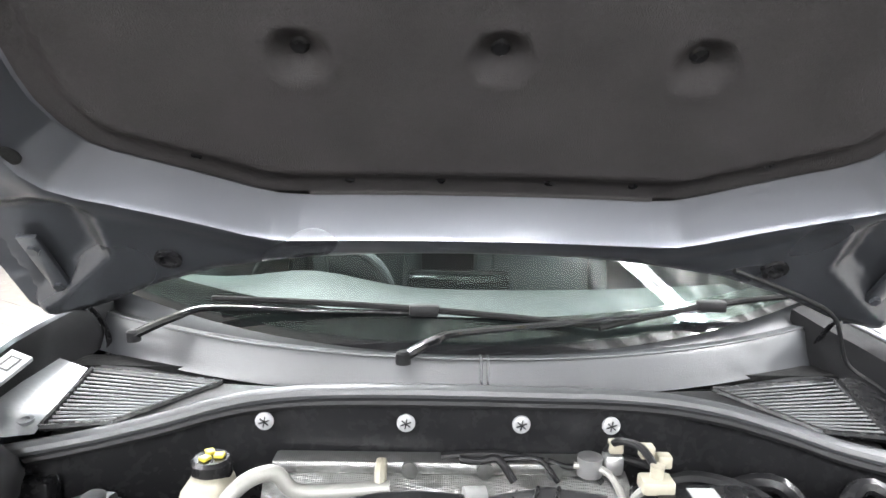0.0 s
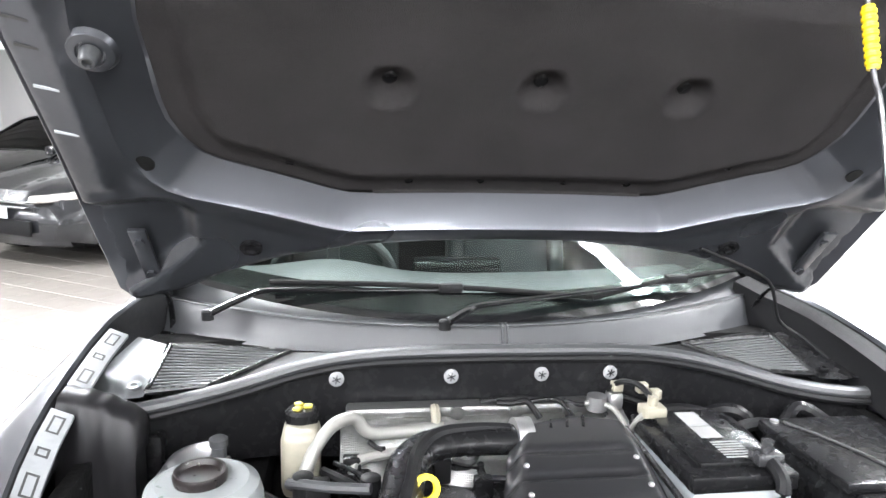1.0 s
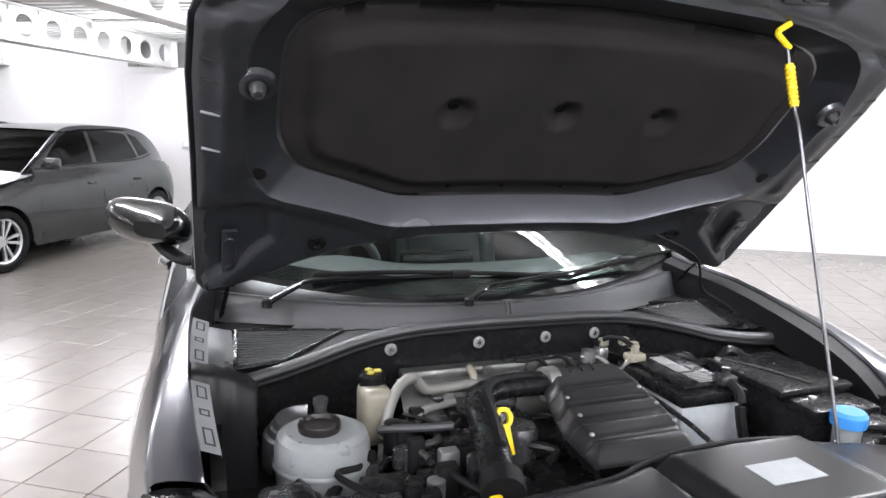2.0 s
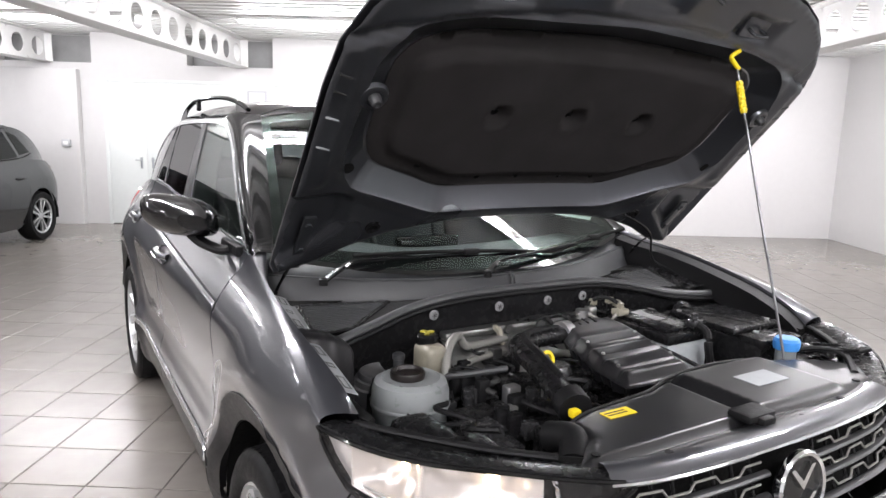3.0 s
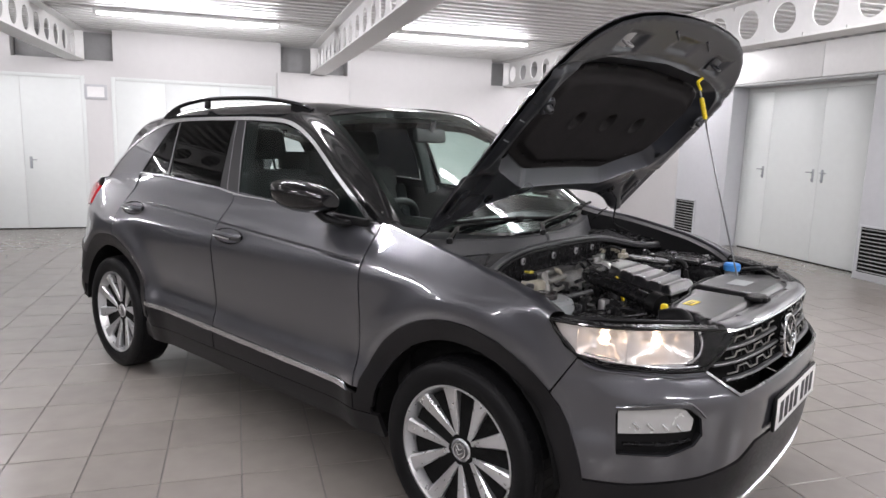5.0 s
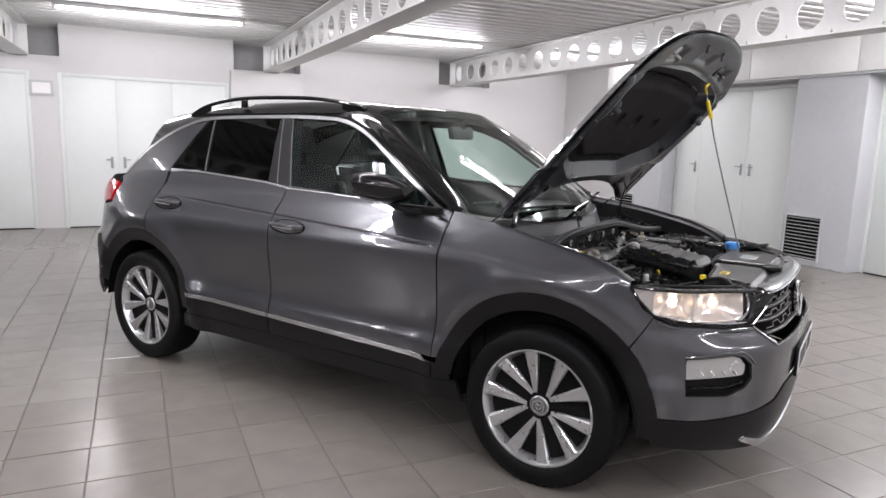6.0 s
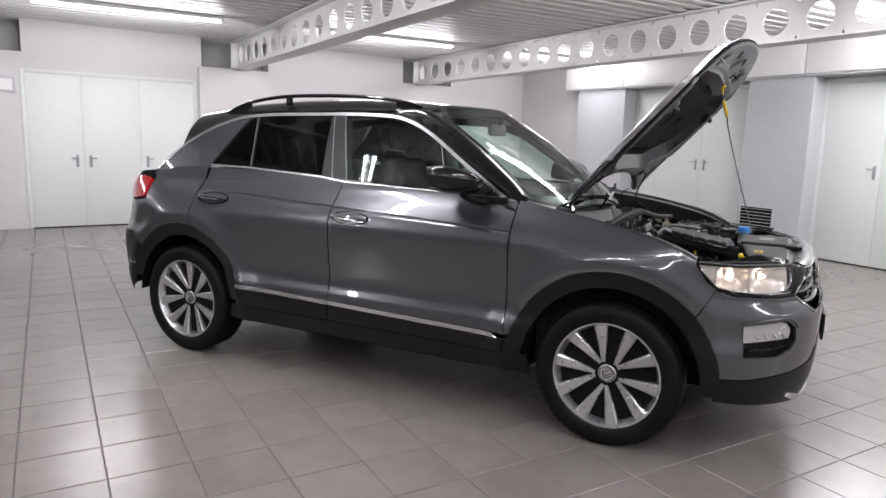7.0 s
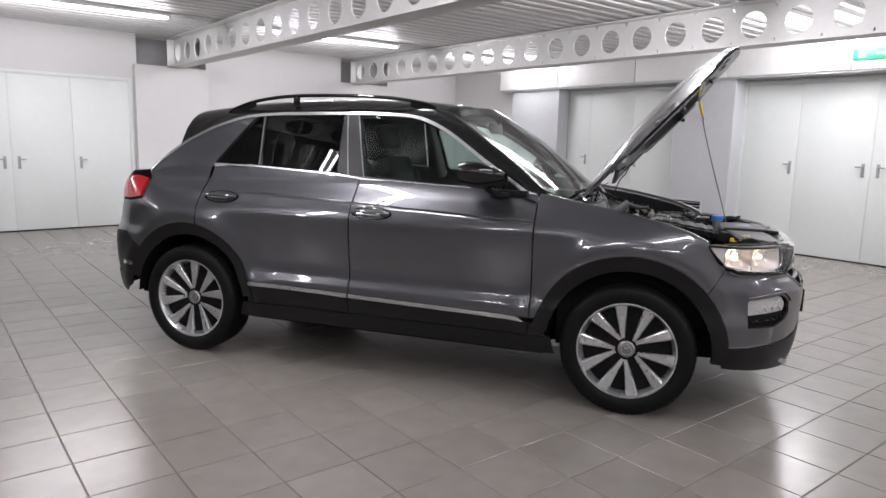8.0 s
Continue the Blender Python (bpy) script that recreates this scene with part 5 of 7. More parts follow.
for s in (-1, 1):
    def on_rail(y, f, up):
        x, z = edge_in(y)
        return Vector((s * (x - 0.004 - 0.034 * f), y, z - 0.014 - 0.014 * f + up))
    for y0, y1 in ((-0.27, -0.08), (-0.015, 0.185)):      # bare slotted rail just inside the wing's edge
        bm = bmesh.new()
        n_ = 10
        grid_surface(bm, [[on_rail(y0 + (y1 - y0) * k / n_, f, 0) for f in (0, 0.06, 0.94, 1.0)] + [on_rail(y0 + (y1 - y0) * k / n_, 1.0, -0.006)] for k in range(n_ + 1)])
        edge_rail = part("edge_rail", bm, PALE if s < 0 else CLAD, car, "bare metal wing rail with slots" if s < 0 else "black wing rail")
        for k in range(3 if s < 0 else 0):
            y = y0 + 0.035 + k * (y1 - y0 - 0.07) / 2
            w_ = 0.020 if k % 2 == 0 else 0.009
            bm = bmesh.new()
            for a0, a1, f0, f1 in ((-w_, w_, 0.26, 0.36), (-w_, w_, 0.70, 0.80), (-w_, -w_ + 0.004, 0.36, 0.70), (w_ - 0.004, w_, 0.36, 0.70)):
                grid_surface(bm, [[on_rail(y + a0, f0, 0.0015), on_rail(y + a0, f1, 0.0015)], [on_rail(y + a1, f0, 0.0015), on_rail(y + a1, f1, 0.0015)]])
            part("slot", bm, INK, edge_rail)
    bm = bmesh.new()      # wing fold inwards
    rows = [[Vector((s * x, y, z - 0.003)), Vector((s * (x - 0.004), y, z - 0.012)), Vector((s * (x - (0.006 if s < 0 else 0.042)), y, z - (0.05 if s < 0 else 0.024))), Vector((s * (x - 0.008 if s < 0 else min(0.752, x - 0.046)), y, z - 0.11))] for y, _, x, z in WING_EDGE[1:]]
    grid_surface(bm, rows)
    part("wing_fold", bm, CLAD, car)
    bm = bmesh.new()      # painted shoulder that rolls over to the bonnet's gap
    rows = []
    for y, zo, x, z in WING_EDGE:
        a, b = shell(s * at_y(y), zo, -0.001), Vector((s * x, y, z))
        c = shell(s * at_y(y), zo - 0.02, -0.001)
        ctrl = a + (a - c).normalized() * min(0.03, (a - b).length * 0.45)
        rows.append([c] + [a.lerp(ctrl, t).lerp(ctrl.lerp(b, t), t) for t in (0, 0.2, 0.4, 0.6, 0.8, 1.0)] + [b - Vector((s * 0.003, 0, 0.008))])
    grid_surface(bm, rows if s < 0 else [r[::-1] for r in rows])
    part("wing_top", bm, PAINT, car, angle=60)
# black air guide that bridges the wing's edge and the seal
bm = bmesh.new()
rows = []
for k in range(13):
    f = k / 12
    x, t = -0.786 + 0.116 * f, 0.972 - 0.010 * f - 0.032 * f * f + 0.002 * math.sin(k * 1.9)
    e = 0.003 * math.sin(k * 1.3)
    rows.append([Vector((x, -0.012, t - 0.024)), Vector((x, -0.018, t - 0.002)), Vector((x, -0.026, t)), Vector((x, -0.060 + e, t - 0.005)), Vector((x, -0.070 + e, t - 0.016)), Vector((x - 0.004, -0.082 + e, 0.86)), Vector((x - 0.004, -0.088, 0.72))])
rows.append([p + Vector((0.008, 0.004, -0.010)) for p in rows[-1]])
rows.append([Vector((p.x, 0.004 + 0.3 * p.y, min(p.z, 0.90 - 0.01 * j))) for j, p in enumerate(rows[-1])])
grid_surface(bm, rows)
part("air_guide", bm, MOULD, car, angle=50)
# cowl: grey band, trough to the screen, side louvres
rows = []
for k in range(-24, 25):
    x = 0.80 * k / 24
    y = curve_y(x)
    lift = 0.03 * (abs(x) / 0.8) ** 2
    rows.append([Vector((x, y - 0.012, 0.925 + lift * 0.6)), Vector((x, y, 0.938 + lift)), Vector((x, y + 0.012, 0.978 + lift)), Vector((x, y + 0.022, 0.987 + lift)), Vector((x, y + 0.045, 0.985 + lift)), Vector((x, y + 0.065, 1.0 + lift)), Vector((x, y + 0.12, 1.018 + lift))])
bm = bmesh.new()
grid_surface(bm, rows)
cowl = part("cowl_panel", bm, COWL, car, "grey moulded cowl panel below the windscreen")
for x in (0.022, 0.034):
    bm = bmesh.new()
    tube(bm, [(x, 0.2005, 0.926), (x, 0.2135, 0.940), (x, 0.2255, 0.979), (x, 0.2365, 0.990), (x, 0.258, 0.988), (x, 0.278, 1.003)], 0.0025, 6, 4)
    part("cowl_joint", bm, LOUVRE, cowl)
bm = bmesh.new()
tube(bm, [(0.80 * k / 24, curve_y(0.80 * k / 24) + 0.019, 0.9865 + 0.03 * (abs(k) / 24) ** 2) for k in range(-23, 24)], 0.0022, 6, 1)
part("cowl_edge", bm, LOUVRE, cowl)
for s in (-1, 1):
    # louvred inlet
    c = [Vector((s * 0.688, 0.262, 0.946)), Vector((s * 0.435, 0.205, 0.946)), Vector((s * 0.588, 0.118, 0.909)), Vector((s * 0.697, 0.102, 0.906))]
    bm = bmesh.new()
    vs = [bm.verts.new(p - Vector((0, 0, 0.030))) for p in c]
    bm.faces.new(vs)
    part("inlet_backing", bm, DARK, cowl)
    for k in range(15):
        f = (k + 0.5) / 15
        a, b = c[0].lerp(c[3], f), c[1].lerp(c[2], f)
        bm = bmesh.new()
        tube(bm, [a, b], 0.0030, 6, 1, 0.7)
        part("louvre", bm, LOUVRE, cowl)
    for k in range(1, 14):
        f = k / 14
        bm = bmesh.new()
        tube(bm, [c[0].lerp(c[1], f) - Vector((0, 0, 0.007)), c[3].lerp(c[2], f) - Vector((0, 0, 0.007))], 0.0018, 5, 1)
        part("cross_bar", bm, PLASTIC, cowl)
    bm = bmesh.new()
    for a, b in ((c[0], c[1]), (c[1], c[2]), (c[2], c[3]), (c[3], c[0])):
        tube(bm, [a, b], 0.006, 6, 1)
    part("inlet_frame", bm, PLASTIC, cowl)
    bm = bmesh.new()
    grid_surface(bm, [[Vector((s * x, y0, z0)), Vector((s * x, y1, z1))] for x, y0, z0, y1, z1 in ((0.786, 0.30, 0.958, 0.020, 0.925), (0.750, 0.285, 0.955, 0.036, 0.922), (0.722, 0.27, 0.952, 0.050, 0.914), (0.697, 0.262, 0.948, 0.085, 0.903))])
    lathe(bm, [(0.013, 0.0), (0.013, 0.006), (0.007, 0.006), (0.006, 0.002), (0.0, 0.002)], pose(s * 0.716, 0.098, 0.917, 10), 14)
    part("cowl_end", bm, PLATE if s < 0 else PLASTIC, cowl, "pale painted tower plate" if s < 0 else "")
    bm = bmesh.new()
    grid_surface(bm, [[Vector((s * x, curve_y(x) - 0.016, 0.918 + 0.016 * x)), Vector((s * x, y1, z1))] for x, y1, z1 in ((0.690, 0.268, 0.946), (0.56, 0.240, 0.946), (0.435, 0.211, 0.946), (0.30, 0.185, 0.947), (0.15, 0.16, 0.95), (0.0, 0.155, 0.95))])
    part("cowl_apron", bm, CLAD, cowl)
    bm = bmesh.new()
    grid_surface(bm, [[Vector((s * 0.435, 0.205, 0.945)), Vector((s * 0.30, 0.185, 0.947))], [Vector((s * 0.51, 0.162, 0.927)), Vector((s * 0.38, 0.142, 0.942))], [Vector((s * 0.588, 0.118, 0.908)), Vector((s * 0.53, 0.120, 0.912))]])
    part("cowl_apron", bm, CLAD, cowl)
# bonnet seal along the bulkhead
bm = bmesh.new()
SEALP = [(-0.765, 0.045, 0.882), (-0.64, 0.085, 0.892), (-0.52, 0.125, 0.908), (-0.40, 0.140, 0.938), (-0.28, 0.130, 0.960), (-0.12, 0.125, 0.967), (0.08, 0.122, 0.967), (0.27, 0.125, 0.962), (0.40, 0.125, 0.945), (0.50, 0.105, 0.925), (0.60, 0.06, 0.905), (0.70, 0.022, 0.898), (0.78, 0.012, 0.900)]
tube(bm, SEALP, 0.0145, 10, 6, 0.9)
seal = part("bonnet_seal", bm, SEAL, cowl, "grey rubber bulkhead seal")
bm = bmesh.new()
tube(bm, [(x, y - 0.013, z - 0.014) for x, y, z in SEALP], 0.008, 8, 6)
part("seal_lip", bm, CLAD, seal)
# bulkhead panel with four plastic nuts
bm = bmesh.new()
rows = []
for k in range(41):
    x = -0.755 + 1.52 * k / 40
    yy = lerp(x, [(p[0], p[1]) for p in SEALP])
    zz = lerp(x, [(p[0], p[2]) for p in SEALP])
    yy = yy - 0.008 if -0.42 < x < 0.36 else yy + 0.01
    rows.append([Vector((x, yy + 0.02, zz + 0.004)), Vector((x, yy, zz - 0.004)), Vector((x, yy - 0.002, zz - 0.05)), Vector((x, yy - 0.004, 0.83)), Vector((x, yy + 0.01, 0.74))])
grid_surface(bm, rows)
panel_ = part("bulkhead_panel", bm, PLASTIC, car, "dark plastic bulkhead panel with pale plastic nuts")
for x in (-0.338, -0.108, 0.081, 0.229):
    bm = bmesh.new()
    lathe(bm, [(0.0150, 0), (0.0150, 0.004), (0.012, 0.006), (0.0, 0.006)], pose(x, 0.110, 0.920, 90), 20)
    nut = part("plastic_nut", bm, NUT, panel_, "pale grey slotted plastic nut")
    for a in range(3):
        bm = bmesh.new()
        box(bm, -0.009, 0.009, -0.0010, 0.0010, 0.006, 0.0072, m=pose(x, 0.110, 0.920, 90) @ pose(0, 0, 0, 0, 0, 60 * a + 20))
        part("rib", bm, CLAD, nut)
# foil heat shield and transverse rail
bm = bmesh.new()
rows = []
for k in range(27):
    x = -0.33 + 0.58 * k / 26
    rows.append([Vector((x, 0.085 + 0.006 * math.sin(k * 1.7), 0.852)), Vector((x, 0.055 + 0.01 * math.sin(k * 0.9), 0.84)), Vector((x, 0.02, 0.80 + 0.008 * math.sin(k * 1.3))), Vector((x, -0.02 + 0.012 * math.sin(k), 0.78)), Vector((x, -0.08, 0.70))])
grid_surface(bm, rows)
part("heat_shield", bm, FOIL, car, "embossed silver foil heat shield")
bm = bmesh.new()
box(bm, -0.32, 0.22, 0.07, 0.11, 0.848, 0.872, 0.008)
for x in (-0.1, 0.02, 0.13):
    lathe(bm, [(0.014, 0), (0.014, 0.006), (0.0, 0.006)], pose(x, 0.068, 0.86, 90), 14)
part("transverse_rail", bm, FOIL, car)
bm = bmesh.new()
tube(bm, [(-0.145, 0.075, 0.868), (-0.145, 0.05, 0.86), (-0.145, 0.035, 0.825)], 0.010, 8, 4)
part("pipe_bracket", bm, CREAM, car)
# air-conditioning pipes
bm = bmesh.new()
tube(bm, [(-0.13, 0.04, 0.842), (-0.22, 0.035, 0.838), (-0.275, 0.03, 0.842), (-0.298, 0.028, 0.868), (-0.315, 0.02, 0.876), (-0.345, 0.0, 0.870), (-0.375, -0.03, 0.84), (-0.395, -0.06, 0.79), (-0.405, -0.08, 0.72)], 0.0125, 12, 6)
part("refrigerant_pipe", bm, PIPE, car, "dull aluminium pipe")
bm = bmesh.new()
tube(bm, [(-0.16, 0.0, 0.82), (-0.24, -0.005, 0.815), (-0.30, -0.015, 0.805), (-0.31, -0.03, 0.76)], 0.010, 10, 5)
part("refrigerant_pipe", bm, PIPE, car, "dull aluminium pipe")
# brake fluid reservoir
bm = bmesh.new()
box(bm, -0.436, -0.366, -0.030, 0.060, 0.74, 0.872, 0.020, seg=3)
res = part("brake_reservoir", bm, CREAM, car, "cream plastic brake fluid reservoir")
bm = bmesh.new()
lathe(bm, [(0.030, 0.866), (0.031, 0.888), (0.026, 0.894), (0.0, 0.894)], pose(-0.401, 0.035, 0.0), 24)
cap = part("reservoir_cap", bm, PLASTIC, res)
for a in (0, 70, 140):
    bm = bmesh.new()
    box(bm, 0.004, 0.020, -0.007, 0.007, 0.894, 0.900, 0.002, m=pose(-0.401, 0.035, 0.0, 0, 0, a * 1.7))
    part("cap_mark", bm, OLIVE, cap)
# coolant tank
bm = bmesh.new()
lathe(bm, [(0.030, 0.70), (0.070, 0.715), (0.090, 0.76), (0.095, 0.81), (0.094, 0.842), (0.088, 0.862), (0.072, 0.871), (0.054, 0.868), (0.0, 0.866)], pose(-0.545, -0.140, -0.018), 36)
tank = part("coolant_tank", bm, WHITE_TANK, car, "round white coolant tank with a dark cap")
bm = bmesh.new()
lathe(bm, [(0.0965, 0.803), (0.0985, 0.806), (0.0985, 0.812), (0.0965, 0.815)], pose(-0.545, -0.140, -0.018), 36, closed=True)
part("tank_seam", bm, WHITE_TANK, tank)
bm = bmesh.new()
lathe(bm, [(0.046, 0.872), (0.048, 0.886), (0.045, 0.892), (0.039, 0.892), (0.035, 0.884), (0.020, 0.882), (0.0, 0.884)], pose(-0.550, -0.133, -0.025) @ Matrix.Diagonal((0.9, 0.9, 1, 1)), 36)
part("tank_cap", bm, BROWN, tank, "dark brown screw cap")
bm = bmesh.new()
lathe(bm, [(0.013, 0.80), (0.013, 0.868), (0.016, 0.870), (0.016, 0.882), (0.010, 0.886), (0.0, 0.886)], pose(-0.535, -0.056, 0), 14)
box(bm, -0.556, -0.516, -0.068, -0.050, 0.838, 0.848, 0.003)
part("tank_spigot", bm, SEAL, tank)
# ringed top of the strut behind the tank
bm = bmesh.new()
rows = []
for k in range(31):
    a = radians(80 + 135 * k / 30)
    rows.append([Vector((-0.560 + r * math.cos(a), -0.032 + r * math.sin(a), z - 0.022)) for r, z in ((0.094, 0.76), (0.092, 0.818), (0.089, 0.826), (0.081, 0.829), (0.080, 0.836), (0.077, 0.842), (0.070, 0.844), (0.069, 0.851), (0.066, 0.857), (0.052, 0.859), (0.046, 0.856), (0.001, 0.856))])
grid_surface(bm, rows[::-1])
part("strut_top", bm, SLAT, car, "dull metal ringed strut top", angle=40)

# engine: block mass, cover, intake duct
bm = bmesh.new()
box(bm, -0.34, 0.22, -0.42, 0.05, 0.45, 0.76, 0.03)
part("engine_block", bm, PLASTIC, car)
random.seed(4)
for k in range(34):
    bm = bmesh.new()
    x, y = random.uniform(-0.5, 0.24), random.uniform(-0.5, 0.02)
    w = random.uniform(0.015, 0.05)
    box(bm, x - w, x + w, y - w * 0.8, y + w * 0.8, 0.72, random.uniform(0.76, 0.815), 0.006)
    part("engine_casting", bm, PLASTIC if k % 4 else ALLOY_DARK, car)
COVER = [(-0.085, -0.405), (0.155, -0.415), (0.185, -0.30), (0.200, -0.16), (0.205, -0.045), (0.10, -0.015), (-0.01, -0.05), (-0.045, -0.13), (-0.085, -0.28)]


def cover_top(x, y):
    g = edge_gap((x, y), COVER)
    z = 0.862 + 0.035 * ease(-0.42, -0.05, y) - 0.028 * (1 - ease(0.0, 0.03, g))
    if -0.39 < y < -0.12:
        k = ((y + 0.39) % 0.066) / 0.066
        z -= 0.008 * math.exp(-((k - 0.5) / 0.10) ** 2) * ease(-0.09, -0.06, x) * (1 - ease(0.15, 0.17, x))
    return Vector((x, y, z))


bm = sheet(COVER, cover_top, lambda c: Vector((0, 0, 1)), 0.009, 0.03, 0.004)
cover = part("engine_cover", bm, SATIN, car, "black ribbed plastic engine cover")
for x, y in ((0.148, -0.33), (0.155, -0.26), (0.16, -0.19), (-0.055, -0.34), (-0.04, -0.27), (-0.03, -0.2)):
    bm = bmesh.new()
    lathe(bm, [(0.005, 0), (0.005, 0.004), (0.003, 0.006), (0.0, 0.006)], pose(x, y, cover_top(x, y).z - 0.002), 10)
    part("cover_screw", bm, STEEL, cover)
for k in range(3):
    bm = bmesh.new()
    x = 0.055 + 0.03 * k
    tube(bm, [(x - 0.012, -0.09, cover_top(x, -0.09).z + 0.001), (x, -0.05, cover_top(x, -0.05).z + 0.001)], 0.003, 6, 1)
    part("cover_rib", bm, PLASTIC, cover)
bm = bmesh.new()
tube(bm, [(0.0, -0.075, 0.868), (-0.09, -0.082, 0.874), (-0.17, -0.10, 0.876), (-0.215, -0.15, 0.872), (-0.235, -0.24, 0.862), (-0.262, -0.34, 0.85), (-0.288, -0.43, 0.838)], 0.034, 14, 6, 0.75)
duct = part("intake_duct", bm, PLASTIC, car, "glossy black intake duct")
bm = bmesh.new()
tube(bm, [(-0.03, -0.075, 0.888), (-0.09, -0.082, 0.895), (-0.16, -0.10, 0.897), (-0.20, -0.15, 0.893), (-0.222, -0.24, 0.882), (-0.25, -0.34, 0.87)], 0.012, 8, 6)
part("duct_ridge", bm, CLAD, duct)
for f, r in ((0.0, 0.040), (1.0, 0.040)):
    bm = bmesh.new()
    if f:
        cyl(bm, (-0.28, -0.41, 0.842), (-0.293, -0.45, 0.835), 0.040, n=20)
    else:
        cyl(bm, (-0.02, -0.076, 0.868), (0.01, -0.074, 0.868), 0.040, n=20)
    part("hose_clamp", bm, STEEL if not f else CLAD, duct)
# oil filter and dipstick
bm = bmesh.new()
lathe(bm, [(0.040, 0.74), (0.040, 0.835), (0.034, 0.845), (0.0, 0.845)], pose(-0.150, -0.215, 0), 28)
part("oil_filter", bm, ALLOY_DARK, car, "dull metal oil filter housing")
bm = bmesh.new()
dm = pose(-0.196, -0.232, 0.872, 68, 0, 12)
lathe(bm, [(0.022, -0.004), (0.022, 0.004), (0.013, 0.004), (0.013, -0.004)], dm, 24, closed=True)
box(bm, -0.008, 0.012, -0.075, -0.017, -0.004, 0.004, 0.002, m=dm)
part("dipstick", bm, YELLOW, car, "yellow dipstick loop")
bm = bmesh.new()
tube(bm, [(-0.19, -0.215, 0.80), (-0.18, -0.20, 0.70)], 0.006, 8, 1)
part("dipstick_tube", bm, STEEL, car)
# yellow plug by the radiator
bm = bmesh.new()
box(bm, -0.328, -0.304, -0.482, -0.460, 0.830, 0.850, 0.005)
cyl(bm, (-0.316, -0.47, 0.838), (-0.316, -0.495, 0.825), 0.008, n=12)
part("yellow_plug", bm, YELLOW, car)

# battery
bm = bmesh.new()
box(bm, 0.238, 0.412, -0.285, -0.045, 0.62, 0.822, 0.008)
bat = part("battery", bm, GREY_BOX, car, "pale grey battery with a black lid")
bat.location = (-0.004, 0.035, 0.028)
bm = bmesh.new()
box(bm, 0.232, 0.418, -0.290, -0.040, 0.822, 0.852, 0.006)
box(bm, 0.258, 0.392, -0.262, -0.055, 0.852, 0.862, 0.004)
lid = part("battery_lid", bm, PLASTIC, bat)
for y, w in ((-0.10, 0.03), (-0.155, 0.022)):
    bm = bmesh.new()
    box(bm, 0.306, 0.346, y - w, y + w, 0.8625, 0.8635)
    part("lid_label", bm, FADED, lid, "white printed label")
for k in range(7):
    bm = bmesh.new()
    box(bm, 0.312, 0.362, -0.195 - 0.009 * k, -0.191 - 0.009 * k, 0.8625, 0.8635)
    part("lid_print", bm, FADED, lid)
for x, y, mt in ((0.262, -0.07, CREAM), (0.372, -0.262, ALLOY_DARK)):
    bm = bmesh.new()
    box(bm, x - 0.024, x + 0.024, y - 0.018, y + 0.018, 0.858, 0.880, 0.006)
    cyl(bm, (x, y, 0.875), (x, y, 0.898), 0.010, n=12)
    part("terminal_clamp", bm, mt, bat)
bm = bmesh.new()
tube(bm, [(0.372, -0.275, 0.865), (0.372, -0.31, 0.85), (0.368, -0.325, 0.80), (0.385, -0.34, 0.70)], 0.012, 8, 5)
part("battery_cable", bm, CLAD, bat)
for k, (mt, pts) in enumerate(((CREAM, [(0.262, -0.07, 0.89), (0.25, -0.03, 0.905), (0.225, 0.0, 0.90), (0.215, 0.03, 0.87)]), (YELLOW, [(0.25, -0.08, 0.875), (0.235, -0.07, 0.85), (0.232, -0.05, 0.82)]))):
    bm = bmesh.new()
    tube(bm, pts, 0.006, 8, 5)
    part("battery_lead", bm, CLAD if not k else PIPE, bat)
for x, y, z in ((0.225, 0.015, 0.885), (0.262, -0.02, 0.895), (0.285, -0.03, 0.885)):
    bm = bmesh.new()
    box(bm, x - 0.011, x + 0.011, y - 0.010, y + 0.010, z - 0.010, z + 0.010, 0.003)
    part("connector", bm, CREAM, bat)
bm = bmesh.new()
box(bm, 0.205, 0.235, 0.04, 0.075, 0.865, 0.90, 0.008)
lathe(bm, [(0.02, 0.86), (0.02, 0.89), (0.0, 0.89)], pose(0.185, 0.06, 0), 14)
part("pipe_valve", bm, STEEL, car)
# fuse box
bm = bmesh.new()
box(bm, 0.470, 0.680, -0.385, -0.065, 0.66, 0.862, 0.012)
fuse = part("fuse_box", bm, PLASTIC, car, "black plastic fuse box")
bm = bmesh.new()
box(bm, 0.462, 0.690, -0.30, -0.055, 0.862, 0.884, 0.008)
fl = part("fuse_box_lid", bm, PLASTIC, fuse)
bm = bmesh.new()
box(bm, 0.47, 0.60, -0.392, -0.305, 0.84, 0.872, 0.008)
part("fuse_box_step", bm, PLASTIC, fuse)
for x, y in ((0.485, -0.075), (0.53, -0.325), (0.66, -0.27)):
    bm = bmesh.new()
    lathe(bm, [(0.008, 0), (0.008, 0.004), (0.0, 0.004)], pose(x, y, 0.884 if y > -0.3 else 0.872), 10)
    part("lid_screw", bm, STEEL, fl)
bm = bmesh.new()
tube(bm, [(0.50, -0.08, 0.885), (0.535, -0.15, 0.886), (0.56, -0.22, 0.886), (0.575, -0.28, 0.885)], 0.003, 6, 4)
part("lid_groove", bm, INK, fl)

# radiator shroud and lock panel behind the grille
SHR = [(-0.40, -0.60), (-0.385, -0.52), (-0.30, -0.495), (-0.10, -0.475), (0.02, -0.435), (0.20, -0.43), (0.37, -0.44), (0.52, -0.50), (0.60, -0.60), (0.50, -0.685), (0.36, -0.732), (0.18, -0.758), (0.0, -0.765), (-0.18, -0.758), (-0.36, -0.732), (-0.50, -0.685), (-0.47, -0.66)]


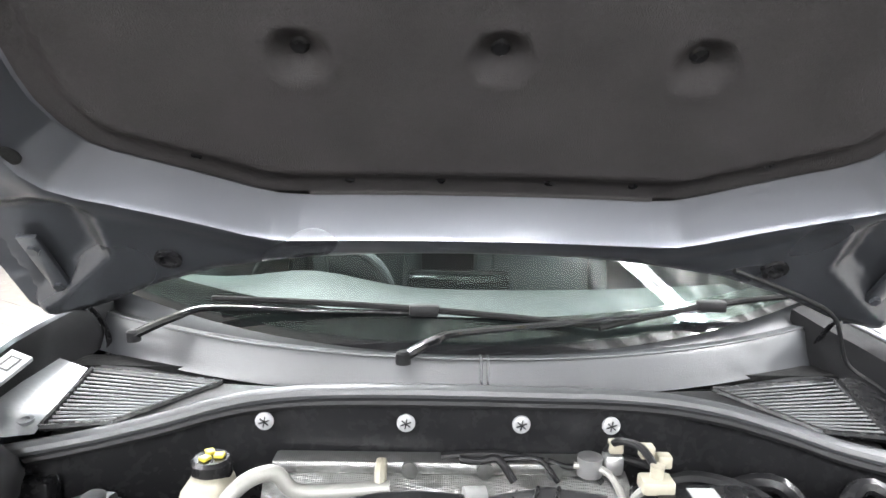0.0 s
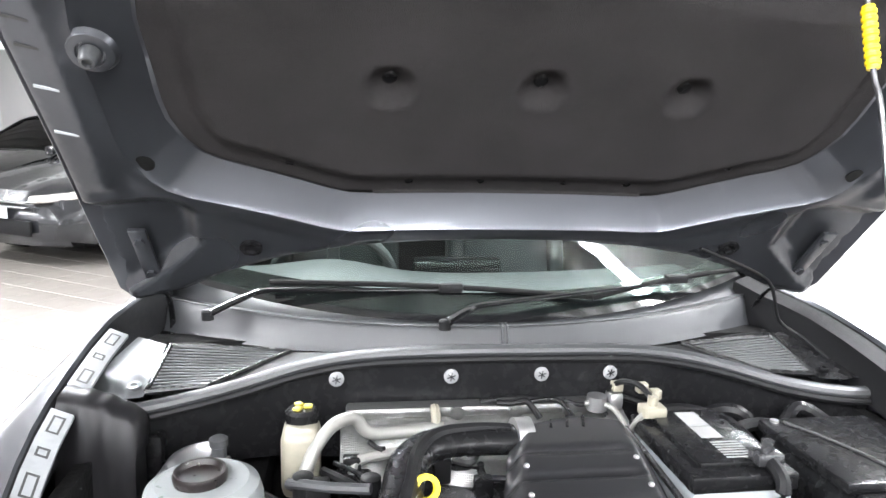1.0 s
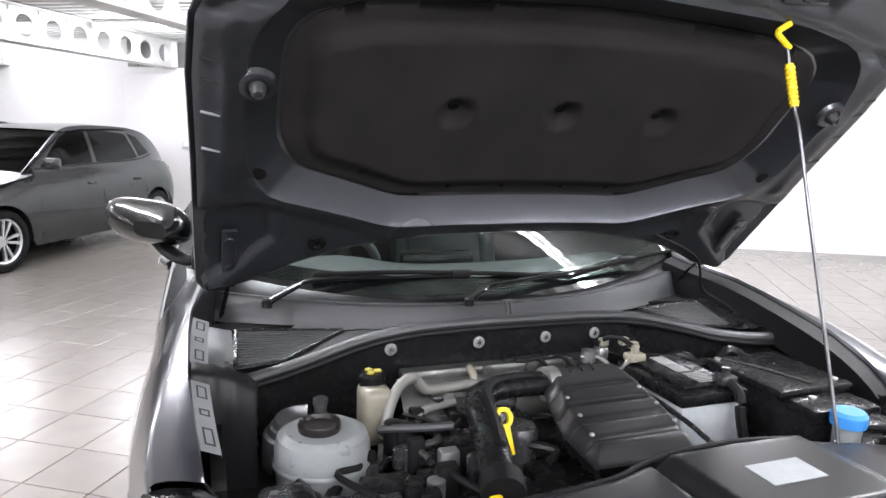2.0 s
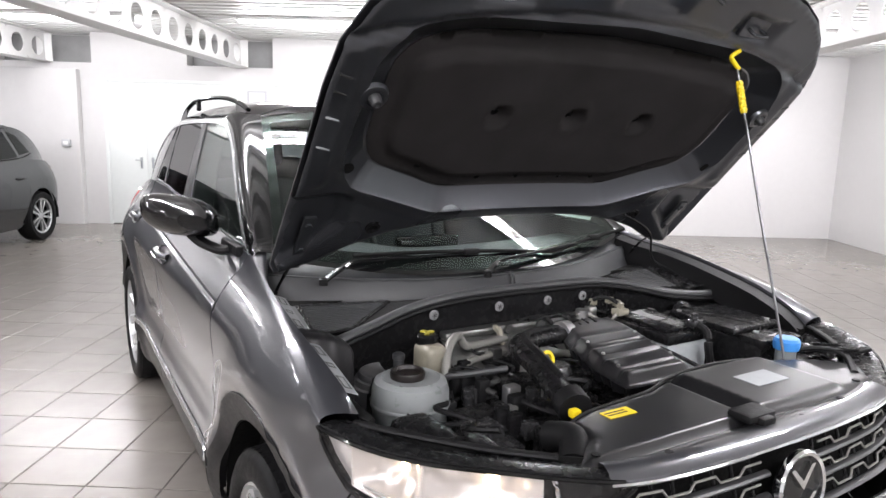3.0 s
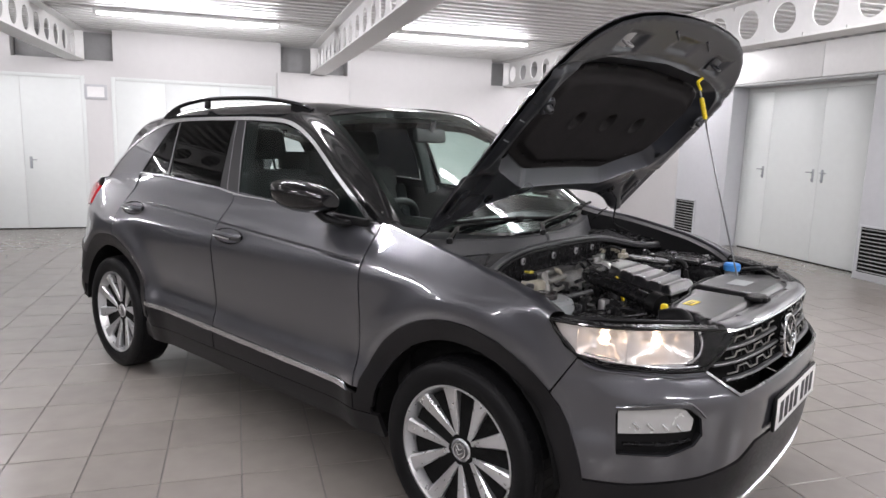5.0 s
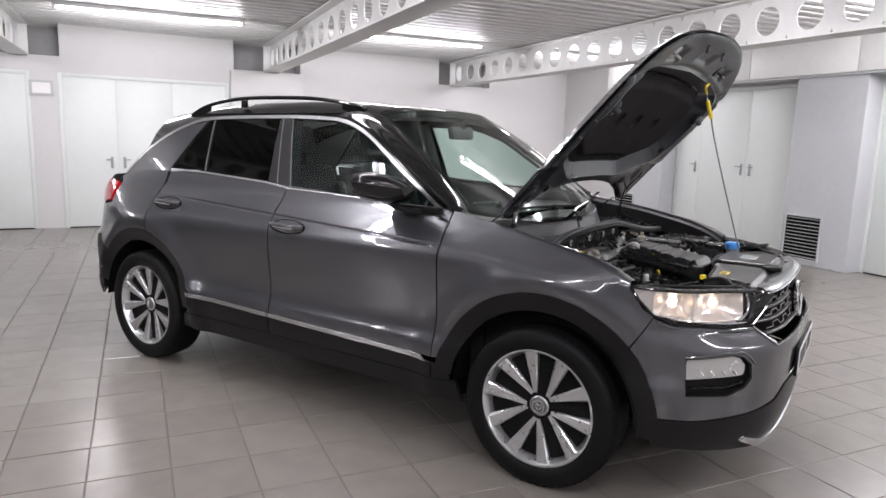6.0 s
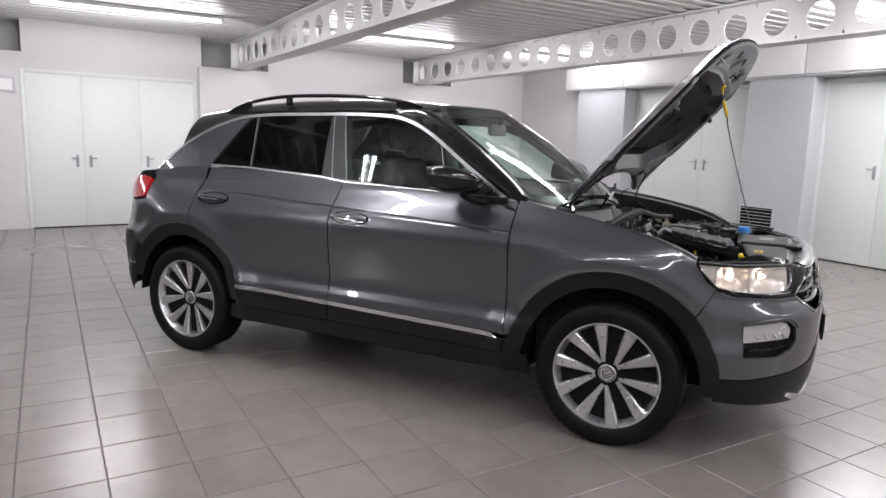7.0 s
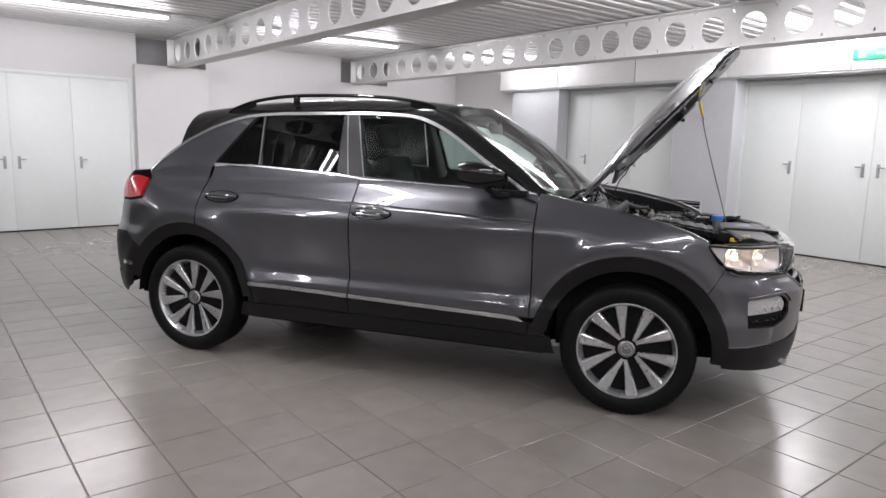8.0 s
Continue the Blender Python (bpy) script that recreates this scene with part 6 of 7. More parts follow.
def shroud_top(x, y):
    g = edge_gap((x, y), SHR)
    z = 0.852 - 0.012 * (1 - ease(0, 0.02, g))
    z += 0.014 * ease(0.02, 0.05, x) * (1 - ease(0.34, 0.38, x)) * ease(-0.685, -0.665, y)
    z += 0.006 * ease(-0.685, -0.67, y) * (1 - ease(-0.02, 0.02, x))
    z -= 0.010 * math.exp(-((y + 0.690) / 0.010) ** 2)
    z -= 0.014 * math.exp(-((x - 0.01) / 0.012) ** 2) * ease(-0.68, -0.66, y)
    return Vector((x, y, z))


bm = sheet(SHR, shroud_top, lambda c: Vector((0, 0, 1)), 0.013, 0.03, 0.004)
shroud = part("lock_panel", bm, SATIN, car, "black plastic panel over the radiator")
bm = bmesh.new()
box(bm, -0.055, 0.035, -0.715, -0.655, 0.852, 0.872, 0.008)
box(bm, -0.03, 0.01, -0.73, -0.68, 0.846, 0.868, 0.004)
part("bonnet_lock", bm, CLAD, shroud)
bm = bmesh.new()
box(bm, 0.14, 0.26, -0.60, -0.53, 0.8660, 0.8675)
part("panel_label", bm, GREY_BOX, shroud, "white paper label")
bm = bmesh.new()
box(bm, -0.300, -0.222, -0.562, -0.528, 0.8585, 0.8598, m=pose(0, 0, 0))
yl = part("panel_label", bm, YELLOW, shroud, "yellow warning label")
bm = bmesh.new()
for k in range(2):
    box(bm, -0.295, -0.240, -0.541 - 0.010 * k, -0.537 - 0.010 * k, 0.8599, 0.8604)
part("label_print", bm, INK, yl)
bm = bmesh.new()
tube(bm, [(-0.39, -0.525, 0.84), (-0.30, -0.495, 0.848), (-0.10, -0.475, 0.850), (0.02, -0.437, 0.853), (0.20, -0.432, 0.860), (0.37, -0.442, 0.850)], 0.0055, 8, 5)
part("shroud_seal", bm, CLAD, shroud)
for x, y in ((-0.44, -0.665), (-0.30, -0.715), (0.28, -0.715), (0.44, -0.665), (0.1, -0.735)):
    bm = bmesh.new()
    lathe(bm, [(0.009, 0), (0.009, 0.003), (0.0, 0.004)], pose(x, y, shroud_top(x, y).z), 10)
    part("panel_clip", bm, CLAD, shroud)
bm = bmesh.new()      # black mass beside the shroud
tube(bm, [(-0.41, -0.50, 0.82), (-0.40, -0.56, 0.835), (-0.43, -0.60, 0.81)], 0.032, 12, 5)
part("intake_snorkel", bm, CLAD, car)
# washer neck
bm = bmesh.new()
lathe(bm, [(0.026, 0.74), (0.028, 0.858), (0.0, 0.858)], pose(0.508, -0.435, 0), 20)
wn = part("washer_neck", bm, WHITE_TANK, car, "white washer filler with a blue cap")
bm = bmesh.new()
lathe(bm, [(0.034, 0.858), (0.036, 0.866), (0.036, 0.882), (0.030, 0.890), (0.0, 0.891)], pose(0.508, -0.435, 0), 24)
part("washer_cap", bm, BLUE, wn, "blue plastic cap")
# lamp backs, horn and hoses
for s in (-1, 1):
    bm = bmesh.new()
    box(bm, s * 0.60 - 0.08, s * 0.60 + 0.08, -0.50, -0.40, 0.72, 0.83, 0.03)
    box(bm, s * 0.64 - 0.05, s * 0.64 + 0.05, -0.45, -0.30, 0.72, 0.845, 0.025)
    part("lamp_housing_back", bm, PLASTIC, car)
    bm = bmesh.new()
    tube(bm, [(s * 0.78, -0.34, 0.862), (s * 0.70, -0.45, 0.862), (s * 0.60, -0.555, 0.858), (s * 0.50, -0.63, 0.852)], 0.010, 8, 5, 0.6)
    part("lamp_top_rail", bm, CLAD, car)
bm = bmesh.new()
lathe(bm, [(0.05, 0), (0.052, 0.012), (0.03, 0.022), (0.0, 0.024)], pose(0.60, -0.50, 0.852, -12, 8), 24)
lathe(bm, [(0.038, 0.020), (0.040, 0.026), (0.034, 0.026), (0.032, 0.02)], pose(0.60, -0.50, 0.852, -12, 8), 24, closed=True)
part("horn", bm, CLAD, car)
for i in range(4):
    bm = bmesh.new()
    x = 0.53 + 0.035 * i
    tube(bm, [(x, -0.46 - 0.03 * i, 0.86), (x + 0.03, -0.52 - 0.02 * i, 0.875), (x + 0.06, -0.55, 0.86), (x + 0.05, -0.60, 0.84)], 0.007, 8, 5)
    part("lamp_cable", bm, CLAD, car)
rg = random.Random(11)
for i in range(16):
    x0, y0 = rg.uniform(-0.66, -0.28), rg.uniform(-0.42, 0.0)
    pts = [Vector((x0, y0, rg.uniform(0.74, 0.80)))]
    for k in range(3):
        pts.append(pts[-1] + Vector((rg.uniform(-0.08, 0.09), rg.uniform(-0.10, 0.03), rg.uniform(-0.02, 0.025))))
    bm = bmesh.new()
    tube(bm, pts, rg.uniform(0.006, 0.014), 8, 5)
    part("hose", bm, (CLAD, SEAL, PLASTIC, CLAD)[i % 4], car)
for i in range(14):
    x, y = rg.uniform(-0.46, -0.24), rg.uniform(-0.40, -0.04)
    bm = bmesh.new()
    h = rg.uniform(0.79, 0.83)
    if i % 2:
        box(bm, x - 0.02, x + 0.02, y - 0.015, y + 0.015, 0.75, h, 0.005, m=None)
    else:
        lathe(bm, [(0.018, 0.76), (0.018, h), (0.012, h + 0.004), (0.0, h + 0.004)], pose(x, y, 0), 14)
    part("engine_fitting", bm, (PLASTIC, STEEL, ALLOY_DARK, CLAD, ALLOY_DARK, PLASTIC, CLAD)[i % 7], car)
for pts, r, mt in (([(0.30, 0.07, 0.86), (0.24, 0.085, 0.875), (0.20, 0.09, 0.85), (0.05, 0.085, 0.878), (-0.05, 0.088, 0.872)], 0.007, CLAD), ([(0.16, 0.06, 0.875), (0.21, 0.04, 0.872), (0.225, -0.02, 0.84), (0.222, -0.1, 0.80)], 0.006, PIPE),
                   ([(0.21, -0.03, 0.86), (0.212, -0.16, 0.85), (0.205, -0.3, 0.845), (0.19, -0.40, 0.84)], 0.006, ALLOY_DARK), ([(0.30, 0.08, 0.83), (0.36, 0.05, 0.86), (0.44, 0.0, 0.85), (0.46, -0.1, 0.82)], 0.012, CLAD)):
    bm = bmesh.new()
    tube(bm, pts, r, 8, 6)
    part("wiring_loom", bm, mt, car)

# dark pipes and plugs in front of the foil shield
for i in range(18):
    x0, y0 = rg.uniform(-0.37, -0.06), rg.uniform(-0.22, 0.03)
    pts = [Vector((x0, y0, rg.uniform(0.79, 0.825)))]
    for k in range(3):
        pts.append(pts[-1] + Vector((rg.uniform(-0.05, 0.07), rg.uniform(-0.05, 0.02), rg.uniform(-0.015, 0.018))))
    bm = bmesh.new()
    if i % 3:
        tube(bm, pts, rg.uniform(0.004, 0.011), 8, 5)
    else:
        box(bm, x0 - 0.018, x0 + 0.016, y0 - 0.014, y0 + 0.012, 0.76, rg.uniform(0.80, 0.838), 0.005, m=None)
    part("bay_pipe" if i % 3 else "bay_plug", bm, (CLAD, PLASTIC, PLASTIC, INK, ALLOY_DARK, CLAD, PLASTIC)[i % 7], car)
for i in range(3):       # looms on the upper rail
    x0 = -0.02 + 0.07 * i
    bm = bmesh.new()
    tube(bm, [(x0, 0.072, 0.876), (x0 + 0.03, rg.uniform(0.05, 0.07), rg.uniform(0.868, 0.888)), (x0 + 0.06, 0.066, rg.uniform(0.862, 0.882)), (x0 + 0.085, 0.05, 0.85)], rg.uniform(0.003, 0.007), 8, 4)
    part("rail_loom", bm, PLASTIC if i % 2 else CLAD, car)

# wipers
for name, piv, elbow, mid, tip0, tip1 in (
        ("wiper", (-0.612, 0.266, 1.012), (-0.485, 0.316, 1.052), None, (-0.490, 0.340, 1.064), (0.250, 0.288, 1.036)),
        ("wiper", (-0.116, 0.163, 1.014), (-0.016, 0.232, 1.036), None, (0.245, 0.285, 1.034), (0.655, 0.360, 1.086))):
    ex, ey, ez = elbow
    bm = bmesh.new()
    lathe(bm, [(0.013, -0.012), (0.013, 0.006), (0.008, 0.010), (0.0, 0.010)], pose(*piv), 16)
    w = part(name, bm, CLAD, car, "black wiper arm and blade")
    bm = bmesh.new()
    mx = Vector(tip0).lerp(Vector(tip1), 0.55)
    tube(bm, [piv, Vector(piv).lerp(Vector(elbow), 0.5) + Vector((0, 0, 0.006)), elbow, Vector(elbow).lerp(mx, 0.5), mx], lambda f: 0.013 - 0.007 * f, 8, 5, 0.7)
    part("wiper_arm", bm, GLOSS_BLACK, w)
    bm = bmesh.new()
    a, b = Vector(tip0), Vector(tip1)
    pts = [a.lerp(b, k / 6) + Vector((0, 0, 0.008 * math.sin(math.pi * k / 6))) for k in range(7)]
    tube(bm, pts, 0.008, 8, 4, 0.8)
    part("wiper_blade", bm, DARK, w)
    bm = bmesh.new()
    box(bm, mx.x - 0.028, mx.x + 0.028, mx.y - 0.012, mx.y + 0.008, mx.z - 0.004, mx.z + 0.018, 0.005)
    part("blade_clip", bm, CLAD, w)
# ---- nose: headlamps, grille, emblem, fog lamps, plate ----
HL = [(at_x(0.590), 0.729), (at_x(0.63), 0.727), (at_x(0.70), 0.728), (at_y(-0.50), 0.742), (at_y(-0.42), 0.772), (at_y(-0.365), 0.83), (at_y(-0.338), 0.868), (at_y(-0.40), 0.866), (at_y(-0.50), 0.860), (at_x(0.70), 0.856), (at_x(0.60), 0.850), (at_x(0.47), 0.842), (at_x(0.445), 0.830)]
for s in (-1, 1):
    P = [(s * a, z) for a, z in HL]
    bm = sheet(P, lambda a, z: shell(a, z, 0.004), outward, 0.03, 0.002, 0.002)
    hl = part("headlamp", bm, LENS, car, "lit halogen headlamp behind a clear lens")
    hl.visible_shadow = False
    bm = sheet([(a, 0.795 + (z - 0.795) * 0.98) for a, z in P], lambda a, z: shell(a, z, -0.088), outward, 0.03, 0.004, 0.0)
    part("lamp_shell", bm, DARK, hl)
    bm = bmesh.new()
    tube(bm, [shell(a, z, 0.002) for a, z in resample(P + [P[0]], 0.04, False)], 0.0045, 6, 1)
    part("lamp_gasket", bm, GLOSS_BLACK, hl)
    bm = bmesh.new()      # side walls of the lamp
    ring = resample(P, 0.03)
    rows = [[shell(a, z, 0.0) for a, z in ring + ring[:1]], [shell(a, z, -0.026) for a, z in ring + ring[:1]]]
    grid_surface(bm, rows)
    part("lamp_wall", bm, PLASTIC, hl)
    top_ = [(a, z) for a, z in resample(HL[6:], 0.03, False)]
    bm = bmesh.new()
    grid_surface(bm, [[shell(s * a, z + dz, o) for a, z in top_] for dz, o in ((-0.001, 0.002), (0.005, -0.004), (0.006, -0.03), (-0.004, -0.07), (-0.04, -0.12))])
    part("lamp_housing", bm, PLASTIC, hl, "black lamp housing top")
    # two lit bowls side by side, seen in plan from the outer end inwards
    for a_out, a_in, lo_out, lo_in, hi_out, hi_in in ((at_y(-0.418), at_y(-0.560), 0.772, 0.748, 0.860, 0.857), (at_y(-0.562), at_x(0.622), 0.747, 0.748, 0.857, 0.850)):
        def bowl(u, v):
            f, g = (u + 1) / 2, (v + 1) / 2
            a = a_out + (a_in - a_out) * f
            lo, hi = lo_out + (lo_in - lo_out) * f, hi_out + (hi_in - hi_out) * f
            r = (abs(u) ** 5 + abs(v) ** 5) ** 0.2
            deep = 0.012 + 0.054 * max(0.0, 1 - r * r) + 0.004 * math.cos(u * 11) * (1 - r * r) + 0.003 * math.cos(v * 7 + 2 * u) * (1 - r * r)
            return shell(s * a, lo + (hi - lo) * g, -deep)
        bm = bmesh.new()
        grid_surface(bm, [[bowl(i / 12, j / 10) for i in range(-12, 13)] for j in range(-10, 11)])
        part("reflector_bowl", bm, REFLECT, hl, "bright lit reflector bowl")
        c = bowl(0, 0.05)
        d = Vector((s * 0.45, -0.89, 0)).normalized()
        m = Matrix.Translation(c) @ d.to_track_quat("Z", "Y").to_matrix().to_4x4()
        bm = bmesh.new()
        lathe(bm, [(0.0, -0.004), (0.007, 0.0), (0.009, 0.008), (0.007, 0.018), (0.0, 0.022)], m, 16)
        part("bulb", bm, BULB, hl, "glowing warm bulb")
        glow = bpy.data.lights.new("headlamp_light", "POINT")
        glow.energy, glow.color, glow.shadow_soft_size = 0.0085, (1.0, 0.68, 0.44), 0.010
        new("headlamp_light", glow).matrix_world = Matrix.Translation(c + d * 0.054)
        bm = bmesh.new()
        edge_ = [bowl(u, v) for u, v in ((-1, -1), (-0.5, -1), (0, -1), (0.5, -1), (1, -1), (1, 0), (1, 1), (0.5, 1), (0, 1), (-0.5, 1), (-1, 1), (-1, 0), (-1, -1))]
        tube(bm, edge_, 0.0025, 6, 1)
        part("bowl_rim", bm, REFLECT, hl)
    # clear outer corner and smoked inner corner
    bm = sheet([(s * a, z) for a, z in ((at_y(-0.346), 0.865), (at_y(-0.416), 0.862), (at_y(-0.416), 0.780), (at_y(-0.372), 0.824))], lambda a, z: shell(a, z, -0.012), outward, 0.02, 0.004, 0.002)
    part("corner_reflector", bm, REFLECT, hl)
    bm = sheet([(s * a, z) for a, z in ((at_x(0.620), 0.846), (at_x(0.622), 0.735), (at_x(0.594), 0.734), (at_x(0.462), 0.832), (at_x(0.48), 0.840))], lambda a, z: shell(a, z, -0.022), outward, 0.02, 0.004, 0.002)
    part("inner_bezel", bm, PLASTIC, hl, "dark smoked inner bezel")
    bm = sheet([(s * a, z) for a, z in ((at_y(-0.435), 0.776), (at_y(-0.592), 0.750), (at_x(0.645), 0.743), (at_x(0.645), 0.732), (at_x(0.72), 0.734), (at_y(-0.50), 0.748))], lambda a, z: shell(a, z, -0.016), outward, 0.02, 0.004, 0.002)
    part("lower_bezel", bm, ALLOY, hl)
    bm = bmesh.new()
    tube(bm, [shell(s * at_x(x), z, -0.012) for x, z in ((0.602, 0.842), (0.592, 0.80), (0.605, 0.765), (0.640, 0.746))], 0.005, 8, 4)
    part("bezel_edge", bm, CHROME, hl)
    bm = bmesh.new()
    tube(bm, [shell(s * at_x(0.605), 0.736, -0.014), shell(s * at_x(0.66), 0.735, -0.012), shell(s * at_x(0.74), 0.741, -0.012), shell(s * at_y(-0.50), 0.753, -0.012)], 0.005, 8, 4)
    part("lower_trim", bm, CHROME, hl)
    bm = bmesh.new()
    tube(bm, [shell(s * a, z, 0.003) for a, z in ((at_x(0.595), 0.715), (at_x(0.64), 0.714), (at_x(0.70), 0.716), (at_y(-0.50), 0.729), (at_y(-0.44), 0.748))], 0.007, 8, 5, 0.8)
    part("bumper_lip", bm, PAINT, car)
    # fog lamp: dark surround, day-lamp block
    bm = sheet([(s * a, z) for a, z in FOG], lambda a, z: shell(a, z, -0.030), outward, 0.03, 0.01, 0.0)
    fg = part("fog_recess", bm, CLAD, car, "black fog lamp recess with a day lamp")
    ring = resample([(s * a, z) for a, z in FOG], 0.03)
    bm = bmesh.new()
    grid_surface(bm, [[shell(a, z, -0.001) for a, z in ring + ring[:1]], [shell(a, z, -0.034) for a, z in ring + ring[:1]]])
    part("recess_wall", bm, CLAD, fg)
    day = [(0.728, 0.626), (0.906, 0.609), (0.911, 0.600), (0.906, 0.538), (0.80, 0.545), (0.668, 0.552), (0.662, 0.590), (0.690, 0.618)]
    bm = sheet([(s * a, z) for a, z in day], lambda a, z: shell(a, z, -0.012), outward, 0.02, 0.015, 0.003)
    dl = part("day_lamp", bm, DRL, fg, "white day-running lamp")
    for k in range(4):
        bm = bmesh.new()
        a0 = 0.705 + 0.046 * k
        tube(bm, [shell(s * a0, 0.559, -0.009), shell(s * (a0 + 0.020), 0.577, -0.009)], 0.0045, 6, 1)
        part("lens_rib", bm, CHROME, dl)
    bm = bmesh.new()
    tube(bm, [shell(s * 0.66, 0.522, -0.022), shell(s * 0.75, 0.508, -0.022), shell(s * 0.89, 0.506, -0.022)], 0.008, 8, 4, 0.6)
    part("recess_bar", bm, PLASTIC, fg)
    bm = bmesh.new()
    tube(bm, [shell(s * a, z, 0.001) for a, z in ((0.632, 0.600), (0.680, 0.640), (0.735, 0.645), (0.86, 0.632), (0.918, 0.624))], 0.006, 8, 5, 0.6)
    part("brow", bm, PAINT, car)

# grille
GR = [(0.0, 0.670), (fx(0.36), 0.668), (fx(0.487), 0.659), (fx(0.580), 0.728), (fx(0.46), 0.832), (fx(0.2), 0.838), (0.0, 0.840)]
bm = sheet(GR + [(-a, z) for a, z in GR[::-1][1:-1]], lambda a, z: shell(a, z, -0.055), outward, 0.04, 0.01, 0.0)
grille = part("grille", bm, DARK, car, "black slatted grille with chrome lines")
edge_x = lambda z: 0.462 + (0.832 - z) * 1.09 if z > 0.728 else 0.575 - (0.728 - z) * 1.25
for z, mt, r in ((0.829, CHROME, 0.008), (0.780, SLAT, 0.0095), (0.735, SLAT, 0.0095), (0.692, SLAT, 0.0095)):
    for s in (-1, 1):
        bm = bmesh.new()
        n = 14
        x0, x1 = (0.0 if z > 0.82 else 0.07), edge_x(z) - 0.012
        tube(bm, [shell(s * at_x(x0 + (x1 - x0) * k / n), z, -0.014) for k in range(n + 1)], r, 8, 1, 0.7)
        part("slat", bm, mt, grille)
# stepped bright lines between the slats
for z0, z1 in ((0.811, 0.796), (0.766, 0.751), (0.722, 0.707)):
    for s in (-1, 1):
        bm = bmesh.new()
        path = []
        for x, hi in ((0.10, 1), (0.15, 1), (0.165, 0), (0.22, 0), (0.235, 1), (0.29, 1), (0.305, 0), (0.36, 0), (0.375, 1), (0.43, 1), (0.445, 0), (0.50, 0)):
            if x < edge_x(z0) - 0.015:
                path.append(shell(s * at_x(x), z0 if hi else z1, -0.008))
        tube(bm, path, 0.0026, 6, 1)
        part("bright_line", bm, PIPE, grille, "dull silver stepped line")
for k in range(-8, 9):
    if abs(k) < 2:
        continue
    bm = bmesh.new()
    x = 0.055 * k
    tube(bm, [shell(at_x(x), 0.672, -0.034), shell(at_x(x), 0.83, -0.034)], 0.004, 6, 1)
    part("upright", bm, PLASTIC, grille)
bm = bmesh.new()
n = 30
grid_surface(bm, [[shell(at_x(-0.50 + 1.0 * k / n), z, o) for k in range(n + 1)] for z, o in ((0.835, 0.004), (0.845, 0.003), (0.853, -0.008), (0.858, -0.03), (0.850, -0.06))])
part("nose_strip", bm, PAINT, car, "painted strip above the grille")
bm = bmesh.new()
tube(bm, [shell(at_x(-0.50 + 1.0 * k / n), 0.838, 0.004) for k in range(n + 1)], 0.0045, 6, 1)
part("nose_chrome", bm, CHROME, grille)
# emblem: ring with two chevrons
em = pose(0, -0.800, 0.745, 84) @ Matrix.Scale(1.15, 4)
bm = bmesh.new()
lathe(bm, [(0.068, -0.004), (0.069, 0.006), (0.065, 0.010), (0.059, 0.008), (0.058, -0.004)], em, 48, closed=True)
emblem = part("emblem_ring", bm, CHROME, grille, "chrome ring emblem")
bm = bmesh.new()
lathe(bm, [(0.060, -0.012), (0.060, 0.0), (0.0, 0.0)], em, 40)
part("emblem_back", bm, GLOSS_BLACK, emblem)
for y0, h, w in ((0.040, 0.042, 0.036), (-0.012, 0.040, 0.040)):
    bm = bmesh.new()
    for sx in (-1, 1):
        prism(bm, [(0, y0 - h), (0, y0 - h + 0.016), (sx * (w - 0.010), y0), (sx * w, y0 - 0.001)][::sx], 0.001, 0.008, em)
    part("emblem_chevron", bm, CHROME, emblem)
# number plate, its characters as plain bars
pm = pose(0, -0.850, 0.537, 90)
bm = bmesh.new()
box(bm, -0.265, 0.265, -0.060, 0.060, -0.012, 0.0, 0.004, m=pm)
holder = part("number_plate", bm, CLAD, car, "white number plate with dark bars")
bm = bmesh.new()
box(bm, -0.258, 0.258, -0.054, 0.054, 0.0005, 0.003, 0.001, m=pm)
part("plate_face", bm, LABEL, holder)
for k in range(7):
    x = -0.205 + 0.062 * k + (0.028 if k > 3 else 0)
    bm = bmesh.new()
    box(bm, x - 0.021, x + 0.021, -0.036, 0.036, 0.0032, 0.004, m=pm)
    part("plate_bar", bm, INK, holder)
# centre emblems on the wheels are plain rings
for ob in [o for o in car.children if o.name.startswith("wheel") and not o.name.startswith("wheel_")]:
    bm = bmesh.new()
    T = pose(0, 0, 0, 0, 90, 0)
    lathe(bm, [(0.027, 0.058), (0.027, 0.062), (0.023, 0.062), (0.023, 0.058)], T, 24, closed=True)
    for y0, z0, y1, z1 in ((-0.014, 0.016, 0.0, 0.002), (0.0, 0.002, 0.014, 0.016), (-0.016, 0.002, 0.0, -0.016), (0.0, -0.016, 0.016, 0.002)):
        cyl(bm, (0.061, y0, z0), (0.061, y1, z1), 0.0025, n=6)
    part("cap_ring", bm, CHROME, ob)
# ---- cabin ----
bm = bmesh.new()
rows = []
for k in range(-12, 13):
    x = 0.70 * k / 12
    y = 0.40 + 0.12 * (abs(x) / 0.7) ** 2
    hump = 0.035 * math.exp(-((x + 0.36) / 0.16) ** 2)
    rows.append([Vector((x, y, 1.0)), Vector((x, y + 0.12, 1.015 + hump * 0.4)), Vector((x, y + 0.27, 1.01 + hump)), Vector((x, y + 0.33, 0.985 + hump)), Vector((x, y + 0.35, 0.90)), Vector((x, y + 0.30, 0.60))])
grid_surface(bm, rows)
part("dashboard", bm, DASH, car, "dark plastic dashboard")
bm = bmesh.new()
box(bm, -0.13, 0.13, 0.72, 0.78, 0.93, 1.04, 0.012)
part("centre_screen", bm, GLOSS_BLACK, car)
bm = bmesh.new()
wm = pose(-0.36, 0.86, 0.95, -62)
ring = [wm @ Vector((0.18 * math.cos(2 * math.pi * k / 32), 0.18 * math.sin(2 * math.pi * k / 32), 0)) for k in range(33)]
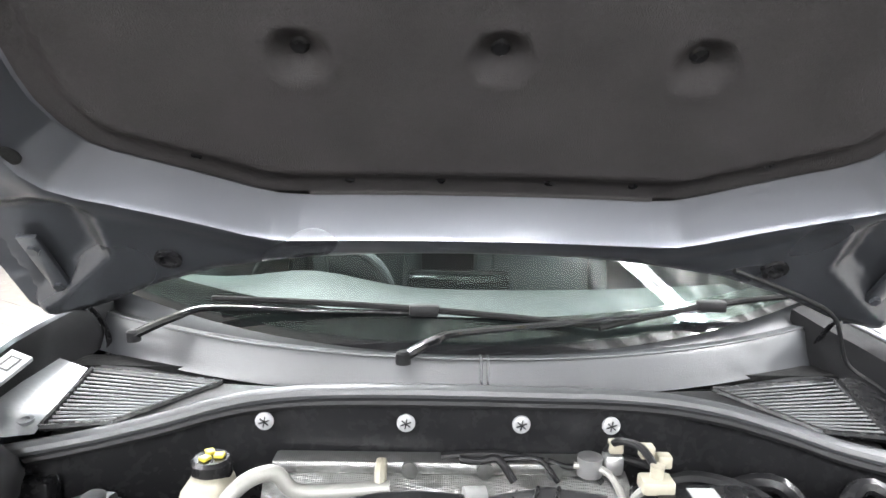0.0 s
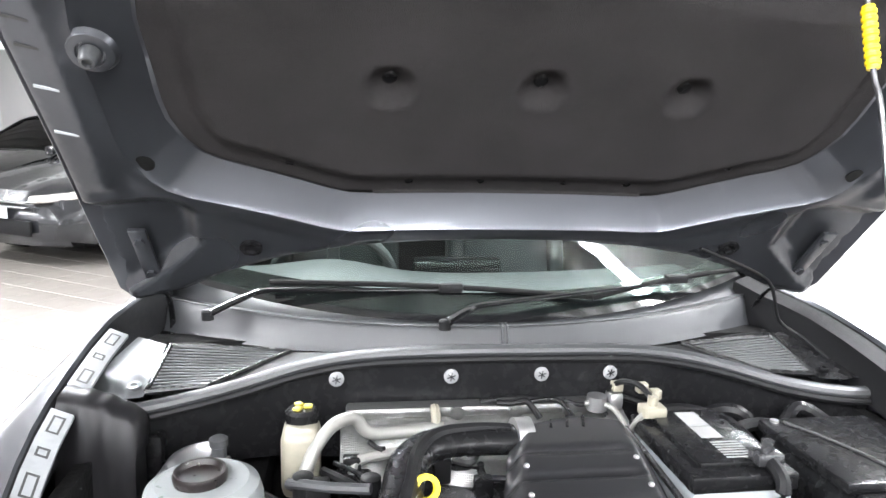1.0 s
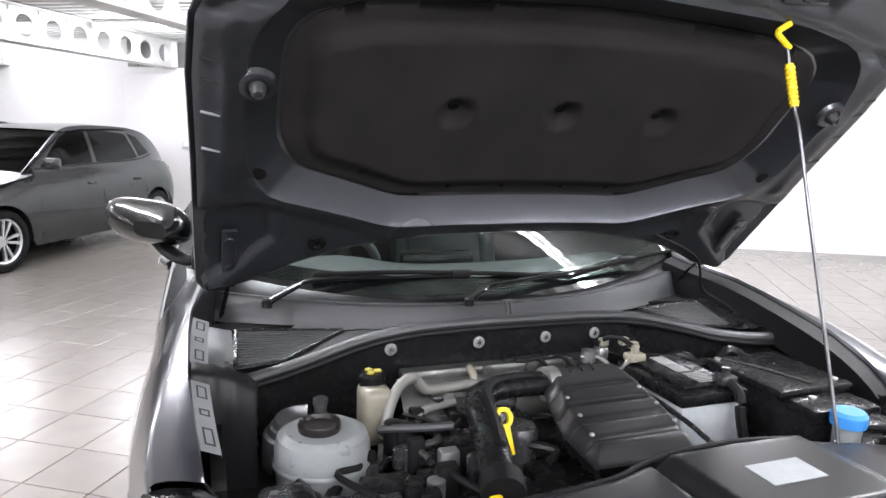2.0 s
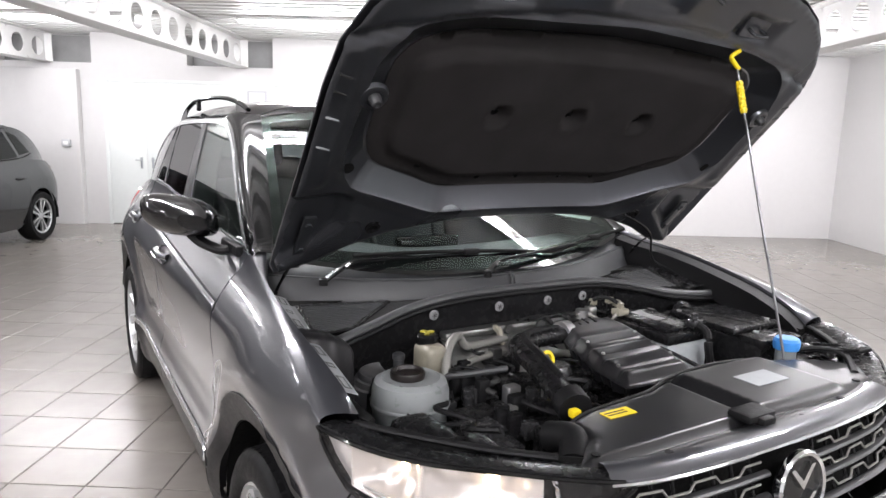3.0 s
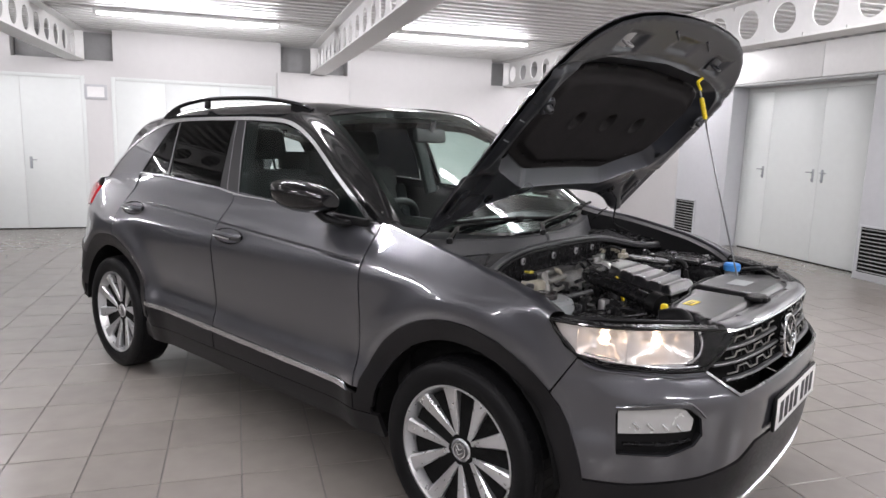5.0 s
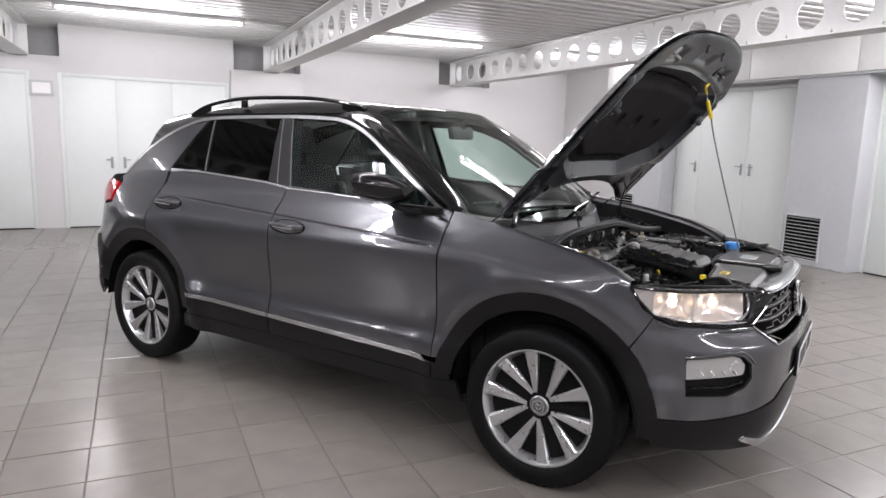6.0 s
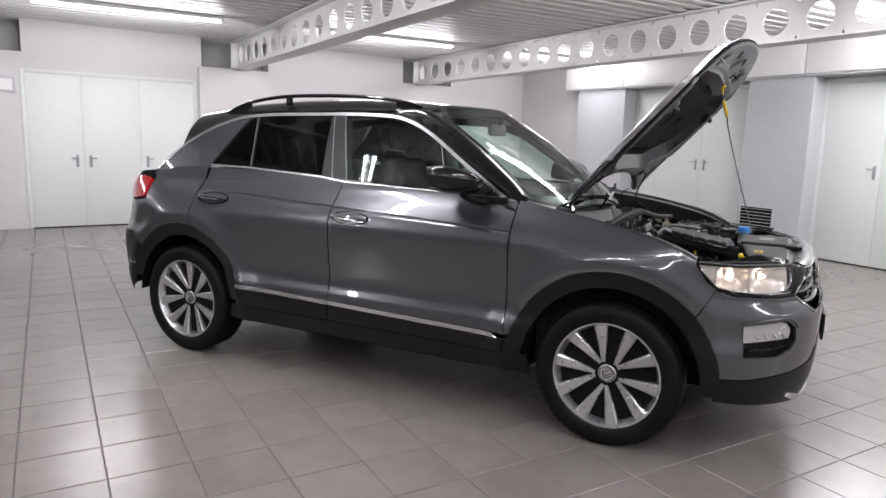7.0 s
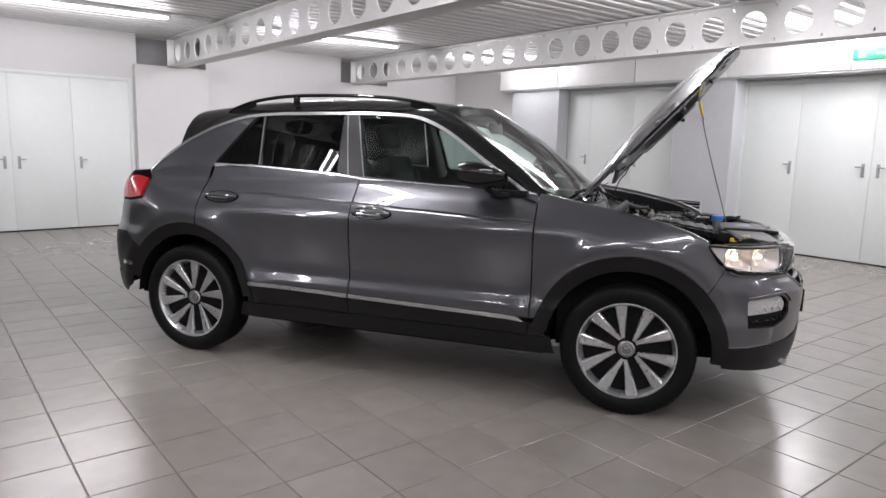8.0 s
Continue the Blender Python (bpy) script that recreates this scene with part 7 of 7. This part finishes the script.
tube(bm, ring, 0.016, 10, 1)
box(bm, -0.17, 0.17, -0.018, 0.018, -0.012, 0.012, 0.006, m=wm)
box(bm, -0.018, 0.018, -0.17, 0.0, -0.012, 0.012, 0.006, m=wm)
lathe(bm, [(0.065, -0.04), (0.065, 0.01), (0.05, 0.02), (0.0, 0.022)], wm, 24)
part("steering_wheel", bm, DASH, car, "dark leather steering wheel")


def seat(x, y, w=0.25):
    bm = bmesh.new()
    box(bm, -w, w, -0.28, 0.24, 0.52, 0.68, 0.05, seg=3)
    base = part("front_seat", bm, SEAT, car, "dark cloth car seat")
    base.location = (x, y, 0)
    bm = bmesh.new()
    box(bm, -w + 0.01, w - 0.01, -0.06, 0.07, 0.0, 0.60, 0.05, m=pose(0, 0.25, 0.62, -16), seg=3)
    for s in (-1, 1):
        box(bm, s * (w - 0.03) - 0.035, s * (w - 0.03) + 0.035, -0.10, 0.05, 0.06, 0.48, 0.03, m=pose(0, 0.25, 0.62, -16), seg=3)
    part("backrest", bm, SEAT, base)
    bm = bmesh.new()
    box(bm, -0.125, 0.125, -0.055, 0.035, 0.655, 0.83, 0.04, m=pose(0, 0.25, 0.62, -16), seg=3)
    for s in (-1, 1):
        cyl(bm, pose(0, 0.25, 0.62, -16) @ Vector((s * 0.05, 0, 0.58)), pose(0, 0.25, 0.62, -16) @ Vector((s * 0.05, 0, 0.68)), 0.007, n=8)
    part("headrest", bm, SEAT, base)


seat(-0.36, 1.38)
seat(0.36, 1.38)
bm = bmesh.new()
box(bm, -0.62, 0.62, 1.95, 2.35, 0.48, 0.66, 0.05)
rs = part("rear_seat", bm, SEAT, car)
bm = bmesh.new()
box(bm, -0.62, 0.62, -0.06, 0.06, 0.0, 0.55, 0.05, m=pose(0, 2.38, 0.60, -18))
part("backrest", bm, SEAT, rs)
for x in (-0.38, 0.0, 0.38):
    bm = bmesh.new()
    box(bm, x - 0.12, x + 0.12, 2.50, 2.58, 1.13, 1.27, 0.035)
    part("headrest", bm, SEAT, rs)
# door cards, headlining, floor
for s in (-1, 1):
    bm = bmesh.new()
    rows = [[Vector((s * 0.70, y, 0.40)), Vector((s * 0.72, y, 0.75)), Vector((s * 0.74, y, 0.98)), Vector((s * 0.735, y, 1.07))] for y in (0.50, 1.0, 1.5, 2.0, 2.5)]
    grid_surface(bm, rows)
    part("door_card", bm, DASH, car)
    bm = bmesh.new()
    tube(bm, [(s * 0.69, 1.52, 1.05), (s * 0.655, 1.56, 1.25), (s * 0.59, 1.60, 1.46)], 0.05, 10, 4, 0.6)
    part("pillar_trim", bm, DASH, car)
bm = bmesh.new()
grid_surface(bm, [[p - Vector((0, 0, 0.045)) for p in r[2:-2]] for r in roof_rows])
part("headlining", bm, GREY_TRIM, car)
bm = bmesh.new()
box(bm, -0.70, 0.70, 0.45, 3.0, 0.37, 0.42)
part("cabin_floor", bm, DASH, car)
bm = bmesh.new()
box(bm, -0.11, 0.11, -0.02, 0.02, -0.035, 0.035, 0.016, m=pose(0, 0.93, 1.405, -10))
tube(bm, [(0, 0.92, 1.43), (0, 0.90, 1.475)], 0.014, 8, 1)
part("rear_view_mirror", bm, DASH, car)
bm = bmesh.new()
box(bm, -0.62, 0.62, 2.45, 3.15, 0.98, 1.0)
part("parcel_shelf", bm, DASH, car)
# ---- parked cars behind ----
def parked_car(m, paint, label):
    """A hatchback; local y from nose (minus) to tail, front axle at 0."""
    c = thing("parked_car", m, label, "car", "parked cars")
    WB = 2.56
    prof = [(0.80, -0.78, 0.30, 0.62), (0.86, -0.60, 0.22, 0.72), (0.875, -0.3, 0.20, 0.80), (0.88, 0.1, 0.20, 0.88), (0.88, 0.5, 0.20, 0.95), (0.88, 1.3, 0.20, 0.98), (0.88, 2.2, 0.20, 1.0), (0.87, 2.8, 0.22, 1.0), (0.83, 3.1, 0.28, 0.95), (0.72, 3.26, 0.36, 0.86)]
    ys = [-0.80 + 4.06 * k / 60 for k in range(61)]
    tab = lambda i: [(p[1], p[i]) for p in prof]
    tw, tl, th = (smooth_table(tab(i), 4) for i in (0, 2, 3))

    def side_pt(y, f):
        lo, hi, w = lerp(y, tl), lerp(y, th), lerp(y, tw)
        z = lo + (hi - lo) * f
        bul = w * (1 - 0.10 * abs(2 * f - 0.9) ** 2.6)
        return bul, z

    for s in (-1, 1):
        def fm(y, z, s=s):
            lo, hi = lerp(y, tl), lerp(y, th)
            f = max(0, min(1, (z - lo) / (hi - lo)))
            return Vector((s * side_pt(y, f)[0], y if y < 2.62 else 2.62 + (y - 2.62) * 0.78, z))
        low = [(-0.80, 0.30), (-0.40, 0.22)] + [(-math.cos(radians(a)) * 0.35, 0.31 + math.sin(radians(a)) * 0.35) for a in range(-10, 191, 12)] + [(0.45, 0.2), (WB - 0.45, 0.2)] + [(WB - math.cos(radians(a)) * 0.35, 0.31 + math.sin(radians(a)) * 0.35) for a in range(-10, 191, 12)] + [(WB + 0.42, 0.24), (3.26, 0.36)]
        top = [(y, lerp(y, th)) for y in ys[::-2]]
        part("body_side", sheet(low + top, fm, lambda q: Vector((q.x, 0, 0)), 0.09, 0.01, 0.003), paint, c)
        for a, b in ((0.48, 1.46), (1.47, 2.30)):
            bm = bmesh.new()
            for y in (a, b):
                tube(bm, [fm(y, 0.30) + Vector((s * 0.001, 0, 0)), fm(y, 0.65) + Vector((s * 0.001, 0, 0)), fm(y, 0.92) + Vector((s * 0.001, 0, 0))], 0.003, 5, 4)
            part("door_gap", bm, INK, c)
            bm = bmesh.new()
            p = fm(b - 0.14, 0.80)
            tube(bm, [p + Vector((0, -0.09, 0)), p + Vector((s * 0.03, 0, 0)), p + Vector((0, 0.09, 0))], 0.012, 8, 4)
            part("door_handle", bm, paint, c)
        # cabin side with its pillars, glass let into it
        def cab(y, z, o=0.0, s=s):
            x = (0.772 - 0.30 * (z - 0.98) - 0.12 * (z - 0.98) ** 2) * (1 - 0.16 * max(0.0, (y - 2.45) / 0.7) ** 2)
            return Vector((s * (x + o), y if y < 2.62 else 2.62 + (y - 2.62) * 0.78, z))
        outline = [(p.x, p.y) for p in spline([(0.36, 0.955, 0), (0.75, 1.19, 0), (1.10, 1.385, 0), (1.45, 1.435, 0), (2.0, 1.438, 0), (2.45, 1.40, 0), (2.75, 1.305, 0), (3.0, 1.15, 0), (3.14, 1.02, 0)], 4)]
        outline += [(3.16, 0.93), (2.8, 0.985), (2.2, 0.985), (1.3, 0.965), (0.6, 0.945)]
        part("cabin_side", sheet(outline, cab, lambda q: Vector((q.x, 0, 0)), 0.08, 0.02, 0.01), paint, c)
        for nm, gl in (("front_side_window", [(0.62, 0.995), (1.44, 1.015), (1.46, 1.375), (1.20, 1.365), (1.05, 1.31)]), ("rear_side_window", [(1.52, 1.018), (2.24, 1.04), (2.30, 1.06), (2.20, 1.34), (1.80, 1.375), (1.54, 1.378)]), ("quarter_side_window", [(2.27, 1.345), (2.36, 1.07), (2.58, 1.10), (2.42, 1.30)])):
            part(nm, sheet(gl, lambda y, z: cab(y, z, 0.004), lambda q: Vector((q.x, 0, 0)), 0.10, 0.003, 0.0), PRIVACY, c)
        bm = bmesh.new()
        tube(bm, [cab(y, z, 0.004) for y, z in ((0.55, 0.985), (1.5, 1.008), (2.3, 1.030), (2.6, 1.085))], 0.006, 6, 4)
        part("belt_line", bm, CLAD, c)
        bm = bmesh.new()
        box(bm, s * 0.93 - 0.07, s * 0.93 + 0.07, 0.52, 0.66, 0.98, 1.10, 0.035)
        part("door_mirror", bm, paint, c)
        for yc in (0.0, WB):
            bm = bmesh.new()
            T = pose(s * 0.77, yc, 0.31, 0, 90 * s, 0)
            lathe(bm, [(0.215, -0.08), (0.24, -0.10), (0.29, -0.10), (0.31, -0.07), (0.31, 0.07), (0.29, 0.10), (0.24, 0.10), (0.215, 0.08)], T, 36, closed=True)
            wh = part("wheel", bm, RUBBER, c)
            bm = bmesh.new()
            lathe(bm, [(0.21, -0.02), (0.21, -0.01), (0.0, -0.01)], T, 24)
            part("barrel", bm, DARK, wh)
            bm = bmesh.new()
            lathe(bm, [(0.200, 0.075), (0.222, 0.085), (0.218, 0.05), (0.200, 0.04)], T, 36, closed=True)
            lathe(bm, [(0.055, 0.03), (0.055, 0.06), (0.0, 0.062)], T, 16)
            for k in range(5):
                for sx in (-1, 1):
                    prism(bm, [(sx * 0.004, 0.04), (sx * 0.022, 0.04), (sx * 0.064, 0.208), (sx * 0.026, 0.208)][::sx], 0.045, 0.068, T @ pose(0, 0, 0, 0, 0, 72 * k))
            part("rim", bm, ALLOY, wh)
            bm = bmesh.new()
            rows = []
            for a in range(-10, 191, 20):
                rows.append([Vector((s * x, yc + math.cos(radians(a)) * 0.352, 0.31 + math.sin(radians(a)) * 0.352)) for x in (0.87, 0.5)])
            grid_surface(bm, rows)
            part("wheel_housing", bm, DARK, c)
        # head and tail lamps
        bm = bmesh.new()
        hp = [(s * 0.80, -0.42, 0.72), (s * 0.74, -0.60, 0.70), (s * 0.60, -0.72, 0.68), (s * 0.45, -0.77, 0.665)]
        tube(bm, hp, 0.055, 10, 4, 0.75)
        part("headlamp", bm, REFLECT, c)
        bm = bmesh.new()
        box(bm, s * 0.66 - 0.10, s * 0.66 + 0.06, 2.99, 3.10, 0.80, 0.92, 0.03)
        part("tail_lamp", bm, DULL_RED, c)
    # bonnet, screen, roof, tail, nose
    def tuck(p):
        return Vector((p.x, p.y if p.y < 2.62 else 2.62 + (p.y - 2.62) * 0.78, p.z))
    def band(name, rows_, mt):
        bm = bmesh.new()
        rows_ = [[tuck(p) for p in r] for r in rows_]
        grid_surface(bm, rows_)
        part(name, bm, mt, c)
    def row(y, z, w, cr):
        return [Vector((w * k / 10, y - (0.10 * (abs(k) / 10) ** 2.5 if y > 2.9 else -0.16 * (abs(k) / 10) ** 2.5 if y < -0.55 else 0), z - cr * (abs(k) / 10) ** 2.5)) for k in range(-10, 11)]
    band("bonnet", [row(-0.80, 0.62, 0.76, 0.02), row(-0.72, 0.74, 0.80, 0.07), row(-0.45, 0.83, 0.84, 0.08), row(0.0, 0.92, 0.86, 0.06), row(0.42, 0.985, 0.87, 0.05)], paint)
    band("windscreen", [row(0.40, 0.985, 0.80, 0.03), row(0.75, 1.19, 0.74, 0.03), row(1.10, 1.385, 0.66, 0.03)], PRIVACY)
    band("roof", [row(1.08, 1.385, 0.665, 0.02), row(1.4, 1.435, 0.665, 0.045), row(2.0, 1.455, 0.65, 0.05), row(2.48, 1.415, 0.62, 0.04)], paint)
    band("tailgate", [row(2.45, 1.415, 0.60, 0.03), row(2.75, 1.325, 0.62, 0.04), row(3.02, 1.16, 0.63, 0.03), row(3.18, 1.02, 0.66, 0.03), row(3.27, 0.88, 0.71, 0.02), row(3.31, 0.70, 0.76, 0.0), row(3.30, 0.42, 0.76, 0.0), row(3.2, 0.28, 0.74, 0.0)], paint)
    band("front_bumper", [row(-0.80, 0.63, 0.76, 0.02), row(-0.86, 0.52, 0.78, 0.0), row(-0.86, 0.34, 0.78, 0.0), row(-0.78, 0.22, 0.76, 0.0)], paint)
    bm = bmesh.new()
    box(bm, -0.52, 0.52, -0.875, -0.84, 0.33, 0.48, 0.02)
    part("lower_grille", bm, CLAD, c)
    for z in (0.60, 0.645):
        bm = bmesh.new()
        box(bm, -0.48, 0.48, -0.885, -0.82, z - 0.008, z + 0.008, 0.004)
        part("grille_bar", bm, CHROME, c)
    bm = bmesh.new()
    box(bm, -0.26, 0.26, -0.905, -0.885, 0.49, 0.59, 0.003)
    part("number_plate", bm, LABEL, c)
    bm = bmesh.new()
    box(bm, -0.76, 0.76, -0.5, 2.9, 0.20, 0.30)
    box(bm, -0.70, 0.70, 0.3, 2.85, 0.30, 0.85)
    part("floor_pan", bm, DARK, c)


# heading: nose towards the camera's side of the room
heading = Vector((-0.491, -0.871, 0))
yaw = math.degrees(math.atan2(-heading.x, heading.y)) + 180
fw = Vector((-2.47, 5.91, 0))                      # outer face of its near front wheel
right_of = Vector((heading.y, -heading.x, 0))
parked_car(Matrix.Translation(fw + right_of * 0.87) @ pose(0, 0, 0, 0, 0, yaw) @ Matrix.Scale(0.98, 4), GREY_CAR, "dark grey parked hatchback with silver alloys")
parked_car(Matrix.Translation(fw + right_of * 3.4 - heading * 0.9) @ pose(0, 0, 0, 0, 0, yaw + 2), BLACK_CAR, "black parked hatchback beside another car")

# ---- floor: tiles with recessed joints ----
bm = bmesh.new()
box(bm, -13.2, 5.9, -9.4, 9.2, -0.1, -0.004)
ground = structure("floor", bm, GROUT, ROOM, "tiled workshop floor with dark recessed joints", "floor")
PITCH, JOINT, U0, V0 = 0.3125, 0.0052, -2.995, 0.50


def tile_mesh(name, mats):
    h, c = PITCH / 2 - JOINT / 2, 0.0015
    me = bpy.data.meshes.new(name)
    vs = [(sx * h, sy * h, -0.006) for sx, sy in ((-1, -1), (1, -1), (1, 1), (-1, 1))]
    vs += [(sx * h, sy * h, -c) for sx, sy in ((-1, -1), (1, -1), (1, 1), (-1, 1))]
    vs += [(sx * (h - c), sy * (h - c), 0) for sx, sy in ((-1, -1), (1, -1), (1, 1), (-1, 1))]
    fs = [(8, 9, 10, 11)] + [(i + o, (i + 1) % 4 + o, (i + 1) % 4 + o + 4, i + o + 4) for i in range(4) for o in (0, 4)]
    me.from_pydata(vs, [], fs)
    me.materials.append(mats)
    return me, vs, fs


one, tv, tf = tile_mesh("tile", TILE)
rest_v, rest_f = [], []
rng = random.Random(5)
for i in range(-33, 28):
    for j in range(-31, 27):
        u, v = U0 + (i + 0.5) * PITCH, V0 + (j + 0.5) * PITCH
        if u > U_WALL or u < -12.8 or v > 8.9 or v < -9.0:
            continue
        dz = rng.uniform(-0.0006, 0.0004)
        if -4.0 < u < 0.9 and -1.7 < v < 3.6 and not (u > -1.4 and v > 0.3):
            t = new("tile", one)
            t.parent = ground
            t.location = (u, v, dz)
        else:
            o = len(rest_v)
            rest_v += [(x + u, y + v, z + dz) for x, y, z in tv]
            rest_f += [tuple(k + o for k in f) for f in tf]
me = bpy.data.meshes.new("tile_field")
me.from_pydata(rest_v, [], rest_f)
me.materials.append(TILE)
rest = new("tile_field", me)
rest.parent = ground
rest["kind"] = "stuff"
